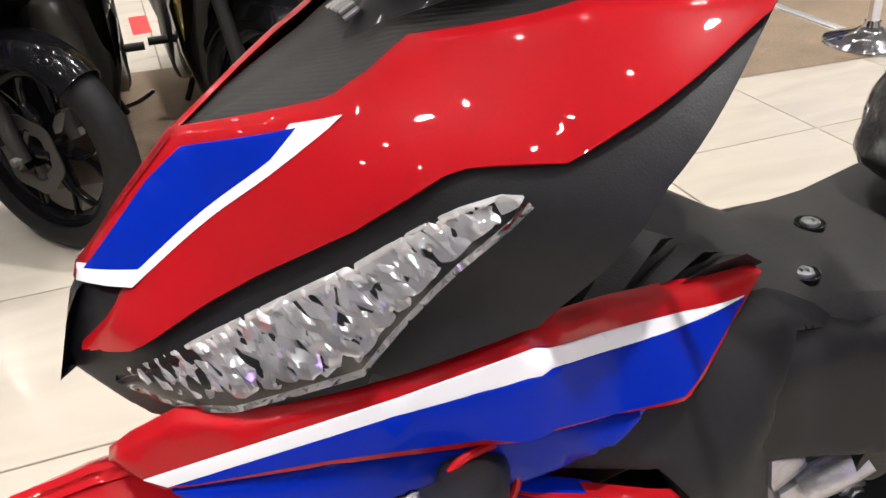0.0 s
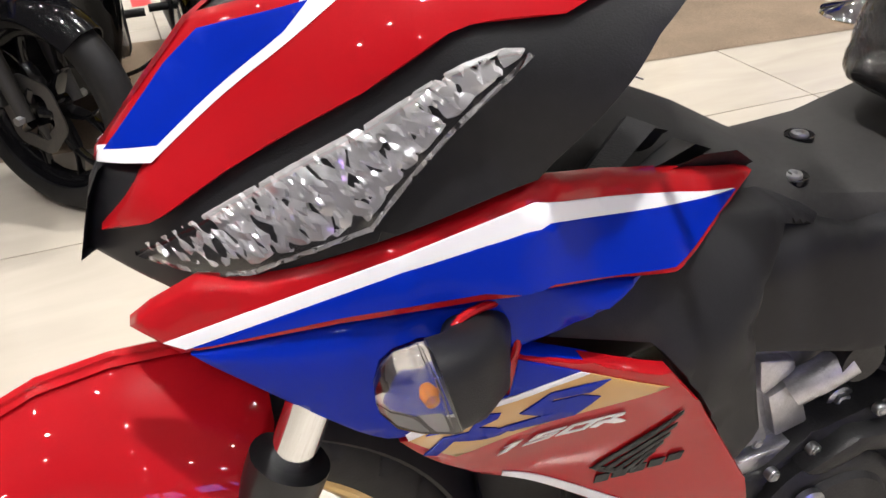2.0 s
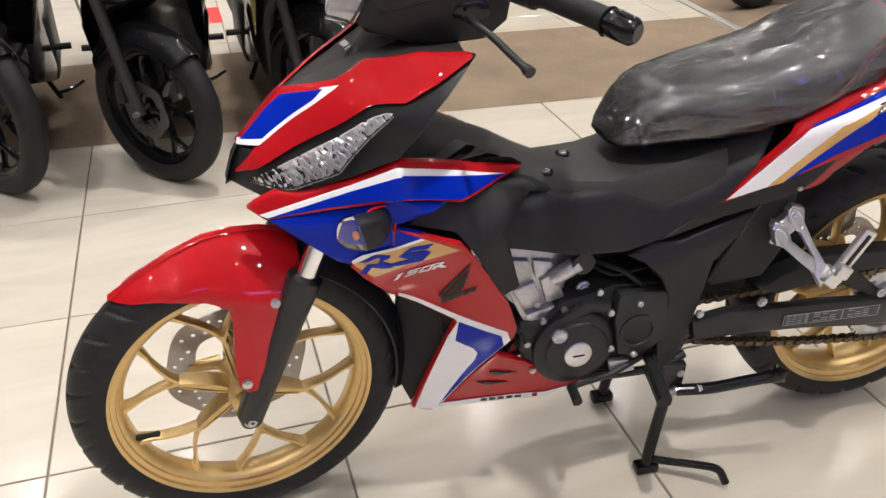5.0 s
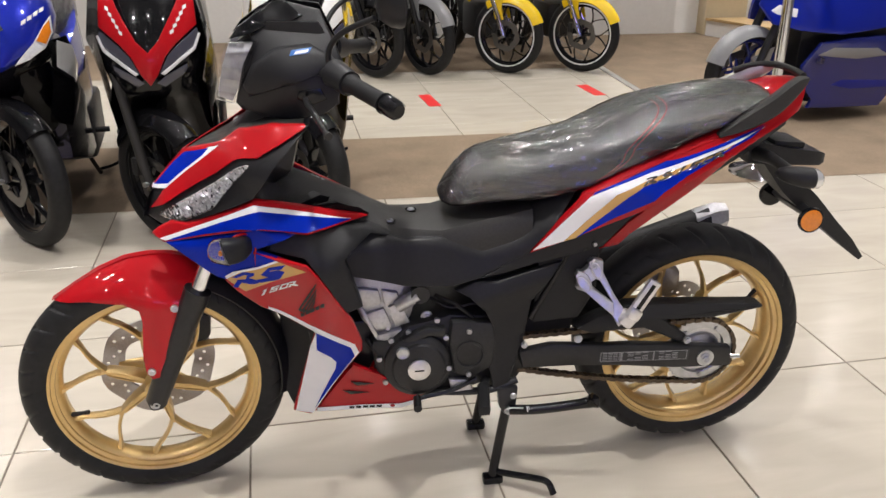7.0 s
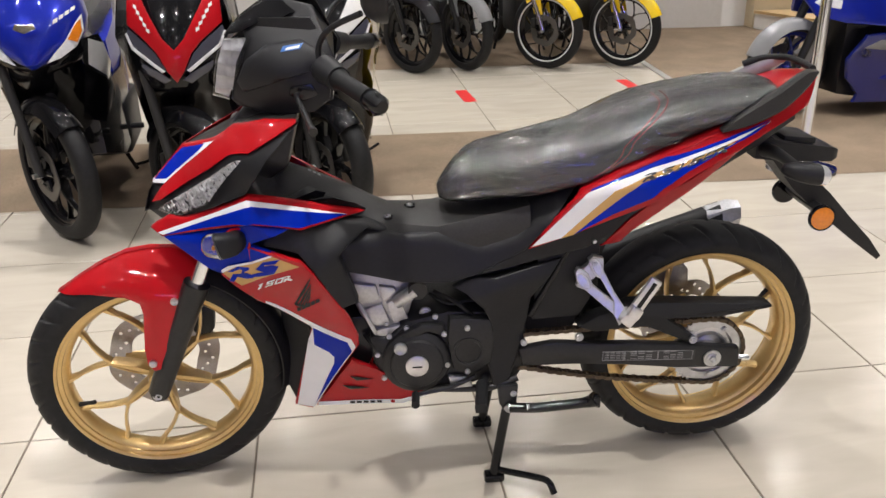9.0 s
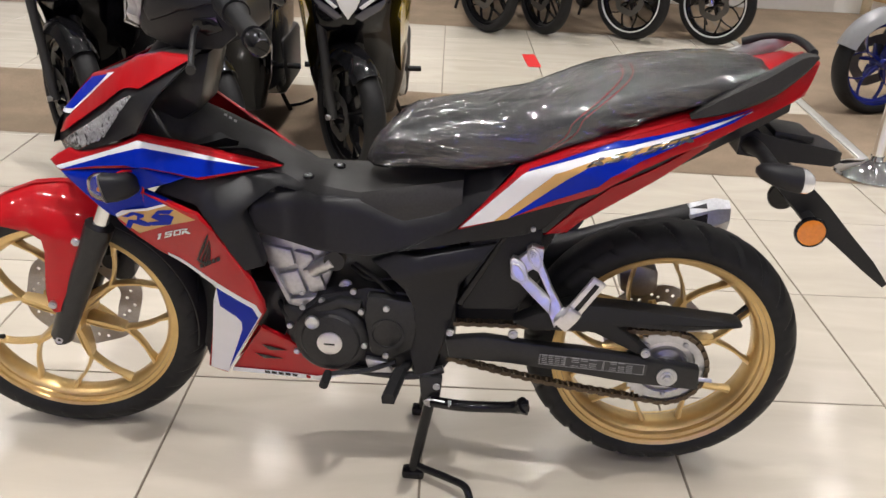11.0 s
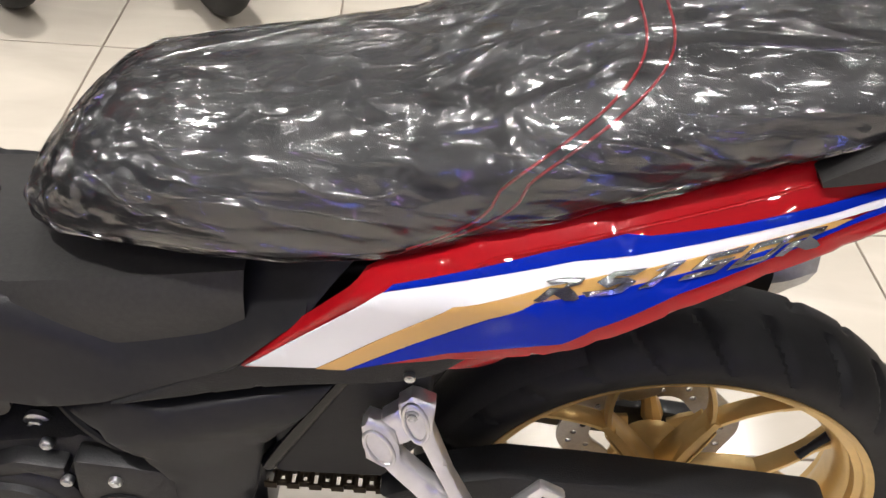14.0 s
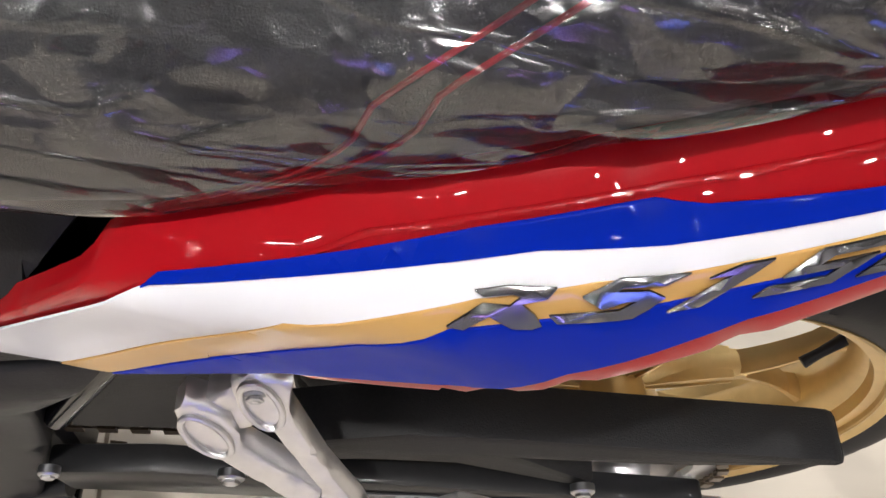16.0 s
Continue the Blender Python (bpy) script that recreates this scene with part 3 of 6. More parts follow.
def wheel(parent, name, centre, R, width, rim_mat, rim=0.216, rim_w=0.06, steer=0.0, pitches=34, disc_side=1, disc_r=0.12, spokes=5, fine=True, valve=True, stripe=None, hub_w=0.05, first=0.087, trunk=0.006):
    """A cast alloy wheel: rim with tyre, Y spokes, hub, brake disc and valve under it."""
    c = Vector(centre)
    turn = Matrix.Rotation(steer, 3, "Z")

    def placed(bm):
        for v in bm.verts:
            v.co = turn @ v.co + c
        return bm

    seg = 96 if fine else 48
    bm = bmesh.new()
    w = rim_w
    half_rim = [(rim + 0.013, w), (rim + 0.013, w - 0.003), (rim + 0.005, w - 0.004), (rim + 0.004, w - 0.010), (rim - 0.005, w - 0.012), (rim - 0.006, w * 0.58), (rim - 0.010, w * 0.55), (rim - 0.019, w * 0.26)]
    lathe(bm, [(r, -h) for r, h in half_rim] + half_rim[::-1] + [(rim + 0.004, w * 0.9), (rim - 0.002, 0), (rim + 0.004, -w * 0.9)], (0, 0, 0), seg, "y", close=True)
    wh = part(name, placed(bm), rim_mat, parent, "" if not fine else "gold cast wheel rim")
    part("tyre", tyre_mesh(R, width, rim, centre, pitches if fine else 24, 14 if fine else 4, 40 if fine else 12, steer=steer), RUBBER, wh, "black grooved rubber tyre", 24)
    if stripe:
        for s in (-1, 1):
            bm = lathe(bmesh.new(), [(rim + 0.003, s * 0.0415), (rim + 0.012, s * 0.0435), (rim + 0.012, s * 0.036), (rim + 0.003, s * 0.034)], (0, 0, 0), seg, close=True)
            part("rim_stripe", placed(bm), stripe, wh)
    bm = lathe(bmesh.new(), [(0.013, -hub_w), (0.026, -hub_w), (0.031, -hub_w * 0.6), (0.028, -hub_w * 0.2), (0.028, hub_w * 0.2), (0.034, hub_w * 0.6), (0.036, hub_w), (0.013, hub_w)], (0, 0, 0), 40)
    part("hub", placed(bm), rim_mat, wh)
    for k in range(spokes):
        t0 = math.tau * k / spokes + first
        bm = bmesh.new()

        def bar(r0, a0, w0, d0, r1, a1, w1, d1):
            rings = []
            for i in range(5):
                s = i / 4
                r, a = r0 + (r1 - r0) * s, a0 + (a1 - a0) * s
                hw, hd = w0 + (w1 - w0) * s, d0 + (d1 - d0) * s
                p = Vector((r * math.cos(a), 0, r * math.sin(a)))
                q = Vector((r1 * math.cos(a1) - r0 * math.cos(a0), 0, r1 * math.sin(a1) - r0 * math.sin(a0))).normalized()
                nrm = Vector((-q.z, 0, q.x))
                yy = Vector((0, 1, 0))
                rings.append([p + nrm * hw * cx + yy * hd * cy for cx, cy in ((1, -0.45), (0.55, -1), (-0.55, -1), (-1, -0.45), (-1, 0.45), (-0.55, 1), (0.55, 1), (1, 0.45))])
            loft(bm, rings)

        bar(0.022, t0, trunk * 1.5, 0.020, 0.070, t0, trunk, 0.017)
        bar(0.068, t0, trunk, 0.017, 0.124, t0, trunk * .85, 0.013)
        for s in (-1, 1):
            bar(0.030, t0 + s * .16, .0022, 0.022, 0.112, t0 + s * trunk * 5.5, .0016, 0.0155)
            bar(0.116, t0 + s * .012, 0.0046, 0.012, 0.186, t0 + s * 0.275, 0.0036, 0.011)
            bar(0.182, t0 + s * 0.268, 0.0036, 0.011, rim - 0.012, t0 + s * 0.335, 0.0075, 0.015)
        part("spoke", placed(bm), rim_mat, wh)
    if disc_r:
        y = disc_side * (hub_w + 0.012)
        disc = part("brake_disc", placed(drilled_disc(disc_r, y, fine)), DISC_STEEL if fine else DARK_DISC, wh, "steel brake disc with drilled holes")
        bm = bmesh.new()
        for q in range(5):
            a = math.tau * q / 5 + 0.3
            tube(bm, [(0.03 * math.cos(a), y, 0.03 * math.sin(a)), (disc_r * 0.68 * math.cos(a + 0.2), y, disc_r * 0.68 * math.sin(a + 0.2))], [0.014, 0.009], 8)
        part("disc_carrier", placed(bm), rim_mat, wh)
    if valve:
        bm = bmesh.new()
        a = 3.45 if name == "front_wheel" else 0.575
        tube(bm, [(0.205 * math.cos(a), -0.01, 0.205 * math.sin(a)), (0.18 * math.cos(a), -0.02, 0.18 * math.sin(a)), (0.165 * math.cos(a), -0.026, 0.165 * math.sin(a))], [0.006, 0.0045, 0.0055], 10)
        part("valve", placed(bm), RUBBER, wh)
    return wh


# ---- the motorcycle on its centre stand ----
FRONT, REAR, REAR_Z = 0.0, 1.282, 0.308
bike = thing("motorcycle", "red, white and blue motorcycle with gold wheels on its centre stand", "motorcycle")
wheel(bike, "front_wheel", (FRONT, 0, 0.290), 0.295, 0.090, GOLD, rim=.223, rim_w=0.041, pitches=30, disc_side=1, disc_r=0.130, spokes=6, first=radians(40))
wheel(bike, "rear_wheel", (REAR, 0.02, REAR_Z), 0.292, 0.120, GOLD, rim=.222, rim_w=0.056, pitches=26, disc_side=1, disc_r=0.11, spokes=6, first=radians(10), trunk=.0095)


def panel(name, outline, f, mat, parent=None, label="", proud=0.0, thick=0.012, both=True, step=0.011, edge=0.003):
    ob = part(name, plate(outline, f, proud, thick, step, edge), mat, parent or bike, label, 50)
    if both:
        mirrored(ob)
    return ob


def decal(name, outline, f, mat, parent, label="", proud=0.0022, both=False):
    ob = part(name, plate(outline, f, proud, 0.0008, 0.011, 0.0004), mat, parent, label, 50)
    if both:
        mirrored(ob)
    return ob


# headlight cowl
cowl = bulge([(.01, 0, .70), (.05, -.055, .712), (.115, -.115, .735), (.182, -.157, .772), (.255, -.19, .797), (.251, -.187, .855), (.269, -.19, .874), (.215, -.140, .875), (.366, -.183, .932),
              (.113, -.115, .722), (.063, -.070, .757), (.03, -.01, .745), (.032, 0, .766), (.103, 0, .843), (.14, -.034, .8585), (.169, -.058, .870), (.198, -.074, .8825), (.228, -.080, .902), (.144, -.070, .849), (.166, -.080, .8665), (.184, -.094, .880), (.065, -.036, .77), (.3, -.165, .92)], 1.2e-3)


def ridged(q):
    """The cowl with the rounded ridge that runs beside its white stripe."""
    d = ((q[:, 0] - .062) * .128 - (q[:, 1] - .757) * .153) / .1995
    return cowl(q) - .0034 * np.exp(-((d - .006) / .013) ** 2)


panel("cowl_base", [(0.01099, 0.703), (0.06407, 0.6994), (0.112, 0.7182), (0.2564, 0.7911), (0.3057, 0.8642), (0.3713, 0.9303), (0.3003, 0.9148), (0.2433, 0.8856), (0.1924, 0.8533), (0.12, 0.8001), (0.07004, 0.7661), (0.03398, 0.76), (0.02495, 0.7449)],
                   lambda q: cowl(q) + 0.006, MATTE, label="matte black headlight surround")
red_cowl = panel("cowl_panel", [(0.02897, 0.7249), (0.061, 0.744), (0.124, 0.7882), (0.1833, 0.8293), (0.2234, 0.8606), (0.2331, 0.865), (0.2691, 0.8728), (0.2767, 0.8773), (0.3621, 0.9274), (0.3656, 0.9312), (0.3638, 0.9331), (0.2998, 0.9288), (0.2313, 0.9058), (0.2233, 0.9003), (0.208, 0.8899), (0.19, 0.8791), (0.1044, 0.8442), (0.06909, 0.8074), (0.03401, 0.768), (0.034, 0.765), (0.06905, 0.7742), (0.06004, 0.7651), (0.04497, 0.7449)],
                 ridged, RED, label="glossy red cowl panel", proud=0.004)
decal("white_stripe", [(0.035, 0.7655), (0.06904, 0.7747), (0.1505, 0.8433), (0.19, 0.8757), (0.1665, 0.8669), (0.1527, 0.8524), (0.07407, 0.7854), (0.037, 0.774)], ridged, DECAL_WHITE, red_cowl, "white decal stripe", 0.0056, True)
decal("blue_patch", [(0.041, 0.7735), (0.07408, 0.7834), (0.1537, 0.8509), (0.1686, 0.8663), (0.1099, 0.8422), (0.08706, 0.8224)], ridged, DECAL_BLUE, red_cowl, "dark blue decal", 0.0062, True)
# headlight: reflector bowl behind a clear lens
lamp_outline = [(0.04799, 0.72), (0.06398, 0.7219), (0.091, 0.723), (0.112, 0.7281), (0.176, 0.7642), (0.1892, 0.7821), (0.2233, 0.8241), (0.2524, 0.8564), (0.2449, 0.8555), (0.2287, 0.8477), (0.215, 0.8384), (0.1839, 0.8137), (0.126, 0.7732), (0.077, 0.742)]


def facets(q):
    """Depth of the lamp's bowl: leaning mirror cells in rows along the lamp, ribbed towards the nose."""
    ca, sa = math.cos(radians(33)), math.sin(radians(33))
    u, v = (q[:, 0] - .05) * ca + (q[:, 1] - .72) * sa, -(q[:, 0] - .05) * sa + (q[:, 1] - .72) * ca
    cu, cv = .0100, .0075
    iv = np.floor(v / cv)
    iu = np.floor(u / cu + .37 * iv)
    rnd = np.sin(iu * 127.1 + iv * 311.7) * 43758.5453
    ra = 2 * (rnd - np.floor(rnd)) - 1
    rnd = np.sin(iu * 269.5 + iv * 183.3) * 43758.5453
    rb = 2 * (rnd - np.floor(rnd)) - 1
    du, dv = u - (iu - .37 * iv + .5) * cu, v - (iv + .5) * cv
    y = .010 + .75 * ra * du + .75 * rb * dv + 22 * (du ** 2 + dv ** 2)
    return y + np.where(u < .055, .0035 * np.abs(np.sin(u * 420)), 0) + np.where(np.abs(v - .018 - .1 * u) < .0035, -.006, 0)


headlight = part("headlight", plate(lamp_outline, lambda q: cowl(q) + facets(q) - .006, 0, 0.01, 0.0024, 0.001), REFLECTOR, bike, "faceted chrome reflector behind a clear lens", 14)
part("lens", plate(lamp_outline, cowl, 0.0105, 0.006, 0.011, 0.004), CLEAR, headlight, "clear headlight lens", 50)
mirrored(headlight)
# the dark panel between the red sides of the cowl
rows = []
for x, z, w in ((.109, .8435, .008), (.14, .857, .034), (.169, .867, .057), (.198, .879, .073), (.226, .897, .079), (.262, .910, .104), (.298, .922, .140), (.36, .929, .176)):
    rows.append([(x + 0.01 * (1 - abs(s)), s * w, z + 0.005 * (1 - s * s) - 0.002) for s in np.linspace(-1, 1, 13)])
screen = part("screen_panel", loft(bmesh.new(), rows, closed=False), CARBON, bike, "dark grey textured cowl centre")
for i in range(5):
    part("mark_bar", box(bmesh.new(), (.2165 + .0006 * i, .040 - .010 * i, .8985 + .0012 * (1.5 - abs(i - 3))), (.011, .0065, .0016), (0, -30, 0), .0004), RAIL_GREY, screen, "light grey mark bar")
part("cowl_core", prism(bmesh.new(), [(.06, .73), (.12, .80), (.22, .88), (.36, .915), (.33, .80), (.24, .74), (.12, .715)], -0.06, 0.06, 0.01), SATIN_BLACK, bike)

# swept side wing
wing_front = sweep([(.038, -.088, .695), (.069, -.12, .686), (.113, -.126, .725), (.264, -.187, .787), (.249, -.19, .73)], 1)
wing_back = bulge([(.264, -.184, .783), (.252, -.193, .729), (.362, -.167, .702), (.489, -.060, .695), (.3765, -.122, .739), (.307, -.181, .7155), (.425, -.1135, .6985)], 1e-6)


def wingf(q):
    """A front facet and a twisted rear facet that meet in a soft crease."""
    a, b = wing_front(q), wing_back(q)
    return .5 * (a + b + np.sqrt((a - b) ** 2 + .003 ** 2))


wing = panel("side_wing", [(.039, .695), (.053, .706), (.083, .724), (.116, .724), (.189, .752), (.2125, .7615), (.2364, .774), (.2572, .7857), (.265, .785), (.315, .7665), (.400, .732), (.4845, .6978), (.425, .7000), (.3660, .7025), (.3550, .7025), (.305, .7165), (.2534, .7272), (.228, .7225), (.154, .7045), (.065, .680)],
             wingf, RED, label="glossy red side wing", proud=0.003)
decal("white_stripe", [(.056, .688), (.190, .7465), (.2553, .7775), (.263, .7765), (.3384, .7485), (.4475, .7045), (.340, .7400), (.2640, .7645), (.2512, .7620), (.188, .7370), (.068, .6850)], wingf, DECAL_WHITE, wing, "white decal stripe", 0.0046)
decal("blue_patch", [(.072, .6865), (.188, .7372), (.2512, .7622), (.2640, .7647), (.340, .7402), (.4480, .7040), (.3640, .7075), (.3535, .7075), (.314, .7175), (.2660, .7285), (.228, .7285), (.154, .7100), (.084, .6890)], wingf, DECAL_BLUE, wing, "blue decal", 0.0052)

# lower side cowl with its graphics
sidef = bulge([(.069, -.12, .686), (.249, -.185, .73), (.248, -.173, .679), (.177, -.155, .613), (.341, -.195, .651), (.46, -.155, .448), (.449, -.145, .42), (.304, -.03, .18), (.34, -.035, .181),
               (.353, -.135, .473), (.29, -.115, .53), (.36, -.18, .70), (.24, -.14, .57), (.604, -.104, .254), (.47, -.09, .30)], 3e-3)
panel("indicator_panel", [(.07, .682), (.185, .709), (.256, .724), (.334, .707), (.284, .690), (.247, .676), (.300, .656), (.182, .606), (.165, .612)], lambda q: np.where(q[:, 1] > .66, np.maximum(sidef(q), sidef(q) + np.clip((q[:, 1] - .68) / .02, 0, 1) * (wingf(q) + .005 - sidef(q))), sidef(q)), DECAL_BLUE, label="blue lower cowl around the indicator", proud=0.001)
side = panel("side_cowl", [(.182, .604), (.246, .628), (.247, .674), (.298, .657), (.350, .639), (.379, .601), (.440, .495), (.458, .441), (.458, .413), (.335, .189), (.294, .202), (.357, .459), (.246, .5215), (.206, .5684)],
             sidef, RED, label="glossy red lower side cowl", proud=0.003)
decal("blue_patch", [(.200, .628), (.252, .6394), (.2892, .6544), (.2505, .671), (.2475, .640)], sidef, DECAL_BLUE, side, "blue decal", 0.0044)
decal("white_stripe", [(.184, .6165), (.200, .6275), (.252, .6392), (.2892, .6542), (.2945, .6518), (.2526, .6337), (.2149, .6257), (.186, .6095)], sidef, DECAL_WHITE, side, "thin white decal line", 0.0052)
decal("gold_patch", [(.186, .6090), (.2149, .6256), (.2526, .6336), (.2945, .6517), (.3488, .6284), (.2855, .6026), (.2205, .5725)], sidef, DECAL_GOLD, side, "gold decal", 0.0044)
decal("white_chevron", [(.2623, .5225), (.3565, .4755), (.442, .4326), (.4505, .4077), (.340, .1945), (.300, .203), (.3455, .4185), (.3585, .4560), (.3535, .4645), (.262, .5155)], sidef, DECAL_WHITE, side, "white chevron decal", 0.0044)
decal("blue_chevron", [(.360, .4585), (.433, .4218), (.4412, .3945), (.344, .2085), (.3975, .3475), (.400, .371), (.390, .3860), (.3583, .4078)], sidef, DECAL_BLUE, side, "blue chevron decal", 0.0056)


def slanted(name, x, z, w, h, dx, parent, mat, f, proud, rise=0.0):
    return decal(name, [(x, z), (x + w, z + rise), (x + w + dx, z + h + rise), (x + dx, z + h)], f, mat, parent, "", proud)


# model mark: sharp slanted shapes
GLYPHS = {"r": [(-.15, .94), (.16, 1.02), (.70, .92), (.72, .68), (.50, .58), (.78, .29), (1.02, -.05), (.96, -.14), (.72, -.08), (.30, .30), (.20, -.05), (-.03, .06), (.08, .62), (.40, .54), (.42, .76), (.28, .84), (.01, .80)],
          "s": [(.95, 1.0), (.23, 1.05), (.04, .66), (.42, .30), (.57, .46), (.69, .46), (.62, .22), (-.08, .22), (.12, -.02), (.75, -.06), (.89, -.04), (.97, .46), (.69, .70), (.35, .74), (.36, .84), (.80, .80)],
          "1": [(.18, 0), (.52, 0), (.74, 1), (.42, 1), (.20, .78), (.44, .78)],
          "5": [(0, 0), (.80, 0), (.95, .60), (.36, .60), (.40, .78), (1.0, .78), (1.05, 1), (.18, 1), (.08, .42), (.66, .42), (.62, .22), (.05, .22)],
          "0": [(0, 0), (.84, 0), (1.04, 1), (.2, 1), (.045, .23), (.235, .23), (.335, .77), (.825, .77), (.705, .23), (.04, .21)]}


def mark(shapes, at, along, up, f, mat, parent, proud, name="mark_shape", label="", shrink=0.0):
    """A row of slanted shapes laid on a side surface: along and up are (x, z) vectors for the whole row."""
    n = len(shapes)
    for i, g in enumerate(shapes):
        o = []
        for u, v in GLYPHS[g]:
            u, v = .5 + (u - .5) * (1 - shrink), .5 + (v - .5) * (1 - shrink)
            k = (i + u * .96) / n
            o.append((at[0] + along[0] * k + up[0] * v, at[1] + along[1] * k + up[1] * v))
        part(name, plate(o, f, proud, 0.0008, 0.011, 0.0004), mat, parent, label, 50)


decal("mark_shape", [(.1965, .6125), (.2206, .6269), (.2435, .6232), (.2419, .6173), (.2304, .6111), (.2418, .6064), (.2512, .5985), (.2466, .5946), (.2344, .5934), (.2154, .599), (.2057, .5838), (.1964, .5876), (.2078, .6069), (.2244, .6075), (.2281, .6177), (.2232, .6196), (.2074, .6123)], sidef, DECAL_BLUE, side, "blue slanted mark", .0056)
decal("mark_shape", [(.3081, .6452), (.273, .6373), (.2559, .6184), (.2717, .6114), (.2827, .6209), (.2895, .6231), (.2828, .6148), (.2423, .6035), (.2536, .597), (.2851, .6042), (.2931, .6072), (.3051, .6281), (.2928, .6315), (.2746, .6274), (.276, .6303), (.298, .6339)], sidef, DECAL_BLUE, side, "blue slanted mark", .0056)
mark("150r", (.2475, .5565), (.083, .0365), (.003, .0150), sidef, DECAL_WHITE, side, .0056, shrink=-.04)
for x0, z0, x1, z1, w in ((.3250, .5190, .3666, .5985, .0050), (.3330, .5180, .3668, .5830, .0046), (.3400, .5172, .3656, .5705, .0042), (.3460, .5166, .3640, .5590, .0038), (.3515, .5165, .3618, .5480, .0034)):
    decal("wing_mark", [(x0, z0), (x0 + (x1 - x0) * .6, z0 + (z1 - z0) * .62), (x1, z1), (x1 + .0006, z1 - w), (x0 + (x1 - x0) * .66, z0 + (z1 - z0) * .52), (x0 + w * .7, z0 - .002)], sidef, MATTE, side, "black feather of the wing mark", .0056)
decal("wing_mark", [(.3242, .5180), (.330, .5215), (.356, .5195), (.349, .5135), (.332, .5135)], sidef, MATTE, side, "", .0052)
for i in range(5):
    slanted("mark_bar", .3295 + i * .0107, .4990 + i * .0075, .0088, .0100, .0004, side, MATTE, sidef, .0056, .0050)
# belly
belly = panel("belly_cowl", [(.438, .356), (.494, .323), (.602, .262), (.611, .246), (.548, .212), (.345, .194)], lambda q: sidef(q) + 0.004, RED, label="glossy red belly cowl", proud=0.001)
decal("white_stripe", [(.350, .2085), (.546, .2265), (.600, .252), (.609, .246), (.549, .2130), (.349, .1960)], lambda q: sidef(q) + 0.004, DECAL_WHITE, belly, "white lower edge", 0.0042)
for i in range(5):
    slanted("mark_bar", .425 + i * .016, .2065 + i * .0014, .012, .0075, .001, belly, GLOSS_BLACK, lambda q: sidef(q) + 0.004, .0056)
decal("round_mark", [(.527 + .0055 * math.cos(a), .2195 + .0055 * math.sin(a)) for a in np.linspace(0, math.tau, 13)[:-1]], lambda q: sidef(q) + 0.004, DEEP_RED, belly, "small dark red dot", 0.0056)
# no openings here: black decals paint the dark inside the two slots
for i in range(2):
    decal("vent", [(.43 - i * .02, .300 - i * .032), (.485 - i * .01, .292 - i * .03), (.445 - i * .015, .284 - i * .03)], lambda q: sidef(q) + 0.004, GLOSS_BLACK, belly, "black patch drawn as the shade in a slot", 0.0040)
# black duct behind the front wheel
ductf = bulge([(.277, -.03, .451), (.414, -.10, .367), (.294, -.03, .2), (.277, -.02, .25), (.35, -.11, .47), (.25, -.10, .53)])
panel("radiator_duct", [(.243, .535), (.352, .462), (.398, .400), (.39, .34), (.296, .204), (.276, .25), (.278, .44)], lambda q: ductf(q) + 0.012, TEXTURED, label="black plastic air duct")
part("front_filler", prism(bmesh.new(), [(.40, .44), (.48, .44), (.50, .36), (.47, .30), (.40, .34)], -.06, .06, .006), SATIN_BLACK, bike)
part("inner_shroud", prism(bmesh.new(), [(.22, .62), (.29, .70), (.47, .69), (.50, .60), (.40, .585), (.30, .56)], -.10, .10, .006), SATIN_BLACK, bike)
part("radiator", box(bmesh.new(), (.36, 0, .40), (.03, .12, .20), (0, -12, 0), 0.006), CAST_BLACK, bike)

# front indicators
for s in (-1, 1):
    def oval(cx, cy, cz, rx, rz, tilt=0.0, lean=0.0):
        pts = [(math.copysign(abs(math.cos(a)) ** .65, math.cos(a)), math.copysign(abs(math.sin(a)) ** .65, math.sin(a))) for a in np.linspace(0, math.tau, 25)[:-1]]
        return [(cx + rx * u * math.cos(tilt) - lean * rz * v, s * (cy + rx * u * math.sin(tilt)), cz + rz * v) for u, v in pts]

    ind = part("indicator", loft(bmesh.new(), [oval(.226, .160, .690, .020, .021), oval(.225, .178, .690, .020, .022, .15), oval(.219, .194, .690, .019, .0235, .7, .1), oval(.208, .204, .691, .018, .0255, 1.3, .2), oval(.196, .207, .691, .018, .0265, 1.58, .24)]), MATTE, bike, "black front indicator housing")
    ring = [Vector(p) for p in oval(.229, .180, .690, .0235, .0255, -.25)]
    part("gasket", tube(bmesh.new(), ring[-3:] + ring[:13], .0026, 8), RED, ind, "red rim over the indicator")
    part("lens", loft(bmesh.new(), [oval(.1965, .207, .691, .0185, .027, 1.58, .24), oval(.192, .207, .691, .019, .0275, 1.58, .24), oval(.189, .207, .691, .018, .0265, 1.58, .24), oval(.177, .205, .691, .0165, .024, 1.58, .16), oval(.167, .203, .690, .013, .019, 1.58, .1), oval(.161, .201, .689, .006, .009, 1.58)]), CLEAR, ind, "clear indicator lens")
    part("bulb", lathe(bmesh.new(), [(0, -.008), (.004, -.006), (.0055, 0), (.004, .006), (0, .008)], (.187, s * .211, .690), 14), AMBER, ind, "amber bulb")
    part("reflector", loft(bmesh.new(), [oval(.192, .207, .691, .0172, .0255, 1.58, .24), oval(.194, .207, .691, .004, .005, 1.58, .24)]), REFLECTOR, ind, "pale reflector")

# front fender, in two mirrored halves that meet on the crown, and a black tail piece


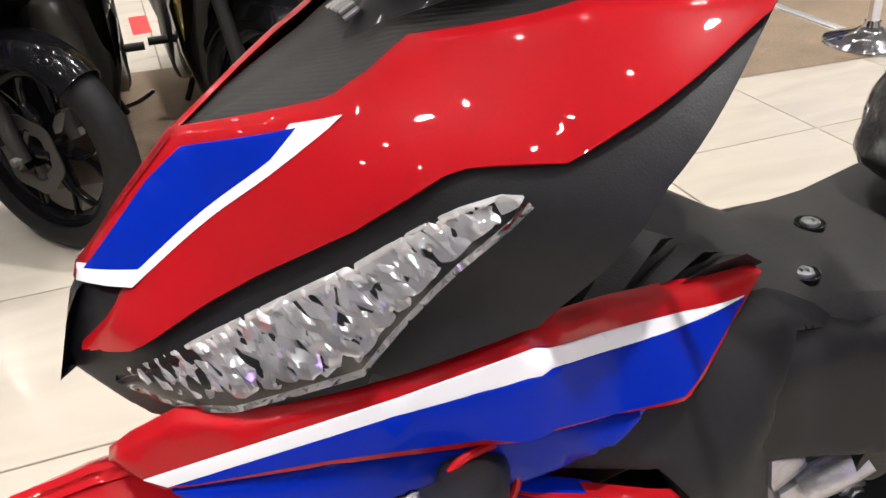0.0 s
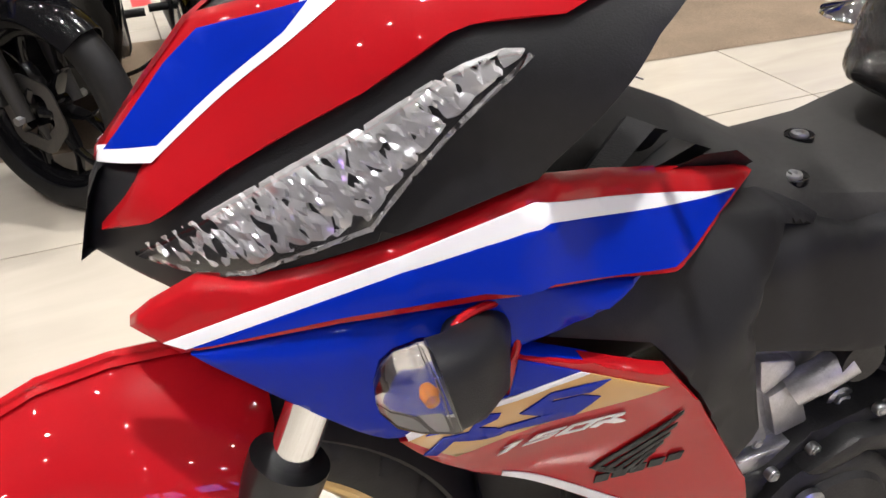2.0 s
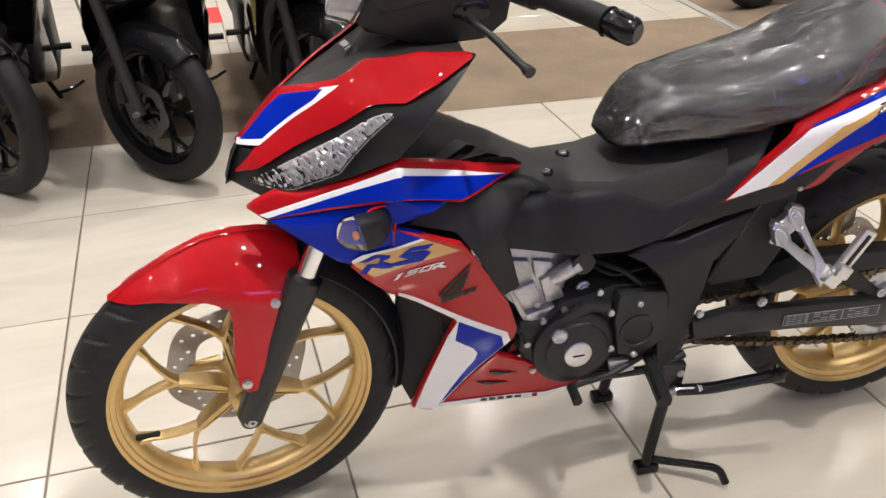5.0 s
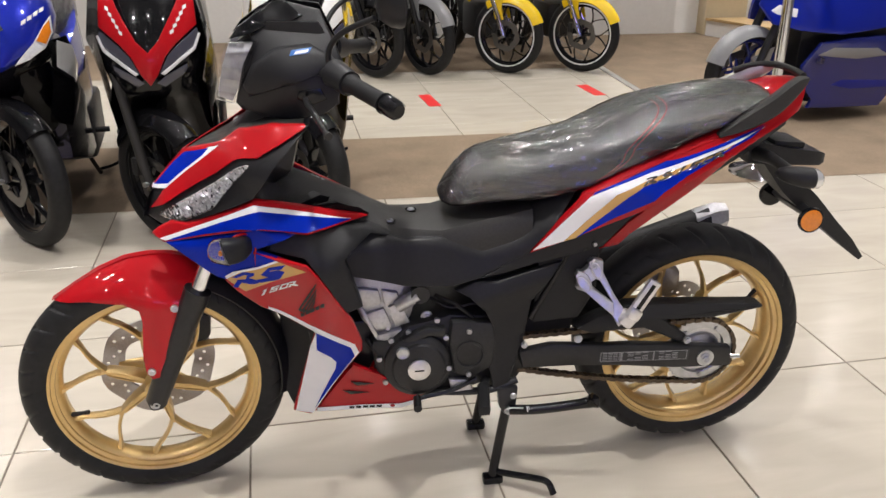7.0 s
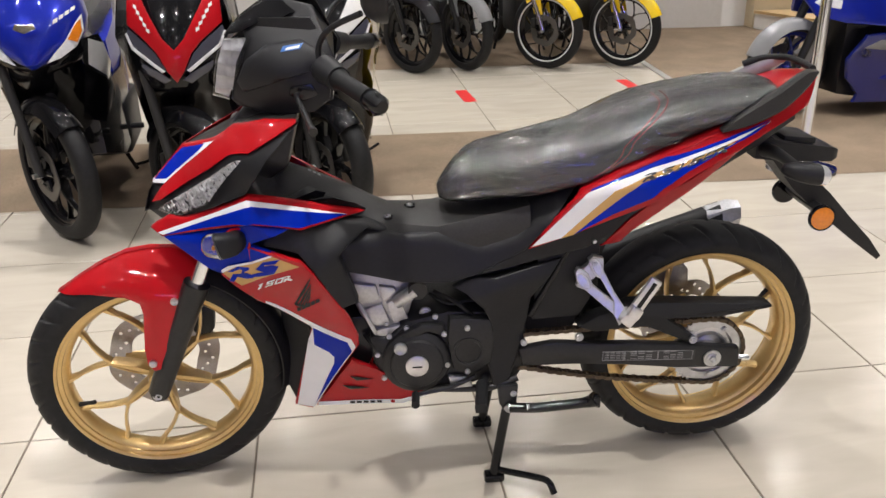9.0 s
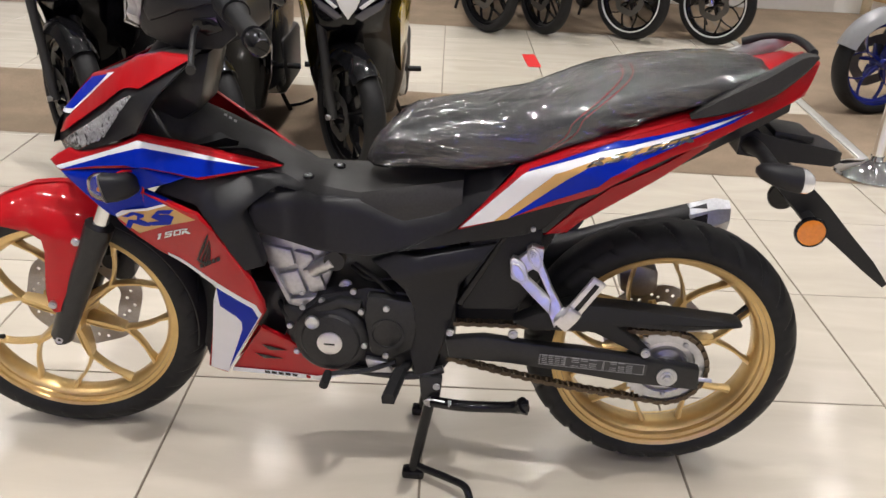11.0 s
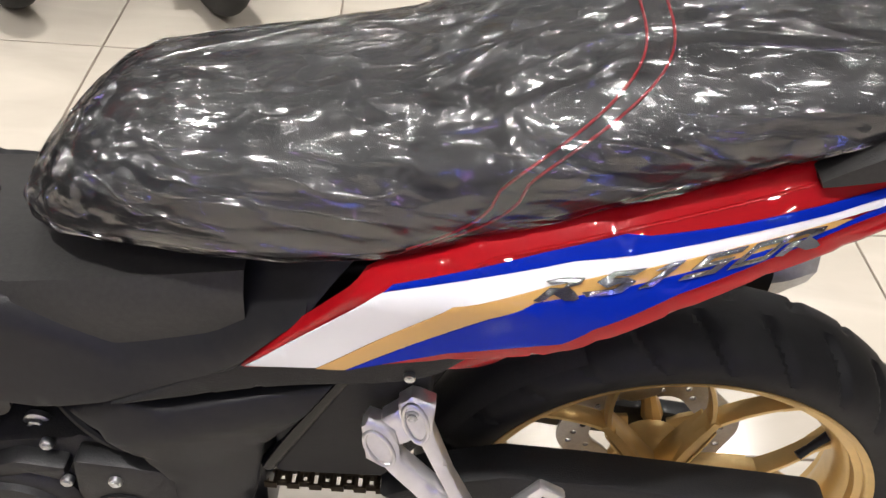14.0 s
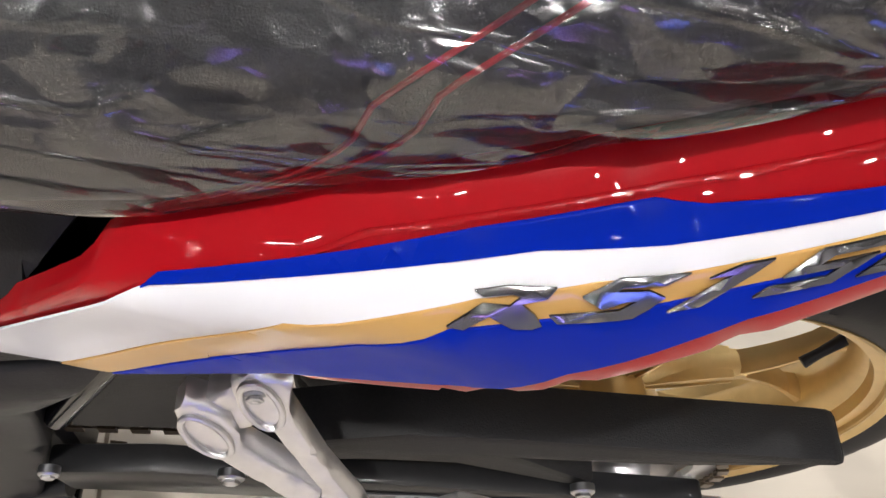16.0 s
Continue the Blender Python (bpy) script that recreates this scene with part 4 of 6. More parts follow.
def fenderf(q):
    """Fender side: elliptic from the crown down to the lip, then the flat fork leg."""
    x, z = q[:, 0], q[:, 1]
    top = np.interp(x, [-.19, -.178, -.135, -.085, -.03, .02, .064, .098, .125], [.526, .534, .562, .590, .611, .616, .612, .602, .586])
    lip = np.interp(x, [-.19, -.165, -.136, -.108, -.04, .003, .11], [.520, .530, .535, .536, .527, .510, .500])
    w = np.interp(x, [-.19, -.178, -.15, -.10, -.03, .02, .11], [.004, .018, .040, .056, .068, .090, .096])
    s = np.clip((top - z) / np.maximum(top - lip, .008), 0, 1)
    return -w * np.sin(s * math.pi / 2) ** .75 - np.clip(lip - z, 0, 1) * .16 - .001


fender = panel("front_fender", [(-.188, .527), (-.168, .530), (-.14, .5345), (-.108, .5365), (-.04, .527), (-.008, .514), (-.004, .490), (-.013, .404), (-.010, .370), (.002, .358), (.017, .364), (.021, .378), (.090, .525), (.116, .562), (.122, .587), (.098, .6015), (.064, .6115), (.02, .6155), (-.03, .6105), (-.085, .5895), (-.135, .5615), (-.176, .535)],
               fenderf, RED, label="glossy red front fender", edge=0.0008)
R = .312
rows = []
for k in range(25):
    a = radians(86 - 97 * k / 24)
    rows.append([(math.cos(a) * (R - 0.03 * abs(s) ** 3), .056 * s * (1 - 0.12 * k / 24), .289 + math.sin(a) * (R - 0.03 * abs(s) ** 3)) for s in np.linspace(-1, 1, 11)] +
                [(math.cos(a) * (R - .004 - 0.03 * abs(s) ** 3), .053 * s * (1 - 0.12 * k / 24), .289 + math.sin(a) * (R - .004 - 0.03 * abs(s) ** 3)) for s in np.linspace(1, -1, 11)])
part("fender_tail", loft(bmesh.new(), rows), MATTE, bike, "black rear part of the front fender")
for s in (-1, 1):
    part("fork_slider", tube(bmesh.new(), [(.002, s * .086, .275), (.0, s * .086, .289), (.03, s * .087, .36), (.09, s * .088, .492), (.112, s * .088, .543), (.118, s * .088, .557)], [.020, .024, .026, .026, .029, .029], 24), SATIN_BLACK, bike, "black fork slider")
    part("fork_tube", tube(bmesh.new(), [(.116, s * .088, .552), (.20, s * .088, .745)], .0165, 24), CHROME, bike, "chrome fork tube")
bolt(bike, (0, -.105, .289), .012)
bolt(bike, (.066, -.095, .520), .008)
bolt(bike, (.002, -.110, .378), .008)
part("front_axle", tube(bmesh.new(), [(0, -.106, .289), (0, .106, .289)], .009, 16), STEEL, bike)
bm = bmesh.new()
prism(bm, [(.075, .355), (.105, .335), (.128, .36), (.132, .41), (.105, .425), (.082, .40)], .045, .09, .008)
tube(bm, [(.08, .035, .40), (.08, .11, .40)], .018, 14)
part("front_caliper", bm, CAST_BLACK, bike, "black brake caliper")
bm = tube(bmesh.new(), curve([(.10, .07, .43), (.13, .06, .50), (.12, .05, .58), (.18, .03, .68)], 6), .005, 8)
part("brake_hose", bm, RUBBER, bike)

# the front end stands turned a little to the left about the steering axis
STEER = Matrix.Translation((0, -.107, .289)) @ Matrix.Rotation(radians(7), 4, Vector((math.sin(radians(26)), 0, math.cos(radians(26))))) @ Matrix.Translation((0, .107, -.289))
for ob in list(bike.children):
    if ob.name.split(".")[0] in ("front_wheel", "front_fender", "fender_tail", "fork_slider", "fork_tube", "front_axle", "front_caliper", "bolt"):
        for o in [ob] + list(ob.children):
            o.data.transform(STEER)

# centre tunnel and side covers
rows = []
for x, z, w in ((.20, .845, .05), (.30, .800, .052), (.36, .776, .053), (.45, .736, .050), (.495, .710, .050), (.535, .688, .066), (.59, .676, .085), (.64, .674, .095), (.72, .692, .10), (.84, .715, .10)):
    half_row = [(w + .036, -.115), (w + .034, -.075), (w + .024, -.045), (w, -.018), (.55 * w, -.004)]
    if x > .58:
        half_row = [(w + .006, -.09), (w + .006, -.05), (w + .004, -.025), (w - .006, -.010), (.55 * w, -.003)]
    rows.append([(x, -y, z + dz) for y, dz in half_row] + [(x, 0, z)] + [(x, y, z + dz) for y, dz in reversed(half_row)])
part("centre_tunnel", loft(bmesh.new(), rows, closed=False), GREY_PLASTIC, bike, "dark grey textured centre cover", 30)


def folded(f, line, up, down):
    """A fold along an (x, z) line on the side surface f: it falls back above and below the line."""
    lx, lz = zip(*line)

    def g(q):
        d = q[:, 1] - np.interp(q[:, 0], lx, lz)
        return f(q) + up * np.clip(d, 0, .06) + down * np.clip(-d, 0, .06)

    return g


coverf = folded(bulge([(.43, -.124, .62), (.477, -.112, .655), (.54, -.108, .655), (.63, -.110, .648), (.727, -.113, .612), (.81, -.117, .63), (.90, -.125, .68), (.95, -.13, .75), (.45, -.124, .585), (.56, -.124, .55), (.66, -.127, .545), (.72, -.127, .561), (.60, -.118, .60)], 1e-5),
                [(.44, .640), (.5393, .648), (.6348, .642), (.7287, .610), (.8117, .630), (.8965, .6827)], .8, 0)
cover = panel("side_cover", [(.477, .676), (.530, .660), (.56, .652), (.65, .655), (.74, .677), (.823, .700), (.95, .750), (.829, .612), (.72, .561), (.66, .545), (.56, .55), (.445, .581), (.425, .600), (.440, .660)],
              coverf, MATTE, label="matte black side cover")
frontf = bulge([(.27, -.16, .67), (.30, -.145, .712), (.362, -.150, .695), (.40, -.108, .704), (.486, -.102, .684), (.406, -.170, .637), (.447, -.140, .66), (.33, -.170, .648), (.415, -.168, .58), (.423, -.165, .53), (.455, -.150, .53), (.45, -.150, .60)], 1e-5)
panel("front_cover", [(.27, .668), (.30, .708), (.40, .702), (.486, .686), (.530, .664), (.524, .659), (.486, .674), (.447, .652), (.428, .634), (.440, .600), (.4625, .520), (.420, .513), (.395, .575), (.372, .615), (.345, .650)],
      frontf, MATTE, label="matte black front side cover", thick=.03, edge=.004)
for blade in ([(.370, -.074, .775), (.405, -.070, .752), (.385, -.085, .756), (.334, -.125, .747), (.305, -.128, .753)],
              [(.412, -.066, .749), (.446, -.063, .728), (.421, -.080, .736), (.376, -.115, .744), (.339, -.122, .746)],
              [(.452, -.059, .727), (.488, -.058, .708), (.463, -.070, .720), (.414, -.100, .736), (.380, -.112, .743)]):
    top = [Vector(p) for p in blade]
    top[0].z -= .005
    top[4].z -= .005
    top[0].z -= .006
    top[1].z -= .006
    top[2].z += .001
    top[3].z += .003
    part("louvre", loft(bmesh.new(), [top, [v + Vector((-.002, .004, -.004)) for v in top], [v + Vector((-.008, .012, -.020)) for v in top]]), TEXTURED, bike, "black plastic louvre", 20)
# a black disc under each screw head paints the dark of its recess
for x, y, z in ((.533, -.050, .6775), (.585, .010, .6795)):
    cup = part("screw_cup", lathe(bmesh.new(), [(.0, .0), (.010, .0), (.0125, .0012), (.0125, -.004), (.0, -.004)], (x, y, z), 24, "z"), GLOSS_BLACK, bike)
    part("screw_head", lathe(bmesh.new(), [(.0, .0012), (.003, .0012), (.004, .0032), (.0072, .0028), (.0078, .001), (.0078, -.002), (.0, -.002)], (x, y, z), 24, "z"), STEEL, cup, "steel screw head")
framef = bulge([(.67, -.13, .533), (.717, -.138, .559), (.912, -.12, .592), (.837, -.115, .476), (.826, -.112, .398), (.788, -.115, .268), (.755, -.13, .432)])
framef = folded(framef, [(.66, .495), (.7167, .5092), (.8519, .5398), (.92, .556)], .45, .10)
panel("frame_cover", [(.668, .530), (.717, .553), (.762, .549), (.912, .582), (.845, .490), (.832, .40), (.795, .262), (.762, .262), (.748, .33), (.757, .432), (.735, .478), (.70, .515)], framef, MATTE, label="matte black frame cover")
lowf = bulge([(.717, -.135, .559), (.825, -.12, .623), (.909, -.125, .661), (1.072, -.14, .74), (.977, -.125, .614), (.902, -.12, .594)])
panel("under_cover", [(.72, .561), (.829, .614), (.91, .662), (1.085, .742), (1.07, .715), (1.0, .628), (.96, .608), (.80, .572)], lambda q: lowf(q) + 0.004, TEXTURED, label="textured black lower tail cover")
bolt(bike, (.978, -.126, .626), .0045)

# rear cowl
tail_low = sweep([(.827, -.108, .602), (.88, -.1267, .632), (.93, -.141, .658), (1.005, -.153, .6885), (1.05, -.159, .706), (1.083, -.166, .7256), (1.106, -.171, .745), (.999, -.161, .75), (1.083, -.174, .747), (.954, -.150, .752)], 1)
tail_up = sweep([(.952, -.15, .755), (.999, -.161, .75), (1.083, -.172, .747), (1.057, -.168, .774), (1.117, -.14, .813), (1.006, -.13, .777), (1.329, -.122, .872), (1.469, -.052, .947),
                 (1.48, -.05, .87), (1.242, -.125, .869), (1.3, -.135, .83)], 2)


def rearf(q):
    """Two facets of the tail that meet in a soft crease, flared towards the lower lip."""
    a, b = tail_low(q), tail_up(q)
    lip = np.interp(q[:, 0], [.83, 1.0, 1.08, 1.11, 1.16, 1.27, 1.4], [.604, .6875, .7215, .7415, .772, .8165, .88])
    flare = np.interp(q[:, 0], [.83, .93, 1.0, 1.06, 1.10, 1.16, 1.27], [0, .006, .004, .006, .0095, .0075, .004])
    return .5 * (a + b + np.sqrt((a - b) ** 2 + .0025 ** 2)) - flare * np.clip(1.1 - (q[:, 1] - lip) / .036, 0, 2) ** 1.5 + .012 * np.clip((q[:, 0] - 1.12) / .15, 0, 1)


rear = panel("rear_cowl", [(0.8271, 0.6052), (0.873, 0.6621), (0.94, 0.75), (0.953, 0.758), (1.004, 0.7815), (1.008, 0.787), (1.109, 0.8251), (1.179, 0.8503), (1.239, 0.8676), (1.34, 0.907), (1.455, 0.956), (1.469, 0.951), (1.44, 0.898), (1.385, 0.872), (1.33, 0.848), (1.267, 0.8157), (1.213, 0.7986), (1.158, 0.7739), (1.107, 0.7433), (1.083, 0.7244), (1.005, 0.6874)],
             rearf, RED, label="glossy red rear cowl")
decal("white_stripe", [(0.8395, 0.6176), (0.8712, 0.6551), (0.9467, 0.7438), (0.9537, 0.7488), (1.005, 0.769), (1.083, 0.7979), (1.189, 0.8277), (1.25, 0.8436), (1.303, 0.8605), (1.345, 0.8745), (1.304, 0.8545), (1.25, 0.8385), (1.189, 0.8208), (1.103, 0.7949), (1.066, 0.7809), (1.004, 0.753), (0.9975, 0.7449), (0.902, 0.6431)], rearf, DECAL_WHITE, rear, "white decal stripe", .0028)
decal("gold_stripe", [(0.902, 0.6426), (0.9979, 0.745), (1.004, 0.7532), (1.066, 0.7811), (1.103, 0.795), (1.189, 0.821), (1.25, 0.8387), (1.262, 0.8402), (1.25, 0.8346), (1.104, 0.7865), (1.059, 0.7705), (1.029, 0.7476), (0.926, 0.6524)], rearf, DECAL_GOLD, rear, "gold decal stripe", .0034)
decal("blue_stripe", [(0.9545, 0.7496), (0.9605, 0.7553), (1.029, 0.7832), (1.063, 0.7976), (1.115, 0.8177), (1.131, 0.8197), (1.186, 0.8327), (1.248, 0.8495), (1.302, 0.8653), (1.345, 0.879), (1.303, 0.861), (1.25, 0.844), (1.189, 0.828), (1.083, 0.7984), (1.005, 0.7694), (0.9575, 0.7515)], rearf, DECAL_BLUE, rear, "upper blue decal", .0038)
decal("blue_stripe", [(0.9274, 0.6534), (1.029, 0.7476), (1.059, 0.7705), (1.104, 0.7865), (1.25, 0.8346), (1.345, 0.8765), (1.31, 0.8555), (1.255, 0.834), (1.209, 0.8146), (1.153, 0.7902), (1.101, 0.7589), (1.082, 0.7402), (1.005, 0.7009)], rearf, DECAL_BLUE, rear, "lower blue decal", .0040)
# raised model mark over the gold
mark("rs150r", (1.0575, .7725), (.186, .0540), (.0125, .0150), rearf, DARK_CHROME, rear, .0062, label="dark chromed raised shape")
# shade of the fold along the top of the tail, painted as a darker red line
decal("fold", [(0.985, 0.7605), (1.03, 0.7865), (1.119, 0.8209), (1.239, 0.8591), (1.34, 0.8985), (1.44, 0.94), (1.44, 0.9385), (1.34, 0.8968), (1.239, 0.8574), (1.119, 0.8192), (1.03, 0.7848)], rearf, DEEP_RED, rear, "", .0016)
darkf = bulge([(1.014, -.115, .603), (1.118, -.125, .71), (1.21, -.12, .741), (1.334, -.11, .848), (1.15, -.11, .661)])
panel("tail_trim", [(1.0, .602), (1.06, .664), (1.116, .712), (1.20, .760), (1.29, .822), (1.36, .862), (1.33, .838), (1.205, .734), (1.138, .684), (1.068, .632), (1.045, .608)], lambda q: darkf(q) + .02, RED, label="red lower tail trim")
bm = loft(bmesh.new(), [[(x, -w, z0), (x, -w, z1), (x, -w * .6, z2), (x, w * .6, z2), (x, w, z1), (x, w, z0)] for x, w, z0, z1, z2 in
                        ((.95, .09, .63, .72, .73), (1.05, .10, .67, .77, .78), (1.2, .10, .74, .84, .86), (1.34, .085, .82, .88, .90), (1.43, .045, .86, .92, .93))])
part("under_tail", bm, SATIN_BLACK, bike, "black inner tail")
bm = loft(bmesh.new(), [[(x, s * w, z + .006 * (1 - s * s)) for s in np.linspace(-1, 1, 9)] for x, w, z in ((1.30, .10, .905), (1.37, .085, .928), (1.43, .065, .948), (1.465, .050, .950))], closed=False)
part("tail_top", bm, RED, bike, "glossy red tail top")
part("tail_light", loft(bmesh.new(), [[(x, -w, z - .03), (x, -w, z + .025), (x, w, z + .025), (x, w, z - .03)] for x, w, z in ((1.40, .045, .895), (1.438, .035, .905), (1.448, .02, .908))]), DEEP_RED, bike, "red tail lamp lens")
# grab rails joined by a rear bar
for s in (-1, 1):
    c = curve([(1.235, s * .118, .862), (1.29, s * .118, .888), (1.36, s * .105, .920), (1.42, s * .085, .958), (1.447, s * .072, .970)], 6)
    rings = []
    for i, p in enumerate(c):
        k = i / (len(c) - 1)
        h = .003 + .017 * math.sin(math.pi * min(1, k * 1.02)) ** .9
        rings.append([(p.x + h * .5 * cz, p.y + s * .012 * cy, p.z - h * cz) for cy, cz in ((1, -.7), (1, .7), (.5, 1), (-.5, 1), (-1, .6), (-1, -.6), (-.5, -1), (.5, -1))])
    part("grab_rail", loft(bmesh.new(), rings), RAIL_GREY if s > 0 else GREY_PLASTIC, bike, "light grey grab rail" if s > 0 else "dark grey grab rail")
part("grab_bar", tube(bmesh.new(), curve([(1.36, .095, .955), (1.40, .088, .968), (1.44, .06, .974), (1.447, 0, .975), (1.445, -.06, .972)], 6), .0075, 12), TEXTURED, bike)

# seat with clear wrapping film
SEAT = [(.648, .034, .712, .722), (.664, .058, .708, .748), (.694, .082, .712, .780), (.718, .093, .718, .800), (.742, .101, .722, .811), (.80, .113, .726, .823), (.88, .124, .732, .838), (.96, .130, .753, .857), (1.04, .134, .790, .893),
        (1.10, .134, .817, .914), (1.16, .130, .842, .927), (1.24, .121, .870, .938), (1.31, .108, .896, .945), (1.355, .088, .913, .943), (1.378, .050, .926, .937)]


def seat_rings(grow, n_along, n_round, ripple=0.0):
    s = np.array(SEAT)
    out = []
    for k in range(n_along):
        u = k / (n_along - 1) * (len(s) - 1)
        i = min(int(u), len(s) - 2)
        x, w, z0, z1 = s[i] + (s[i + 1] - s[i]) * (u - i)
        zc, h = (z0 + z1) / 2, (z1 - z0) / 2
        ring = []
        for j in range(n_round):
            a = math.tau * j / n_round
            cy, cz = math.cos(a), math.sin(a)
            e = 0.55 if cz > 0 else 0.35
            y = math.copysign(abs(cy) ** e, cy) * w
            z = zc + math.copysign(abs(cz) ** (0.75 if cz > 0 else 0.4), cz) * h
            y *= 0.90 + 0.10 * max(0.0, min(1.0, (z1 - z) / max(h, 1e-4)))
            p = Vector((x, y, z))
            d = Vector((0, y, z - zc)).normalized()
            g = grow
            if ripple:
                k = max(0.0, min(1.0, (x - .72) / .12))
                along = noise.noise((x * 9, y * 22, z * 42)) + .5 * noise.noise((x * 22, y * 50 + 7, z * 95))
                fan = noise.noise((x * 38 + z * 26, y * 14, z * 7 - x * 8)) + .5 * noise.noise((x * 85 + z * 60, y * 25, z * 14))
                g += ripple * (along * k + fan * (1 - k))
            ring.append(p + d * g)
        out.append(ring)
    return out


seat = part("seat", loft(bmesh.new(), seat_rings(0, 60, 48)), VINYL, bike, "black vinyl seat")
part("wrap_film", loft(bmesh.new(), seat_rings(.005, 260, 170, .0024)), FILM, seat, "crinkled clear plastic wrapping", 180)
cols = list(zip(*SEAT))
for off in (0, .018):
    pts = []
    for k in range(60):
        v = k / 59
        x = 1.118 + off - .15 * v ** 2.2
        w, z0, z1 = (float(np.interp(x, cols[0], cols[i])) for i in (1, 2, 3))
        zc, h = (z0 + z1) / 2, (z1 - z0) / 2
        a = radians(90 + 112 * v)
        cy, cz = math.cos(a), math.sin(a)
        y = math.copysign(abs(cy) ** (0.55 if cz > 0 else 0.35), cy) * w
        z = zc + math.copysign(abs(cz) ** (0.75 if cz > 0 else 0.4), cz) * h
        y *= 0.90 + 0.10 * max(0.0, min(1.0, (z1 - z) / max(h, 1e-4)))
        d = Vector((0, y, z - zc)).normalized() * .0012
        pts.append((x, y + d.y, z + d.z))
    part("stitching", tube(bmesh.new(), pts, .0010, 6), THREAD, seat, "red stitched seam")

# engine
bm = prism(bmesh.new(), [(.418, .572), (.50, .575), (.558, .560), (.590, .505), (.572, .447), (.514, .392), (.462, .449)], -.072, .072, .006)
cyl = part("cylinder", bm, CAST_SILVER, bike, "cast aluminium cylinder and head")
for o in ([(.433, .538), (.501, .526), (.508, .494), (.464, .480)], [(.507, .526), (.542, .519), (.547, .506), (.517, .485), (.512, .494)], [(.470, .468), (.512, .481), (.531, .431), (.489, .424)], [(.522, .482), (.551, .495), (.571, .440), (.538, .431)]):
    part("rib_plate", prism(bmesh.new(), o, -.083, -.070, .0035), CAST_SILVER, cyl)
part("edge_fin", prism(bmesh.new(), [(.455, .487), (.463, .490), (.509, .393), (.500, .387)], -.088, -.070, .002), CAST_SILVER, cyl)
part("base_flange", prism(bmesh.new(), [(.492, .415), (.575, .432), (.583, .420), (.505, .388)], -.088, -.070, .002), CAST_SILVER, cyl)
part("water_elbow", tube(bmesh.new(), curve([(.545, -.082, .484), (.565, -.090, .500), (.588, -.094, .516)], 5), [.0155] * 11, 16), CAST_SILVER, cyl, "cast coolant elbow")
part("elbow_flange", lathe(bmesh.new(), [(.0, -.012), (.021, -.012), (.021, .012), (.0, .012)], (.592, -.094, .519), 20), CAST_BLACK, cyl)
case = part("crankcase", prism(bmesh.new(), [(.48, .41), (.52, .40), (.565, .44), (.66, .462), (.76, .455), (.80, .36), (.79, .29), (.70, .262), (.56, .268), (.50, .30), (.485, .35)], -.098, .115, .012), CAST_BLACK, bike, "black engine crankcase")
cv = part("generator_cover", lathe(bmesh.new(), [(.078, .004), (.078, -.012), (.070, -.020), (.062, -.021), (.058, -.027), (.046, -.030), (0, -.031)], (.585, -.098, .343), 56), CAST_BLACK, case, "round black generator cover")
part("inspection_cap", lathe(bmesh.new(), [(.026, 0), (.026, -.004), (.023, -.006), (0, -.006)], (.585, -.128, .343), 32), ALLOY, cv, "silver inspection cap")
# black bar on the cap's face, colour for the shade in its slot
part("cap_slot", box(bmesh.new(), (.585, -.1345, .343), (.022, .002, .003)), GLOSS_BLACK, cv)
part("timing_cap", lathe(bmesh.new(), [(.015, 0), (.015, -.006), (.012, -.008), (.007, -.005), (0, -.005)], (.549, -.122, .387), 24), STEEL, cv, "steel timing cap")
sc = part("sprocket_cover", prism(bmesh.new(), [(.66, .455), (.755, .448), (.765, .40), (.757, .335), (.715, .305), (.668, .318), (.655, .40)], -.122, -.09, .008), CAST_BLACK, case, "black sprocket cover")
part("cover_ring", lathe(bmesh.new(), [(.036, 0), (.036, -.004), (.030, -.004), (.028, 0)], (.702, -.121, .368), 36, close=True), CAST_BLACK, sc)
part("upper_case_rib", prism(bmesh.new(), [(.545, .415), (.60, .44), (.65, .435), (.645, .41), (.61, .42), (.57, .40)], -.118, -.09, .006), CAST_BLACK, case)
for x, y, z, r in ((.61, -.075, .447, .013), (.565, -.104, .425, .006), (.63, -.104, .452, .006), (.648, -.12, .415, .006), (.497, -.104, .362, .006), (.525, -.104, .408, .006), (.70, -.126, .43, .006), (.70, -.126, .318, .006), (.51, -.104, .30, .006), (.655, -.12, .335, .006), (.52, -.082, .43, .006), (.83, -.118, .38, .007)):
    bolt(bike, (x, y, z), r)
for c_, r_ in ((curve([(.63, -.07, .50), (.67, -.10, .49), (.70, -.105, .465), (.72, -.09, .44)], 6), .005), (curve([(.62, -.06, .49), (.66, -.085, .475), (.71, -.085, .48), (.75, -.07, .47)], 6), .004),
               (curve([(.47, -.07, .40), (.485, -.09, .385), (.50, -.09, .36), (.49, -.08, .33)], 6), .006)):
    part("cable", tube(bmesh.new(), c_, r_, 8), RUBBER, bike, "black rubber-clad cable")
part("frame_spine", prism(bmesh.new(), [(.36, .62), (.62, .60), (.80, .58), (.92, .60), (1.0, .66), (.95, .70), (.70, .66), (.42, .68)], -.07, .07, .01), SATIN_BLACK, bike)
part("frame_plate", prism(bmesh.new(), [(.70, .56), (.84, .56), (.84, .30), (.80, .23), (.75, .25), (.745, .44)], -.085, .085, .01), SATIN_BLACK, bike)
part("rear_strut", tube(bmesh.new(), [(.845, -.095, .44), (.93, -.09, .60)], .009, 12), GLOSS_BLACK, bike)

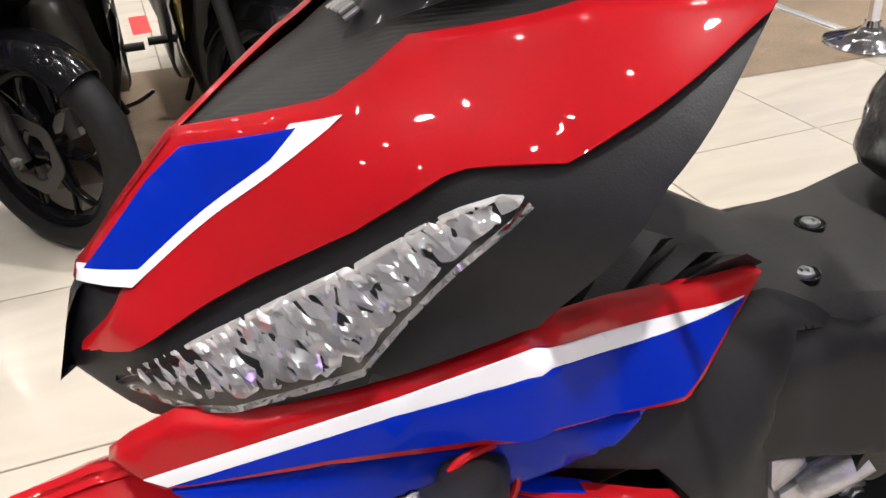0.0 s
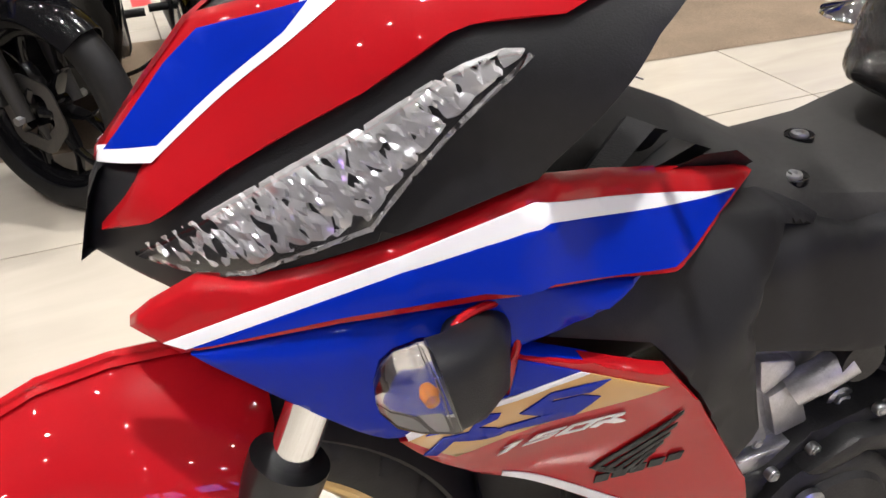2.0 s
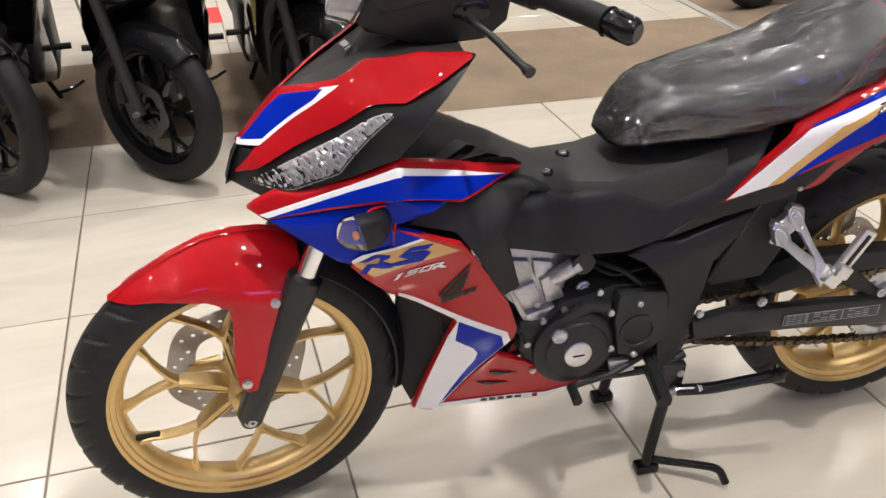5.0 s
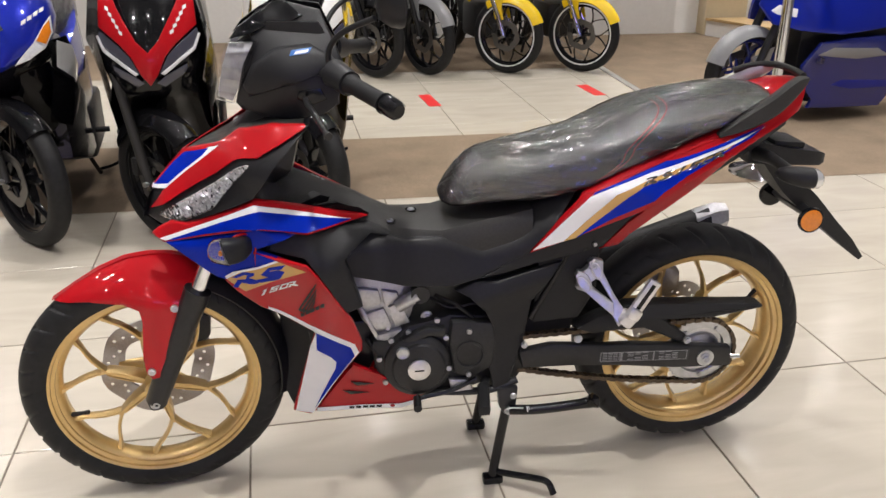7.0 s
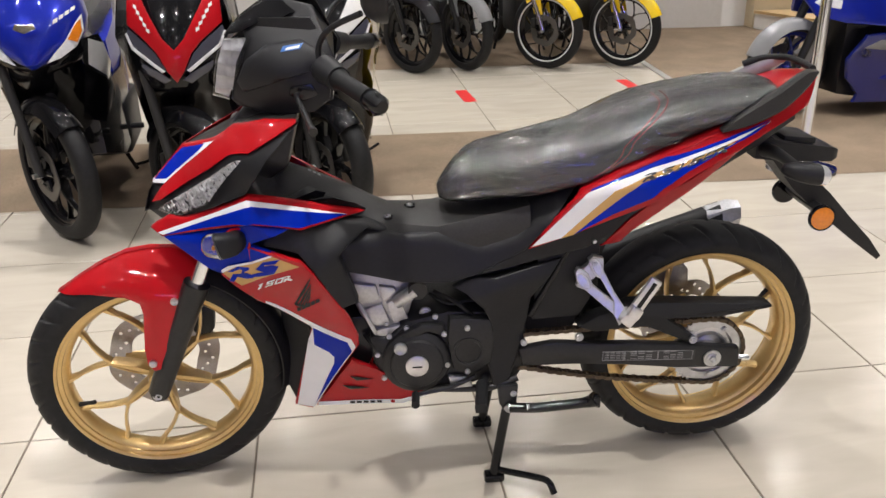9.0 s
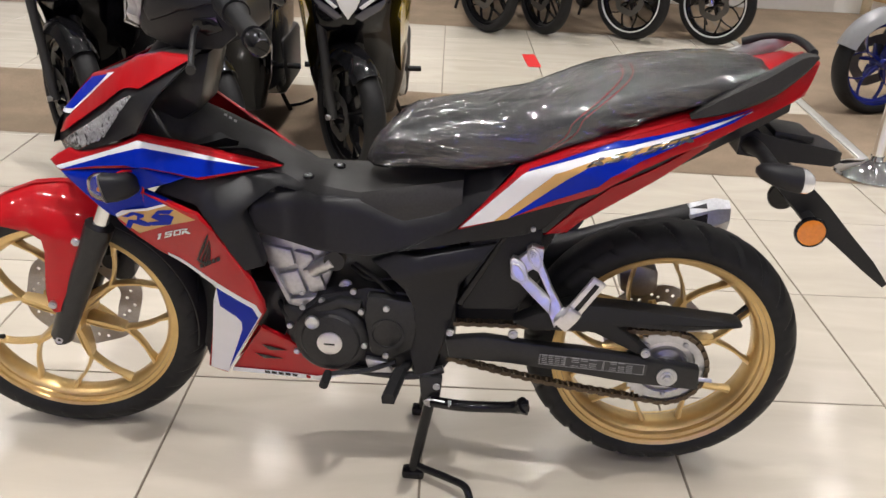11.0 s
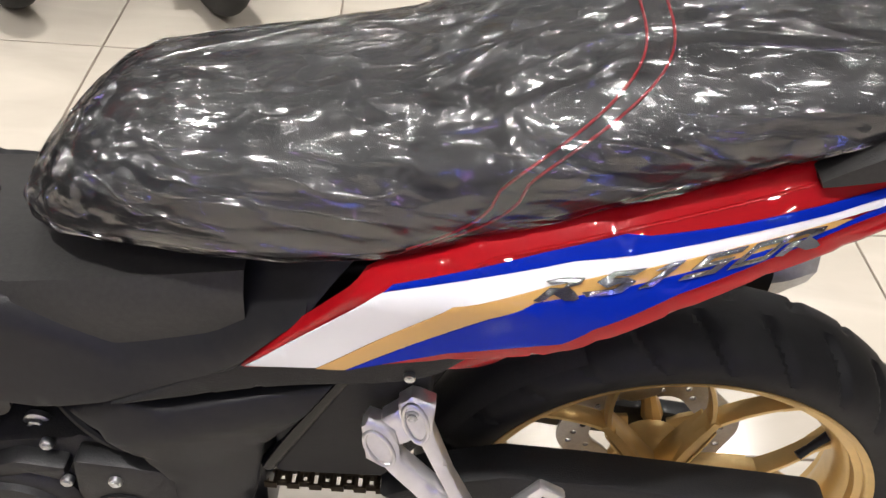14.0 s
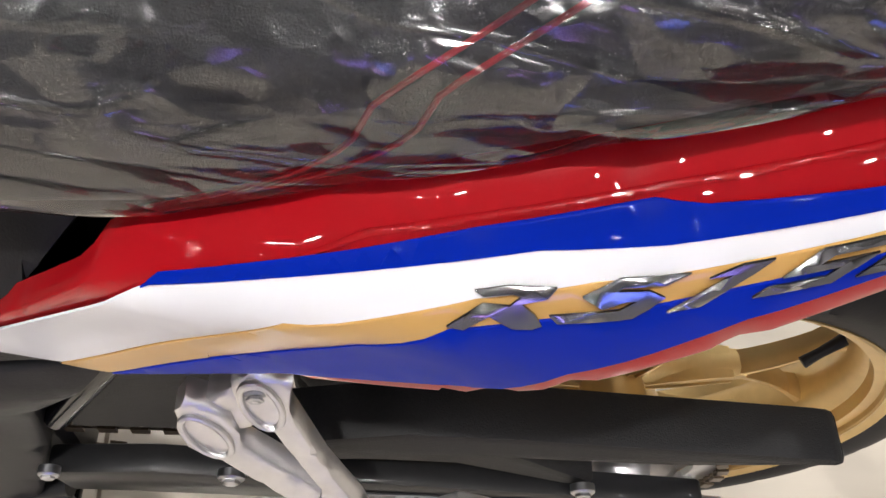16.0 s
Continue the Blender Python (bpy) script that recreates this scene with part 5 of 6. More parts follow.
part("inner_guard", prism(bmesh.new(), [(.84, .60), (.99, .635), (1.03, .585), (.985, .47), (.960, .37), (.84, .36)], -.05, .06, .01), TEXTURED, bike, "black inner mudguard")
part("tail_inner", prism(bmesh.new(), [(.93, .60), (1.03, .605), (1.12, .675), (1.22, .745), (1.33, .835), (1.30, .86), (1.1, .76), (.95, .66)], -.095, .095, .006), SATIN_BLACK, bike)
part("frame_block", prism(bmesh.new(), [(.85, .425), (.96, .43), (1.0, .50), (1.0, .62), (.86, .60)], -.098, .0, .008), TEXTURED, bike)
part("rear_shock", tube(bmesh.new(), [(.875, -.02, .36), (.95, -.02, .62)], .028, 16), SATIN_BLACK, bike)

# footpegs and gear lever
for s in (-1, 1):
    part("peg_rubber", loft(bmesh.new(), [[(x + .012 * a, s * y, z + .011 * b) for a, b in ((-1, -1), (1, -1), (1.15, .4), (.7, 1), (-.7, 1), (-1.15, .4))] for x, y, z in ((.732, .135, .290), (.728, .165, .288), (.722, .20, .285), (.718, .225, .283))]), RUBBER, bike, "black rubber rider footpeg")
    part("peg_arm", tube(bmesh.new(), [(.745, s * .10, .285), (.732, s * .14, .290)], .010, 10), SATIN_BLACK, bike)
bm = tube(bmesh.new(), curve([(.72, -.115, .30), (.66, -.120, .276), (.60, -.124, .268), (.58, -.128, .265)], 5), .0055, 8)
part("gear_lever", bm, SATIN_BLACK, bike, "black gear lever")
part("lever_rubber", tube(bmesh.new(), [(.580, -.125, .266), (.577, -.165, .262)], .0095, 14), RUBBER, bike, "rubber lever tip")

part("engine_rail", tube(bmesh.new(), curve([(.60, -.10, .268), (.68, -.105, .262), (.76, -.105, .262), (.82, -.10, .28)], 5), .009, 10), SATIN_BLACK, bike)
part("drain_cover", prism(bmesh.new(), [(.655, .30), (.70, .295), (.715, .268), (.665, .262)], -.112, -.095, .004), CAST_SILVER, bike, "bare aluminium case corner")

# stands
bm = tube(bmesh.new(), curve([(.805, -.10, .245), (.79, -.105, .17), (.775, -.11, .08), (.765, -.115, .022)], 5), .012, 12)
tube(bm, curve([(.805, .10, .245), (.79, .105, .17), (.775, .11, .08), (.765, .115, .014)], 5), .012, 12)
tube(bm, [(.80, -.10, .215), (.80, .10, .215)], .014, 12)
tube(bm, curve([(.765, -.11, .03), (.80, -.135, .036), (.85, -.165, .042), (.882, -.19, .045), (.895, -.205, .02)], 6), .0085, 12)
box(bm, (.765, -.115, .012), (.05, .03, .022), bevel=.006)
box(bm, (.765, .115, .012), (.05, .03, .022), bevel=.006)
part("centre_stand", bm, GLOSS_BLACK, bike, "black centre stand, down on the floor")
bm = prism(bmesh.new(), [(.77, .27), (.82, .27), (.815, .20), (.79, .195), (.775, .22)], -.12, -.10, .005)
part("stand_bracket", bm, SATIN_BLACK, bike)
bm = tube(bmesh.new(), curve([(.80, -.125, .213), (.86, -.145, .222), (.93, -.155, .232), (.975, -.165, .243), (.99, -.172, .254)], 5), [.012] * 14 + [.013, .014, .015, .016, .017, .018, .018], 12)
prism(bm, [(.965, .238), (.985, .262), (1.0, .262), (1.0, .232), (.985, .236)], -.180, -.160, .004)
part("side_stand", bm, GLOSS_BLACK, bike, "folded black side stand")
bm = bmesh.new()
helix = [(.80 + .035 + .055 * k / 90, -.142 + .008 * math.cos(k * .9), .222 + .008 * math.sin(k * .9)) for k in range(90)]
tube(bm, helix, .0017, 6)
tube(bm, curve([(.835, -.142, .225), (.80, -.14, .228), (.785, -.138, .222), (.79, -.138, .212)], 5), .002, 6)
tube(bm, curve([(.89, -.142, .222), (.92, -.15, .232), (.925, -.15, .226), (.91, -.148, .222)], 5), .002, 6)
part("stand_spring", bm, STEEL, bike, "steel return spring")
bolt(bike, (.798, -.13, .213), .010)
bolt(bike, (.808, -.122, .248), .007)

# swingarm, chain guard, chain and sprocket
arm = part("swingarm", prism(bmesh.new(), [(.82, .36), (.90, .372), (1.0, .362), (1.10, .358), (1.22, .345), (1.345, .331), (1.349, .278), (1.2, .285), (1.07, .302), (.95, .312), (.83, .315)], -.112, -.088, .005), SATIN_BLACK, bike, "black box-section swingarm")
mirrored(arm)
sticker = part("warning_label", box(bmesh.new(), (1.126, -.1132, .326), (.222, .0015, .026), (0, 2.6, 0)), STICKER, arm, "black label with rows of small grey print")
for i, (x0, w) in enumerate(((1.045, .052), (1.108, .055), (1.186, .050))):
    for j in range(5):
        n = 3 if i else 4
        for k in range(n):
            if (i + j + k) % 5 != 4 or i == 0:
                part("print_bar", box(bmesh.new(), (x0 - .018 + k * w / n, -.1145, .3375 - j * .0046 - (x0 + k * w / n - 1.126) * .045), (w / n * .8, .0006, .0011 if j else .0022), (0, 2.6, 0)), PRINT, sticker)
for x0, w in ((1.017, .050), (1.069, .078), (1.149, .082)):
    for dz, h in ((.0118, .0009), (-.0118, .0009)):
        part("label_line", box(bmesh.new(), (x0 + w / 2, -.1143, .326 + dz - (x0 + w / 2 - 1.126) * .045), (w, .0005, h), (0, 2.6, 0)), PRINT, sticker)
    for x in (x0, x0 + w):
        part("label_line", box(bmesh.new(), (x, -.1143, .326 - (x - 1.126) * .045), (.0009, .0005, .0236), (0, 2.6, 0)), PRINT, sticker)
guard = part("chain_guard", prism(bmesh.new(), [(.955, .405), (1.0, .43), (1.079, .458), (1.16, .456), (1.40, .440), (1.416, .434), (1.412, .427), (1.29, .410), (1.17, .412), (1.245, .352), (1.215, .350), (1.12, .395), (1.06, .396), (1.0, .388)], -.104, -.060, .006), TEXTURED, bike, "black plastic chain guard")
bolt(bike, (.958, -.118, .386), .009)
bolt(bike, (1.23, -.112, .359), .009)
bolt(bike, (1.28, -.118, REAR_Z), .013)
part("axle_washer", lathe(bmesh.new(), [(.0, 0), (.021, 0), (.021, -.004), (0, -.004)], (1.28, -.112, REAR_Z), 28), STEEL, bike)
part("chain_adjuster", tube(bmesh.new(), [(1.34, -.10, .30), (1.375, -.10, .298)], .005, 8), STEEL, bike)
bm = bmesh.new()
teeth = 44
ring_o, ring_i = [], []
sp = []
for y in (-.078, -.072):
    sp.append([bm.verts.new((REAR + r * math.cos(a), y, REAR_Z + r * math.sin(a))) for k in range(teeth * 2) for r, a in (((.090 if k % 2 else .083), math.tau * k / (teeth * 2)),)])
    sp.append([bm.verts.new((REAR + .062 * math.cos(a), y, REAR_Z + .062 * math.sin(a))) for k in range(teeth * 2) for a in (math.tau * k / (teeth * 2),)])
n2 = teeth * 2
for a, b in ((sp[0], sp[1]), (sp[2], sp[3]), (sp[0], sp[2]), (sp[1], sp[3])):
    for k in range(n2):
        bm.faces.new((a[k], a[(k + 1) % n2], b[(k + 1) % n2], b[k]))
sprocket = part("rear_sprocket", bm, STEEL, bike, "steel rear sprocket")
bm = lathe(bmesh.new(), [(.018, -.088), (.024, -.088), (.027, -.074), (.040, -.070), (.043, -.080), (.048, -.081), (.050, -.072), (.066, -.070), (.066, -.045), (.018, -.045)], (REAR, 0, REAR_Z), 48)
for k in range(5):
    a = math.tau * k / 5 + .4
    bolt(sprocket, (REAR + .067 * math.cos(a + .63), -.080, REAR_Z + .067 * math.sin(a + .63)), .006)
part("sprocket_carrier", bm, ALLOY, bike, "alloy sprocket carrier")
bm = bmesh.new()
pathpts = []
fx, fz, fr_ = .765, .345, .035
n_up = 44
for k in range(n_up):
    s = k / n_up
    pathpts.append((fx + (REAR - fx) * s, fz + fr_ + (REAR_Z + .086 - fz - fr_) * s))
for k in range(26):
    a = math.pi / 2 - math.pi * k / 26
    pathpts.append((REAR + .086 * math.cos(a), REAR_Z + .086 * math.sin(a)))
for k in range(n_up):
    s = k / n_up
    pathpts.append((REAR + (fx - REAR) * s, REAR_Z - .086 + (fz - fr_ - REAR_Z + .086) * s - .012 * math.sin(math.pi * s)))
for i in range(len(pathpts)):
    (xa, za), (xb, zb) = pathpts[i], pathpts[(i + 1) % len(pathpts)]
    ang = math.degrees(math.atan2(zb - za, xb - xa))
    length = math.hypot(xb - xa, zb - za)
    if length > .03:
        continue
    for y in ((-.081, -.069) if i % 2 else (-.084, -.066)):
        box(bm, ((xa + xb) / 2, y, (za + zb) / 2), (length * 1.12, .002, .0095), (0, -ang, 0))
    tube(bm, [(xa, -.082, za), (xa, -.068, za)], .0042, 6)
part("chain", bm, CHAIN_STEEL, bike, "bronze-tinted drive chain", 30)

# rear caliper and hugger
bm = prism(bmesh.new(), [(1.19, .415), (1.24, .40), (1.27, .42), (1.265, .47), (1.21, .485), (1.18, .46)], .045, .10, .008)
part("rear_caliper", bm, DISC_STEEL, bike, "rear brake caliper")
rows = []
for k in range(15):
    a = radians(158 - 40 * k / 14)
    rows.append([(REAR + math.cos(a) * (.300 - .02 * abs(s) ** 3), .045 * s + .012, REAR_Z + math.sin(a) * (.300 - .02 * abs(s) ** 3)) for s in np.linspace(-1, 1, 9)])
part("rear_hugger", loft(bmesh.new(), rows, closed=False), TEXTURED, bike, "black inner rear fender")

# muffler on the far side
bm = loft(bmesh.new(), [[(x - .02, .15 + .045 * math.cos(a), z + .052 * math.sin(a)) for a in np.linspace(0, math.tau, 21)[:-1]] for x, z in ((.98, .40), (1.05, .43), (1.2, .485), (1.385, .545))])
mf = part("muffler", bm, MATTE, bike, "black muffler with a silver tip")
bm = loft(bmesh.new(), [[(x - .03, .15 + r * math.cos(a), z + 1.1 * r * math.sin(a)) for a in np.linspace(0, math.tau, 9)[:-1]] for x, z, r in ((1.35, .535, .036), (1.36, .541, .044), (1.415, .559, .042), (1.445, .566, .032), (1.44, .565, .026), (1.425, .560, .022))])
part("muffler_tip", bm, CAST_SILVER, mf, "silver muffler tip", 25)
part("header_pipe", tube(bmesh.new(), curve([(.45, .02, .45), (.42, .06, .33), (.50, .10, .25), (.70, .13, .25), (.9, .14, .33), (.98, .15, .41)], 6), .018, 14), SATIN_BLACK, bike)

# passenger footpeg brackets
for s in (-1, 1):
    bm = bmesh.new()

    def cast(q):
        return -.121 - (.56 - q[:, 1]) * .37

    # two flat arms and the bridge between their eyes
    for outline, proud in (([(0.939, 0.553), (0.945, 0.563), (0.956, 0.560), (0.969, 0.550), (0.974, 0.536), (0.977, 0.526), (1.008, 0.501), (1.023, 0.490), (1.022, 0.463), (0.988, 0.492), (0.960, 0.517), (0.945, 0.523)], .004), ([(0.956, 0.560), (0.971, 0.571), (0.977, 0.554), (0.986, 0.543), (0.974, 0.536), (0.969, 0.550)], .001), ([(0.970, 0.579), (0.981, 0.587), (0.988, 0.586), (1.003, 0.581), (1.002, 0.557), (1.025, 0.510), (1.049, 0.473), (1.054, 0.461), (1.033, 0.440), (1.022, 0.463), (1.023, 0.490), (1.006, 0.519), (0.994, 0.540), (0.986, 0.543), (0.977, 0.554), (0.971, 0.571)], .005)):
        plate(outline, cast, proud, .013, .008, .002, bm)
    for (px, pz), (ax, az), out in (((0.9560, 0.5357), (0.0115, -0.0149), .0045), ((0.9867, 0.5640), (0.0075, -0.0172), .0055)):
        rim = [(px + ax * math.cos(a) - az * .52 * math.sin(a), pz + az * math.cos(a) + ax * .52 * math.sin(a)) for a in np.linspace(0, math.tau, 19)]
        tube(bm, [(x, -.121 - (.56 - z) * .37 - out, z) for x, z in rim], .0022, 8, False)
    if s > 0:
        bmesh.ops.scale(bm, vec=(1, -1, 1), verts=bm.verts)
        bmesh.ops.reverse_faces(bm, faces=bm.faces)
    box(bm, (1.052, s * .165, .458), (.034, .03, .034), (0, 40, 0), .006)
    br = part("peg_bracket", bm, ALLOY, bike, "silver cast passenger footpeg bracket")
    bm = bmesh.new()
    box(bm, (1.082, s * .170, .505), (.030, .012, .104), (0, 31, 0), .004)
    box(bm, (1.062, s * .178, .476), (.030, .020, .026), (0, 31, 0), .004)
    peg = part("passenger_peg", bm, ALLOY, br, "folded silver footpeg")
    # the bar is solid; a black inlay draws its slot's dark inside
    part("peg_slot", box(bmesh.new(), (1.086, s * .1762, .512), (.010, .002, .070), (0, 31, 0), .0009), GLOSS_BLACK, peg)
    if s < 0:
        bolt(br, (.983, -.121, .568), .007)
        bolt(br, (.950, -.121, .523), .007)

# plate holder, reflector and rear indicators
bm = loft(bmesh.new(), [[(x + hw * nx, w * sy, z + hw * nz) for sy, hw in ((-1, .011), (-.8, -.012), (.8, -.012), (1, .011))] for x, z, w, nx, nz in
                        ((1.36, .830, .05, .3, .9), (1.41, .775, .055, 1.0, 1.0), (1.47, .715, .050, 1.4, 1.6), (1.53, .662, .040, 1.4, 1.6), (1.60, .600, .028, 1.0, 1.2), (1.66, .547, .024, .8, .9), (1.712, .498, .010, .35, .4))])
holder = part("plate_holder", bm, TEXTURED, bike, "black plastic rear mudguard")
part("holder_block", loft(bmesh.new(), [[(x, -w, z - h), (x, -w, z + h), (x, w, z + h), (x, w, z - h)] for x, z, w, h in ((1.35, .80, .05, .026), (1.43, .788, .055, .021), (1.53, .775, .045, .016), (1.55, .772, .03, .010))]), MATTE, holder)
part("plate_bar", box(bmesh.new(), (1.45, 0, .812), (.075, .09, .014), (0, 6, 0), .004), MATTE, holder)
for s in (-1, 1):
    rf = part("reflector", lathe(bmesh.new(), [(0, s * .009), (.018, s * .0085), (.0262, s * .007), (.0262, s * .002), (0, s * .002)], (1.503, s * .090, .643), 32), AMBER, holder, "round amber reflector")
    part("reflector_rim", lathe(bmesh.new(), [(0, -s * .004), (.029, -s * .004), (.031, 0), (.030, s * .007), (.0266, s * .0075), (.0264, s * .001), (0, s * .001)], (1.503, s * .090, .643), 36), GLOSS_BLACK, rf, "black reflector rim")
part("reflector_bar", box(bmesh.new(), (1.512, 0, .650), (.022, .165, .026), (0, -40, 0), .004), MATTE, holder)
for s in (-1, 1):
    def egg(x, y, z, ry, rz):
        return [(x, s * (y + ry * math.cos(a)), z + rz * math.sin(a)) for a in np.linspace(0, math.tau, 19)[:-1]]

    ri = part("rear_indicator", loft(bmesh.new(), [egg(1.350, .176, .790, .006, .006), egg(1.358, .180, .790, .016, .014), egg(1.378, .188, .788, .022, .020), (egg(1.402, .194, .785, .024, .023)), egg(1.420, .197, .783, .023, .023)]), MATTE, holder, "black rear indicator")
    part("lens", loft(bmesh.new(), [egg(1.420, .197, .783, .0225, .0225), egg(1.432, .198, .781, .020, .021), egg(1.442, .198, .779, .012, .014), egg(1.446, .198, .778, .004, .005)]), REFLECTOR, ri, "clear lens")
    part("stalk", tube(bmesh.new(), curve([(1.37, s * .05, .795), (1.375, s * .11, .800), (1.382, s * .172, .792)], 4), [.017, .016, .015, .014, .013, .012, .012, .012, .012], 14), RUBBER, ri, "rubber stalk")

# handlebar cowl, lamps, grips, levers, mirrors
barf = bulge([(.20, -.03, .955), (.218, -.045, 1.068), (.269, -.045, 1.122), (.338, -.03, 1.142), (.404, -.06, 1.129), (.444, -.12, 1.037), (.426, -.13, .944), (.318, -.10, .924), (.238, -.06, .945), (.33, -.125, 1.02), (.27, -.09, 1.03)])
bar_cowl = panel("handlebar_cowl", [(.228, .950), (.250, 1.03), (.272, 1.070), (.262, 1.10), (.285, 1.128), (.338, 1.142), (.404, 1.129), (.444, 1.037), (.430, .96), (.40, .935), (.318, .924), (.24, .938)], barf, MATTE, label="matte black handlebar cowl")
poslight = part("position_lamp", plate([(.190, .955), (.221, .950), (.260, 1.028), (.281, 1.074), (.223, 1.066), (.205, 1.018)], lambda q: barf(q) + .008 * np.abs(np.sin(q[:, 1] * 120)) + .003 * np.abs(np.sin(q[:, 0] * 210)), 0, .01, .004, .002), LAMP_CHROME, bike, "chrome reflector of the position lamp", 25)
part("lens", plate([(.186, .951), (.223, .947), (.263, 1.028), (.285, 1.077), (.220, 1.069), (.201, 1.018)], barf, .005, .008, .011, .004), CLEAR, poslight, "clear position lamp lens", 50)
mirrored(poslight)
part("cowl_filler", loft(bmesh.new(), [[(x, -w, z0), (x, -w, z1), (x, w, z1), (x, w, z0)] for x, w, z0, z1 in ((.24, .04, .95, 1.07), (.30, .07, .935, 1.11), (.40, .09, .935, 1.11), (.435, .09, .95, 1.05))]), SATIN_BLACK, bike)
part("steering_neck", tube(bmesh.new(), [(.24, 0, .84), (.33, 0, .95)], .05, 20), SATIN_BLACK, bike)
panel("visor", [(.226, 1.076), (.243, 1.098), (.276, 1.121), (.313, 1.143), (.336, 1.145), (.37, 1.12), (.341, 1.106), (.302, 1.103), (.267, 1.086)], barf, GLOSS_BLACK, bar_cowl, "gloss black top visor", .008)
panel("cowl_fold", [(.268, 1.032), (.312, 1.064), (.38, 1.073), (.418, 1.052), (.440, 1.036), (.399, 1.016), (.331, .996), (.258, .967), (.246, .988)], barf, MATTE, bar_cowl, "raised fold of the cowl", .007, edge=.006)
# thin black panel, painted in for the shade inside the lever recess
panel("scoop", [(.356, .987), (.397, .992), (.409, .969), (.378, .957), (.351, .97)], barf, GLOSS_BLACK, bar_cowl, "black panel drawn as the shaded lever opening", .0035)
for i in range(3):
    part("print_bar", box(bmesh.new(), (.372 + i * .010, -.036 - i * .003, .7865 - i * .0045), (.006, .012, .0012), (0, 24, 12)), PRINT, bike, "small grey print")
decal("sticker", [(.341, 1.052), (.379, 1.057), (.386, 1.067), (.346, 1.062)], barf, STICKER_BLUE, bar_cowl, "small blue and white sticker", .0095)
decal("sticker_print", [(.350, 1.055), (.376, 1.0585), (.380, 1.0635), (.354, 1.060)], barf, DECAL_WHITE, bar_cowl, "pale print bar", .0105)
for s in (-1, 1):
    part("handlebar", tube(bmesh.new(), curve([(.38, s * .05, 1.01), (.41, s * .13, 1.02), (.45, s * .19, 1.012)], 5), .012, 14), SATIN_BLACK, bike)
    part("switch_box", tube(bmesh.new(), [(.425, s * .145, 1.022), (.452, s * .195, 1.012)], [.028, .024], 16), MATTE, bike, "black switch housing")
    part("grip", tube(bmesh.new(), [(.452, s * .193, 1.012), (.46, s * .21, 1.010), (.505, s * .292, .998), (.508, s * .298, .997)], [.021, .0165, .0165, .020], 20), RUBBER, bike, "black rubber grip")
    part("bar_end", tube(bmesh.new(), [(.508, s * .298, .997), (.513, s * .307, .996), (.526, s * .332, .992), (.53, s * .338, .991)], [.017, .019, .018, .012], 20), GLOSS_BLACK, bike, "gloss black bar end")
    part("lever", tube(bmesh.new(), curve([(.368, s * .15, .975), (.372, s * .18, .971), (.384, s * .225, .963), (.396, s * .27, .951), (.406, s * .305, .942)], 6), [.0052] * 22 + [.0065, .008, .008], 12), SATIN_BLACK, bike, "metal hand lever")
    part("mirror_stem", tube(bmesh.new(), curve([(.415, s * .145, 1.03), (.418, s * .15, 1.07), (.445, s * .18, 1.105), (.50, s * .225, 1.135)], 5), .0058, 10), MATTE, bike)
    bm = loft(bmesh.new(), [[(.535 + dx, s * .26 + (.075 - .02 * dz) * k * math.cos(a), 1.165 + .045 * k * math.sin(a) - .3 * .075 * k * math.cos(a) * -s * .4) for a in np.linspace(0, math.tau, 25)[:-1]] for dx, k, dz in ((-.035, .25, 0), (-.028, .65, 0), (-.01, .93, 0), (.008, 1.0, 0), (.012, .96, 0))])
    part("mirror", bm, MATTE, bike, "black rear-view mirror")

# ---- the other motorcycles of the showroom ----
SMOKE = material("smoked_lens", (0.05, 0.05, 0.07), 0.08, coat=1.0)
LAMP_WHITE = material("lamp_white", (0.72, 0.73, 0.76), 0.15, coat=1.0, grain=0.1, scale=90)


def arc_shell(R, w, a0, a1, drop, centre, turn, n=18, thick=.004):
    """A fender shell round an axle along y, turned about z."""
    c, rot = Vector(centre), Matrix.Rotation(turn, 3, "Z")
    rows = []
    for k in range(n + 1):
        a = radians(a0 + (a1 - a0) * k / n)
        up = [(R - drop * abs(s) ** 2.5, w * s) for s in np.linspace(-1, 1, 9)]
        pts = up + [(r - thick, y * .96) for r, y in reversed(up)]
        rows.append([rot @ Vector((r * math.cos(a), y, r * math.sin(a))) + c for r, y in pts])
    return loft(bmesh.new(), rows)


def nose_body(sections, n=14):
    """Body stacked up in z: half width, front y, back y; the front is rounded."""
    rings = []
    for z, w, y0, y1 in sections:
        ring = []
        for k in range(n + 1):
            a = math.pi * k / n
            ring.append((-w * math.cos(a), y0 + (y1 - y0) * (1 - math.sin(a) ** .8) * .6, z))
        ring += [(w * .8, y1, z), (-w * .8, y1, z)]
        rings.append(ring)
    return loft(bmesh.new(), rings)


def face(controls):
    """Depth y(x, z) of a bike's face."""
    return bulge(controls, 1e-3)


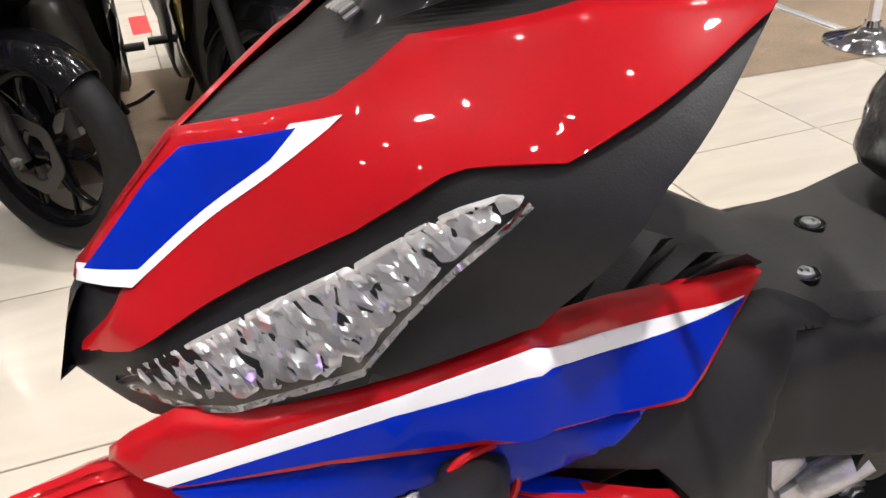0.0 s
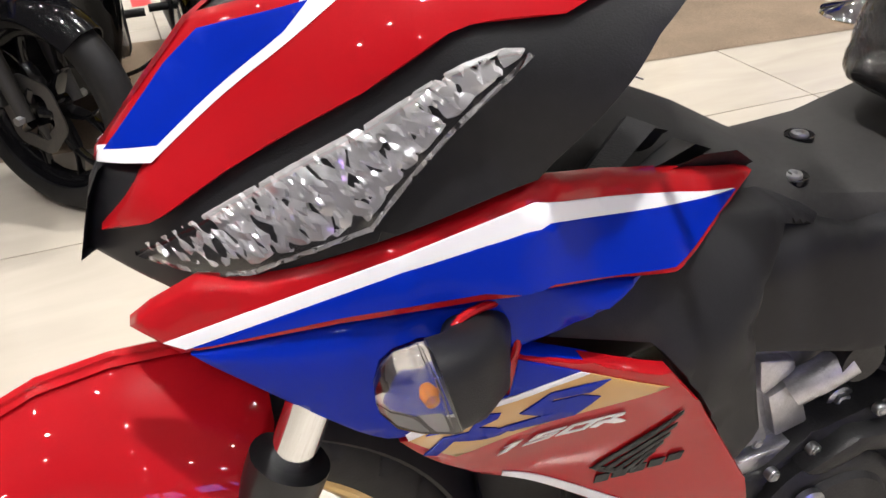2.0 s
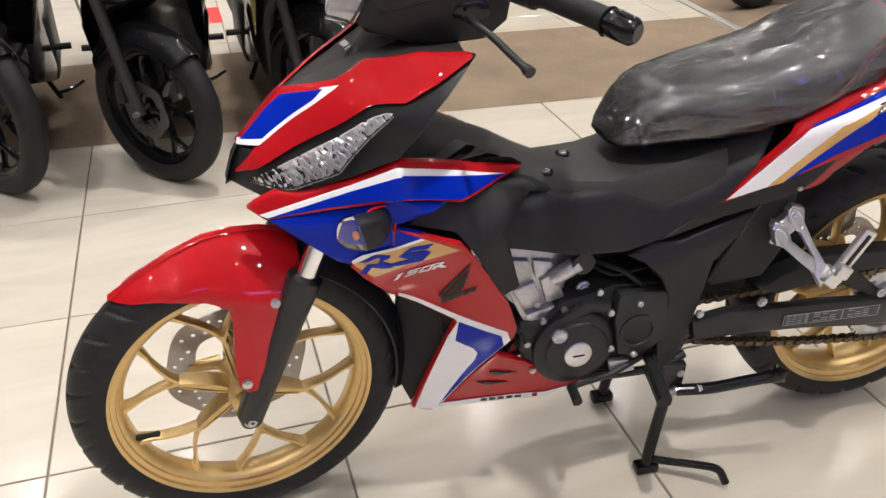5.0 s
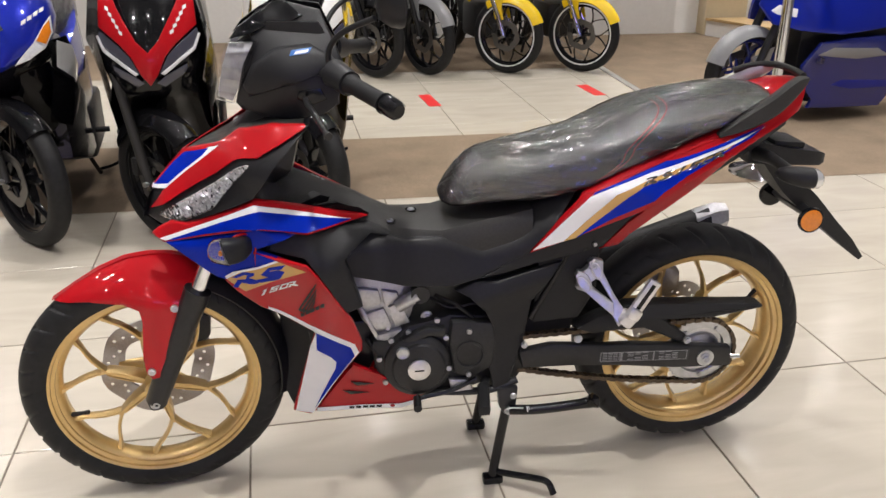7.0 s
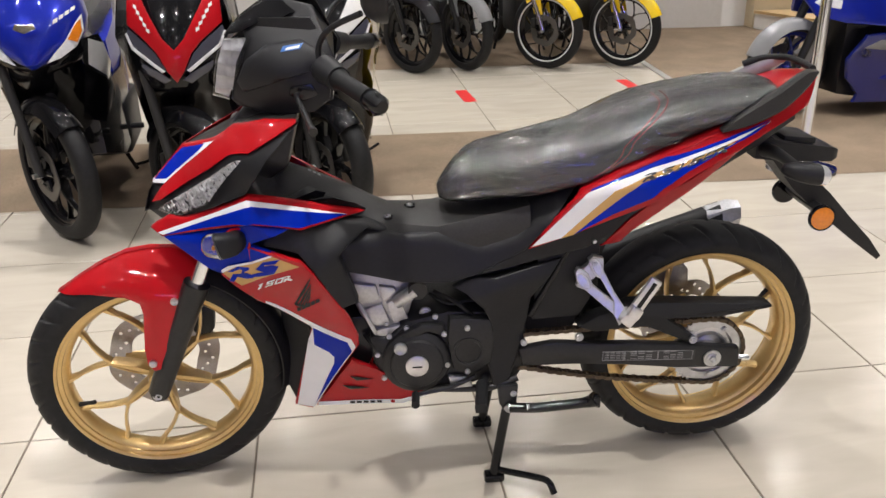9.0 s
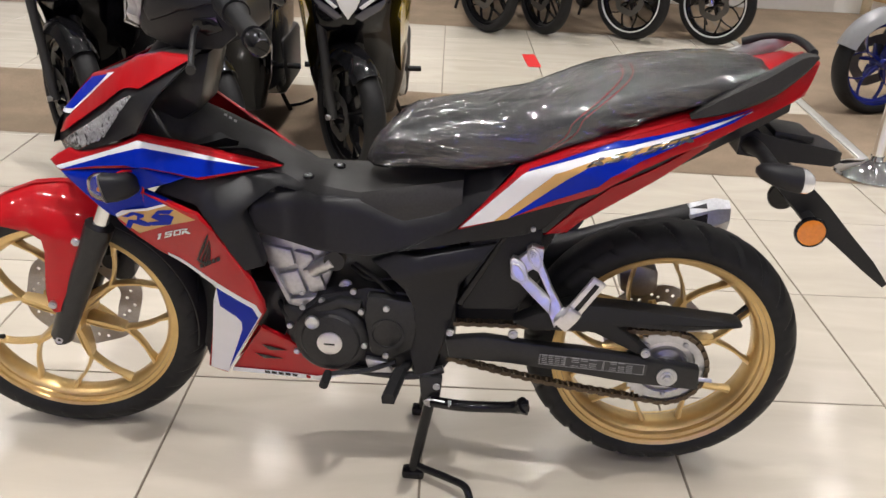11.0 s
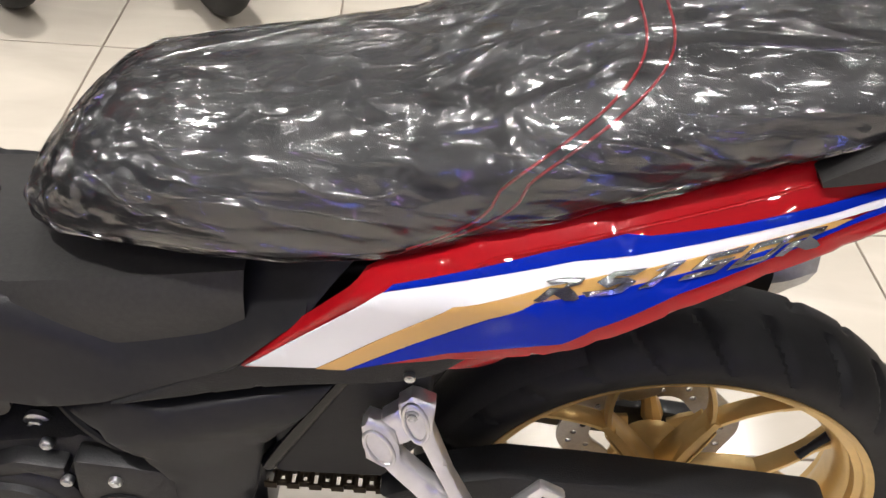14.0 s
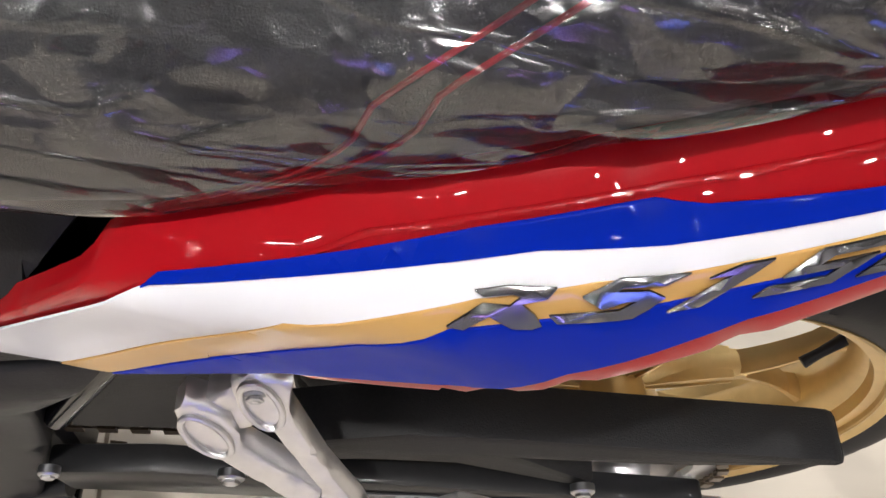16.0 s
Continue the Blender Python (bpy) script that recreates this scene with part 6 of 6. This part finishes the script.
def front_end(t, z, R, rim, rim_mat, turn, fork_mat, fender_mat, disc=0.10, stripe=None, fender=(150, 46), lean=.16, fork_y=.075, ahead=0.0):
    """Wheel, fork legs and fender, turned to the left lock; the bike faces -y."""
    s = radians(90) + turn
    hub = Vector((0, -ahead, z))
    wheel(t, "front_wheel", hub, R, .085, rim_mat, rim=rim, rim_w=.03, steer=s, disc_side=1, disc_r=disc, spokes=6, fine=False, valve=False, stripe=stripe, hub_w=.04)
    rot = Matrix.Rotation(s, 3, "Z")
    for side in (-1, 1):
        pts = [rot @ Vector(p) + hub for p in ((0, side * fork_y, -.01), (.03, side * fork_y, .08), (lean, side * fork_y, .42))]
        part("fork_leg", tube(bmesh.new(), pts, [.018, .02, .018], 14), fork_mat, t, "grey fork leg")
        b = bmesh.new()
        tube(b, [rot @ Vector((0, side * (fork_y - .01), 0)) + hub, rot @ Vector((0, side * (fork_y + .03), 0)) + hub], .011, 6)
        part("axle_nut", b, STEEL, t)
    part("front_fender", arc_shell(R + .018, .062, 180 - fender[1], 180 - fender[0], .06, hub, s), fender_mat, t, "")
    if disc:
        b = box(bmesh.new(), (0, 0, 0), (.035, .04, .075), bevel=.008)
        for v in b.verts:
            v.co = rot @ (v.co + Vector((.09, .055, .05))) + hub
        part("brake_caliper", b, CAST_BLACK, t)


def rear_end(t, R=.27, wheelbase=1.28, seat_mat=VINYL, body_mat=GLOSS_BLACK):
    """Step-through or tunnel, rear body, seat, engine, rear wheel and stand."""
    wheel(t, "rear_wheel", (0, wheelbase, R), R, .09, GLOSS_BLACK, rim=.19, rim_w=.032, steer=radians(90), fine=False, valve=False, disc_r=0, spokes=6, hub_w=.05)
    part("tunnel", loft(bmesh.new(), [[(-w, y, z0), (-w * .9, y, z1), (w * .9, y, z1), (w, y, z0)] for y, w, z0, z1 in ((.25, .15, .28, .60), (.45, .20, .22, .56), (.75, .21, .24, .56), (.90, .20, .28, .62))]), GLOSS_BLACK, t)
    part("rear_body", loft(bmesh.new(), [[(-w, y, z0), (-w * .85, y, z1), (w * .85, y, z1), (w, y, z0)] for y, w, z0, z1 in ((.62, .19, .34, .70), (.85, .20, .36, .76), (1.2, .15, .55, .80), (1.55, .09, .68, .86))]), body_mat, t)
    part("seat", loft(bmesh.new(), [[(-w, y, z), (-w * .8, y, z + .07), (w * .8, y, z + .07), (w, y, z)] for y, w, z in ((.58, .08, .70), (.75, .13, .745), (1.1, .14, .775), (1.5, .09, .84))]), seat_mat, t, "black seat")
    part("engine", box(bmesh.new(), (0, .80, .30), (.42, .44, .26), bevel=.03), CAST_BLACK, t, "dark engine block")
    part("exhaust", tube(bmesh.new(), [(-.17, .80, .26), (-.18, 1.35, .34)], [.03, .05], 16), SATIN_BLACK, t)
    for s in (-1, 1):
        part("peg", tube(bmesh.new(), [(s * .13, .62, .30), (s * .27, .62, .30)], .013, 10), RUBBER, t)
        part("stand_leg", tube(bmesh.new(), curve([(s * .10, .80, .24), (s * .14, .84, .10), (s * .17, .88, .012)], 4), .011, 8), GLOSS_BLACK, t)
    part("stand_tang", tube(bmesh.new(), curve([(.16, .88, .03), (.22, .93, .03), (.27, .97, .045)], 4), .008, 8), GLOSS_BLACK, t)


def bars(t, z=1.02, y=.20, w=.33):
    part("handlebar", tube(bmesh.new(), curve([(-w, y + .08, z - .01), (-.15, y, z + .02), (0, y - .01, z + .02), (.15, y, z + .02), (w, y + .08, z - .01)], 5), .012, 10), SATIN_BLACK, t)
    for s in (-1, 1):
        part("grip", tube(bmesh.new(), [(s * (w - .13), y + .045, z), (s * w, y + .08, z - .01)], .017, 12), RUBBER, t)
        part("mirror_stem", tube(bmesh.new(), [(s * .17, y, z + .02), (s * .27, y + .02, z + .22)], .006, 8), MATTE, t)
        part("mirror", loft(bmesh.new(), [[(s * .29 + .065 * k * math.cos(a), y + dy, z + .26 + .04 * k * math.sin(a)) for a in np.linspace(0, math.tau, 17)[:-1]] for dy, k in ((-.03, .3), (-.015, .8), (0, 1), (.008, .95))]), MATTE, t)


def scooter(m, label, v_mat, side_mat, turn, seat_mat=VINYL):
    """Sharp-nosed scooter: a V of body colour between slanted lamps over a black apron."""
    t = thing("scooter", label, "scooter", "parked scooters", m)
    front_end(t, .268, .268, .190, GLOSS_BLACK, turn, GREY_PLASTIC, GLOSS_BLACK, disc=.095, lean=.13, ahead=.032)
    part("apron", nose_body([(.19, .16, .24, .38), (.34, .20, .20, .38), (.48, .215, .13, .36), (.58, .195, -.0, .34), (.63, .175, -.07, .30), (.70, .195, -.085, .30), (.78, .205, -.075, .30), (.88, .19, -.03, .30), (.98, .165, .05, .28), (1.06, .11, .12, .26)]), GLOSS_BLACK, t, "gloss black front apron")
    ff = face([(0, -.105, .63), (0, -.11, .70), (.18, -.02, .70), (-.18, -.02, .70), (0, -.095, .80), (.18, -.0, .80), (-.18, -.0, .80), (0, -.045, .92), (.18, .04, .92), (-.18, .04, .92), (0, .04, 1.02), (.13, .09, 1.02), (-.13, .09, 1.02), (.15, -.02, .62), (-.15, -.02, .62)])
    part("nose_panel", plate([(0, .655), (.030, .695), (.062, .76), (.10, .80), (.178, .86), (.172, .96), (.135, 1.00), (.105, .93), (.04, .815), (0, .775), (-.04, .815), (-.105, .93), (-.135, 1.00), (-.172, .96), (-.178, .86), (-.10, .80), (-.062, .76), (-.030, .695)], ff, .006, .012, .02, .004), v_mat, t, "glossy V-shaped nose panel")
    for s in (-1, 1):
        lamp_ = part("headlamp", plate([(s * x, z) for x, z in ((.035, .700), (.068, .760), (.105, .795), (.178, .850), (.185, .825), (.155, .775), (.115, .745), (.06, .695))], ff, .002, .01, .02, .003), SMOKE, t, "slanted headlamp")
        part("light_strip", plate([(s * x, z) for x, z in ((.040, .700), (.115, .752), (.160, .782), (.182, .830), (.190, .826), (.168, .772), (.118, .738), (.052, .692))], ff, .006, .006, .02, .002), LAMP_WHITE, lamp_, "white light strip")
        part("turn_lamp", plate([(s * x, z) for x, z in ((.022, .665), (.055, .690), (.140, .728), (.128, .690), (.05, .648))], ff, .003, .01, .02, .003), SMOKE, t, "smoked turn lamp")
        part("side_fairing", loft(bmesh.new(), [[(s * .19, y, z0), (s * .225, y, (z0 + z1) / 2), (s * .20, y, z1)] for y, z0, z1 in ((.0, .68, .96), (.10, .52, .99), (.20, .40, .99), (.30, .36, .94))], closed=False), side_mat, t, "glossy side panel")
        for k in range(5):
            part("mark_bar", plate([(s * (.085 + k * .012), .835 + k * .02), (s * (.098 + k * .012), .842 + k * .02), (s * (.098 + k * .012), .855 + k * .02), (s * (.085 + k * .012), .848 + k * .02)], ff, .0075, .001, .02, .0005), WHITE_PAINT, t)
    part("windscreen", loft(bmesh.new(), [[(x * w, y + abs(x) * .04, z) for x in np.linspace(-1, 1, 7)] for z, w, y in ((.96, .11, .02), (1.05, .12, .08), (1.12, .09, .13))], closed=False), SMOKE, t, "dark windscreen")
    rear_end(t, seat_mat=seat_mat, body_mat=side_mat)
    bars(t)
    return t


def underbone(m, label, body_mat, turn):
    """Rounded-nose underbone with clear and amber corner lamps."""
    t = thing("motorcycle", label, "motorcycle", "parked underbones", m)
    front_end(t, .29, .29, .216, GLOSS_BLACK, turn, GREY_PLASTIC, GLOSS_BLACK, disc=.11, lean=.16)
    part("wheel_shroud", nose_body([(.26, .10, .30, .40), (.36, .15, .25, .40), (.46, .17, .21, .40), (.58, .165, .12, .36), (.64, .15, .02, .32), (.72, .14, -.03, .28)]), GLOSS_BLACK, t, "gloss black wheel shroud")
    part("nose", nose_body([(.715, .03, -.085, .24), (.735, .075, -.105, .25), (.77, .140, -.10, .26), (.82, .180, -.085, .28), (.88, .19, -.05, .28), (.93, .18, -.01, .28), (.99, .14, .05, .28), (1.03, .09, .10, .26)]), body_mat, t, "glossy blue nose cowl")
    part("beak", nose_body([(.655, .04, .02, .24), (.69, .10, -.03, .25), (.72, .155, -.055, .26), (.755, .185, -.05, .28), (.80, .19, -.02, .28)]), GLOSS_BLACK, t, "gloss black beak under the nose")
    ff = face([(0, -.108, .74), (0, -.108, .78), (0, -.092, .85), (0, -.055, .92), (0, .02, 1.0), (.15, -.02, .79), (-.15, -.02, .79), (.175, 0, .88), (-.175, 0, .88), (.13, .05, .98), (-.13, .05, .98), (.09, -.06, .75), (-.09, -.06, .75)])
    for s in (-1, 1):
        l = part("headlamp", plate([(s * x, z) for x, z in ((.055, .735), (.085, .77), (.125, .81), (.165, .87), (.19, .90), (.192, .84), (.16, .785), (.105, .75))], ff, .012, .012, .02, .004), LAMP_WHITE, t, "clear corner headlamp")
        part("turn_lamp", plate([(s * x, z) for x, z in ((.135, .815), (.165, .865), (.186, .885), (.187, .84), (.165, .80))], ff, .017, .006, .02, .003), AMBER, l, "amber turn lamp")
        part("side_flash", loft(bmesh.new(), [[(s * .175, .06, .70), (s * .19, .06, .80)], [(s * .215, .18, .63), (s * .225, .18, .76)], [(s * .205, .29, .58), (s * .22, .31, .66)]], closed=False), WHITE_PAINT, t, "white side flash")
        part("leg_shield", loft(bmesh.new(), [[(s * .10, .16, .46), (s * .155, .06, .66), (s * .165, .04, .80)], [(s * .17, .24, .42), (s * .205, .20, .60), (s * .21, .18, .80)], [(s * .185, .33, .46), (s * .215, .32, .56), (s * .205, .30, .74)]], closed=False), GLOSS_BLACK, t, "gloss black leg shield")
        for k in range(4):
            part("mark_bar", plate([(s * (.095 + k * .02), .875 + k * .012), (s * (.11 + k * .02), .882 + k * .012), (s * (.112 + k * .02), .896 + k * .012), (s * (.097 + k * .02), .889 + k * .012)], ff, .014, .001, .02, .0005), WHITE_PAINT, t)
    part("emblem", plate([(-.04, .865), (0, .850), (.04, .865), (.03, .885), (0, .878), (-.03, .885)], ff, .014, .004, .02, .002), CHROME, t, "chrome emblem plate")
    rear_end(t, R=.285, body_mat=body_mat)
    part("wrap_film", loft(bmesh.new(), [[(-w, y, z - .02), (-w * .85, y, z + .08), (w * .85, y, z + .08), (w, y, z - .02)] for y, w, z in ((.56, .09, .70), (.75, .14, .745), (1.1, .15, .775), (1.5, .10, .84))]), FILM, t, "clear plastic over the seat")
    bars(t)
    return t


def roadster(m, label, mat, stripe, turn, cover=None):
    """Slim motorcycle of the far row: big wheel, fork, coloured fender, tank and lamp."""
    t = thing("motorcycle", label, "motorcycle", "far row of motorcycles", m)
    front_end(t, .288, .288, .222, GLOSS_BLACK, turn, CHROME if stripe else SATIN_BLACK, mat, disc=.115, stripe=stripe, fender=(128, 22), lean=.17)
    rot = Matrix.Rotation(radians(90) + turn, 3, "Z")
    for s in (-1, 1):
        b = bmesh.new()
        loft(b, [[rot @ Vector(p) + Vector((0, 0, .288)) for p in ((x - .035, s * .066, z), (x + .035, s * .066, z), (x + .035, s * .058, z), (x - .035, s * .058, z))] for x, z in ((.05, .12), (.07, .20), (.06, .29))])
        part("fender_stay", b, mat, t)
    part("engine", box(bmesh.new(), (0, .55, .34), (.26, .34, .28), bevel=.04), CAST_BLACK, t, "dark engine block")
    part("down_tube", tube(bmesh.new(), [(0, .20, .80), (0, .38, .42)], .03, 12), SATIN_BLACK, t)
    part("tank", loft(bmesh.new(), [[(-w, y, z0), (-w * .8, y, z1), (w * .8, y, z1), (w, y, z0)] for y, w, z0, z1 in ((.22, .09, .72, .86), (.38, .15, .68, .93), (.60, .14, .68, .90), (.72, .10, .70, .82))]), mat, t, "fuel tank")
    part("seat", loft(bmesh.new(), [[(-w, y, z - .06), (-w * .9, y, z), (w * .9, y, z), (w, y, z - .06)] for y, w, z in ((.70, .10, .80), (1.0, .14, .79), (1.45, .11, .84))]), VINYL, t, "black seat")
    part("headlamp", lathe(bmesh.new(), [(0, -.06), (.07, -.045), (.09, 0), (.085, .06), (.04, .10), (0, .11)], (0, .02, .86), 24), mat, t, "headlamp shell")
    for s in (-1, 1):
        part("side_panel", loft(bmesh.new(), [[(s * .17, .16, .60), (s * .18, .16, .80)], [(s * .20, .34, .50), (s * .21, .34, .82)], [(s * .17, .55, .55), (s * .18, .55, .72)]], closed=False), mat, t)
    wheel(t, "rear_wheel", (0, 1.28, .288), .288, .09, GLOSS_BLACK, rim=.22, rim_w=.032, steer=radians(90), fine=False, valve=False, disc_r=0, spokes=6, hub_w=.05)
    part("swingarm", tube(bmesh.new(), [(.07, .75, .36), (.08, 1.28, .29)], .02, 10), SATIN_BLACK, t)
    part("side_stand", tube(bmesh.new(), [(.10, .62, .28), (.24, .66, .012)], .010, 8), SATIN_BLACK, t)
    part("centre_stand", tube(bmesh.new(), [(-.10, .80, .28), (-.15, .84, .012)], .012, 8), SATIN_BLACK, t)
    bars(t, 1.0, .16)
    return t


underbone(pose(-.765, 1.635, 0, 0, 0, 7), "blue underbone motorcycle with black wheels beside the scooter", BLUE_PAINT, radians(36))
scooter(pose(-.226, 1.625, 0, 0, 0, 3), "red and black scooter with its wheel turned", RED, GLOSS_BLACK, radians(44))
scooter(pose(.335, 1.700, 0, 0, 0, 4), "white and yellow scooter with a black apron", WHITE_PAINT, YELLOW_PAINT, radians(30))
roadster(pose(.84, 4.72, 0, 0, 0, 8), "black motorcycle in the far row", GLOSS_BLACK, None, radians(35))
roadster(pose(1.25, 4.76, 0, 0, 0, 8), "black and grey motorcycle in the far row", GREY_PAINT, None, radians(25))
roadster(pose(1.87, 4.74, 0, 0, 0, 10), "yellow motorcycle with a white-striped black wheel", YELLOW_PAINT, WHITE_PAINT, radians(42))
roadster(pose(2.46, 4.72, 0, 0, 0, 10), "yellow motorcycle with a drum-braked front wheel", YELLOW_PAINT, WHITE_PAINT, radians(42))

# red price card standing on the white scooter's far neighbour
card = tagged(part("price_card", box(bmesh.new(), (0, 0, 0), (.16, .004, .14), bevel=.001), TAPE), "red card with white print on a motorcycle", "card")
card.matrix_basis = pose(.36, 2.12, 1.03, -12, 8, 0)
for i, w in enumerate((.050, .075)):
    part("print_bar", box(bmesh.new(), (-.012 + i * .006, -.003, .022 - i * .040), (w, .0012, .016)), WHITE_PAINT, card, "white print bar")

# blue faired sport motorcycle standing side-on
sport = thing("sport_motorcycle", "dark blue faired sport motorcycle with a grey front fender", "motorcycle", m=pose(2.98, 3.12, 0, 0, 0, 8))
wheel(sport, "front_wheel", (0, 0, .28), .28, .11, BLUE_RIM, rim=.216, rim_w=.04, fine=False, valve=False, disc_side=1, disc_r=.14, hub_w=.05, steer=radians(8))
part("front_fender", arc_shell(.302, .072, 160, 62, .06, (0, 0, .28), radians(8)), GREY_PAINT, sport, "grey front fender")
for s in (-1, 1):
    part("fork_leg", tube(bmesh.new(), [(0, s * .09, .28), (.17, s * .09, .72)], [.024, .026], 16), SATIN_BLACK, sport)
    part("fender_stay", loft(bmesh.new(), [[(-.02, s * .082, .40), (.14, s * .082, .46), (.10, s * .078, .32)], [(-.02, s * .076, .40), (.14, s * .076, .46), (.10, s * .072, .32)]]), GREY_PAINT, sport)
sf = bulge([(.04, -.05, .72), (.12, -.16, .62), (.30, -.24, .55), (.60, -.25, .60), (.85, -.20, .70), (.30, -.20, .12), (.80, -.20, .08), (.2, -.14, .85), (.5, -.18, .85), (.25, -.2, .36)], 1e-3)
fairing = part("upper_fairing", plate([(.02, .70), (.07, .60), (.20, .57), (.45, .545), (.80, .57), (.95, .68), (.80, .84), (.45, .86), (.20, .92), (.06, .80)], sf, .01, .02, .03, .006), BLUE_PAINT, sport, "glossy blue upper fairing")
mirrored(fairing)
low = part("lower_fairing", plate([(.26, .36), (.34, .50), (.55, .52), (.90, .52), (1.0, .30), (.88, .08), (.34, .10), (.36, .15), (.28, .24)], sf, 0, .02, .03, .006), BLUE_RIM, sport, "dark blue lower fairing")
mirrored(low)
part("grey_flash", plate([(.33, .425), (.42, .47), (.75, .45), (.86, .40), (.60, .395)], sf, .004, .004, .03, .002), GREY_PAINT, low, "grey flash")
part("blue_flash", plate([(.46, .24), (.52, .27), (.95, .24), (.90, .20), (.60, .21)], sf, .004, .004, .03, .002), BLUE_PAINT, low)
part("headlamp", plate([(.06, .675), (.085, .655), (.17, .645), (.18, .69), (.10, .71)], sf, .014, .01, .02, .004), LAMP_WHITE, sport, "clear headlamp")
part("turn_lamp", lathe(bmesh.new(), [(0, -.03), (.02, -.025), (.026, 0), (.015, .03), (0, .04)], (.33, -.25, .40), 20), CLEAR, sport, "clear turn lamp")
part("tank", loft(bmesh.new(), [[(x, -w, z0), (x, -w * .7, z1), (x, w * .7, z1), (x, w, z0)] for x, w, z0, z1 in ((.35, .10, .70, .95), (.55, .15, .72, 1.0), (.80, .12, .72, .90))]), BLUE_PAINT, sport)
part("seat", loft(bmesh.new(), [[(x, -w, z - .08), (x, -w * .8, z), (x, w * .8, z), (x, w, z - .08)] for x, w, z in ((.78, .11, .82), (1.1, .13, .84), (1.5, .08, .98))]), VINYL, sport)
part("belly", loft(bmesh.new(), [[(x, -w, z0), (x, -w, z1), (x, w, z1), (x, w, z0)] for x, w, z0, z1 in ((.28, .12, .14, .55), (.55, .17, .10, .65), (.95, .15, .14, .62))]), SATIN_BLACK, sport)
part("clip_on", tube(bmesh.new(), [(.22, -.08, .95), (.30, -.33, .93)], .014, 12), SATIN_BLACK, sport)
part("lever", tube(bmesh.new(), curve([(.20, -.12, .95), (.17, -.22, .93), (.22, -.32, .88)], 5), .006, 8), ALLOY, sport)
wheel(sport, "rear_wheel", (1.37, 0, .295), .295, .14, BLUE_RIM, rim=.216, rim_w=.055, fine=False, valve=False, disc_r=0, hub_w=.05)
part("swingarm", tube(bmesh.new(), [(.90, -.10, .36), (1.37, -.11, .295)], .025, 10), SATIN_BLACK, sport)

# ---- floor tiles, piece by piece ----
TURN = radians(2.83)
TILE_W, JOINT = 0.6, 0.005
half = (TILE_W - JOINT) / 2


def tile_mesh():
    bm = bmesh.new()
    b = 0.0015
    lo = [bm.verts.new((sx * half, sy * half, -0.006)) for sx, sy in ((-1, -1), (1, -1), (1, 1), (-1, 1))]
    mid = [bm.verts.new((sx * half, sy * half, -b)) for sx, sy in ((-1, -1), (1, -1), (1, 1), (-1, 1))]
    top = [bm.verts.new((sx * (half - b), sy * (half - b), 0)) for sx, sy in ((-1, -1), (1, -1), (1, 1), (-1, 1))]
    for a, c in ((lo, mid), (mid, top)):
        for i in range(4):
            bm.faces.new((a[i], a[(i + 1) % 4], c[(i + 1) % 4], c[i]))
    bm.faces.new(top)
    me = bpy.data.meshes.new("tile")
    bm.to_mesh(me)
    bm.free()
    me.materials.append(TILE)
    return me


shared = tile_mesh()
outer = bmesh.new()
for iu in range(-11, 14):
    for iv in range(-10, 8):
        u, v = (iu + 0.5) * TILE_W, (iv + 0.5) * TILE_W
        x = 0.164 + u * math.cos(TURN) - v * math.sin(TURN)
        y = 0.203 + u * math.sin(TURN) + v * math.cos(TURN)
        if not (X0 + 0.45 < x < X1 - 0.45 and Y0 + 0.45 < y < Y1 - 0.45):
            continue
        if -6 <= iu <= 6 and -4 <= iv <= 8:
            ob = new("tile", shared)
            ob.parent = floor
            ob.matrix_basis = Matrix.Translation((x, y, 0)) @ Matrix.Rotation(TURN, 4, "Z")
        else:
            m = Matrix.Translation((x, y, 0)) @ Matrix.Rotation(TURN, 4, "Z")
            outer.faces.new([outer.verts.new(m @ Vector((sx * half, sy * half, 0))) for sx, sy in ((-1, -1), (1, -1), (1, 1), (-1, 1))])
rest = part("outer_tiles", outer, TILE, floor)
rest["kind"] = "stuff"
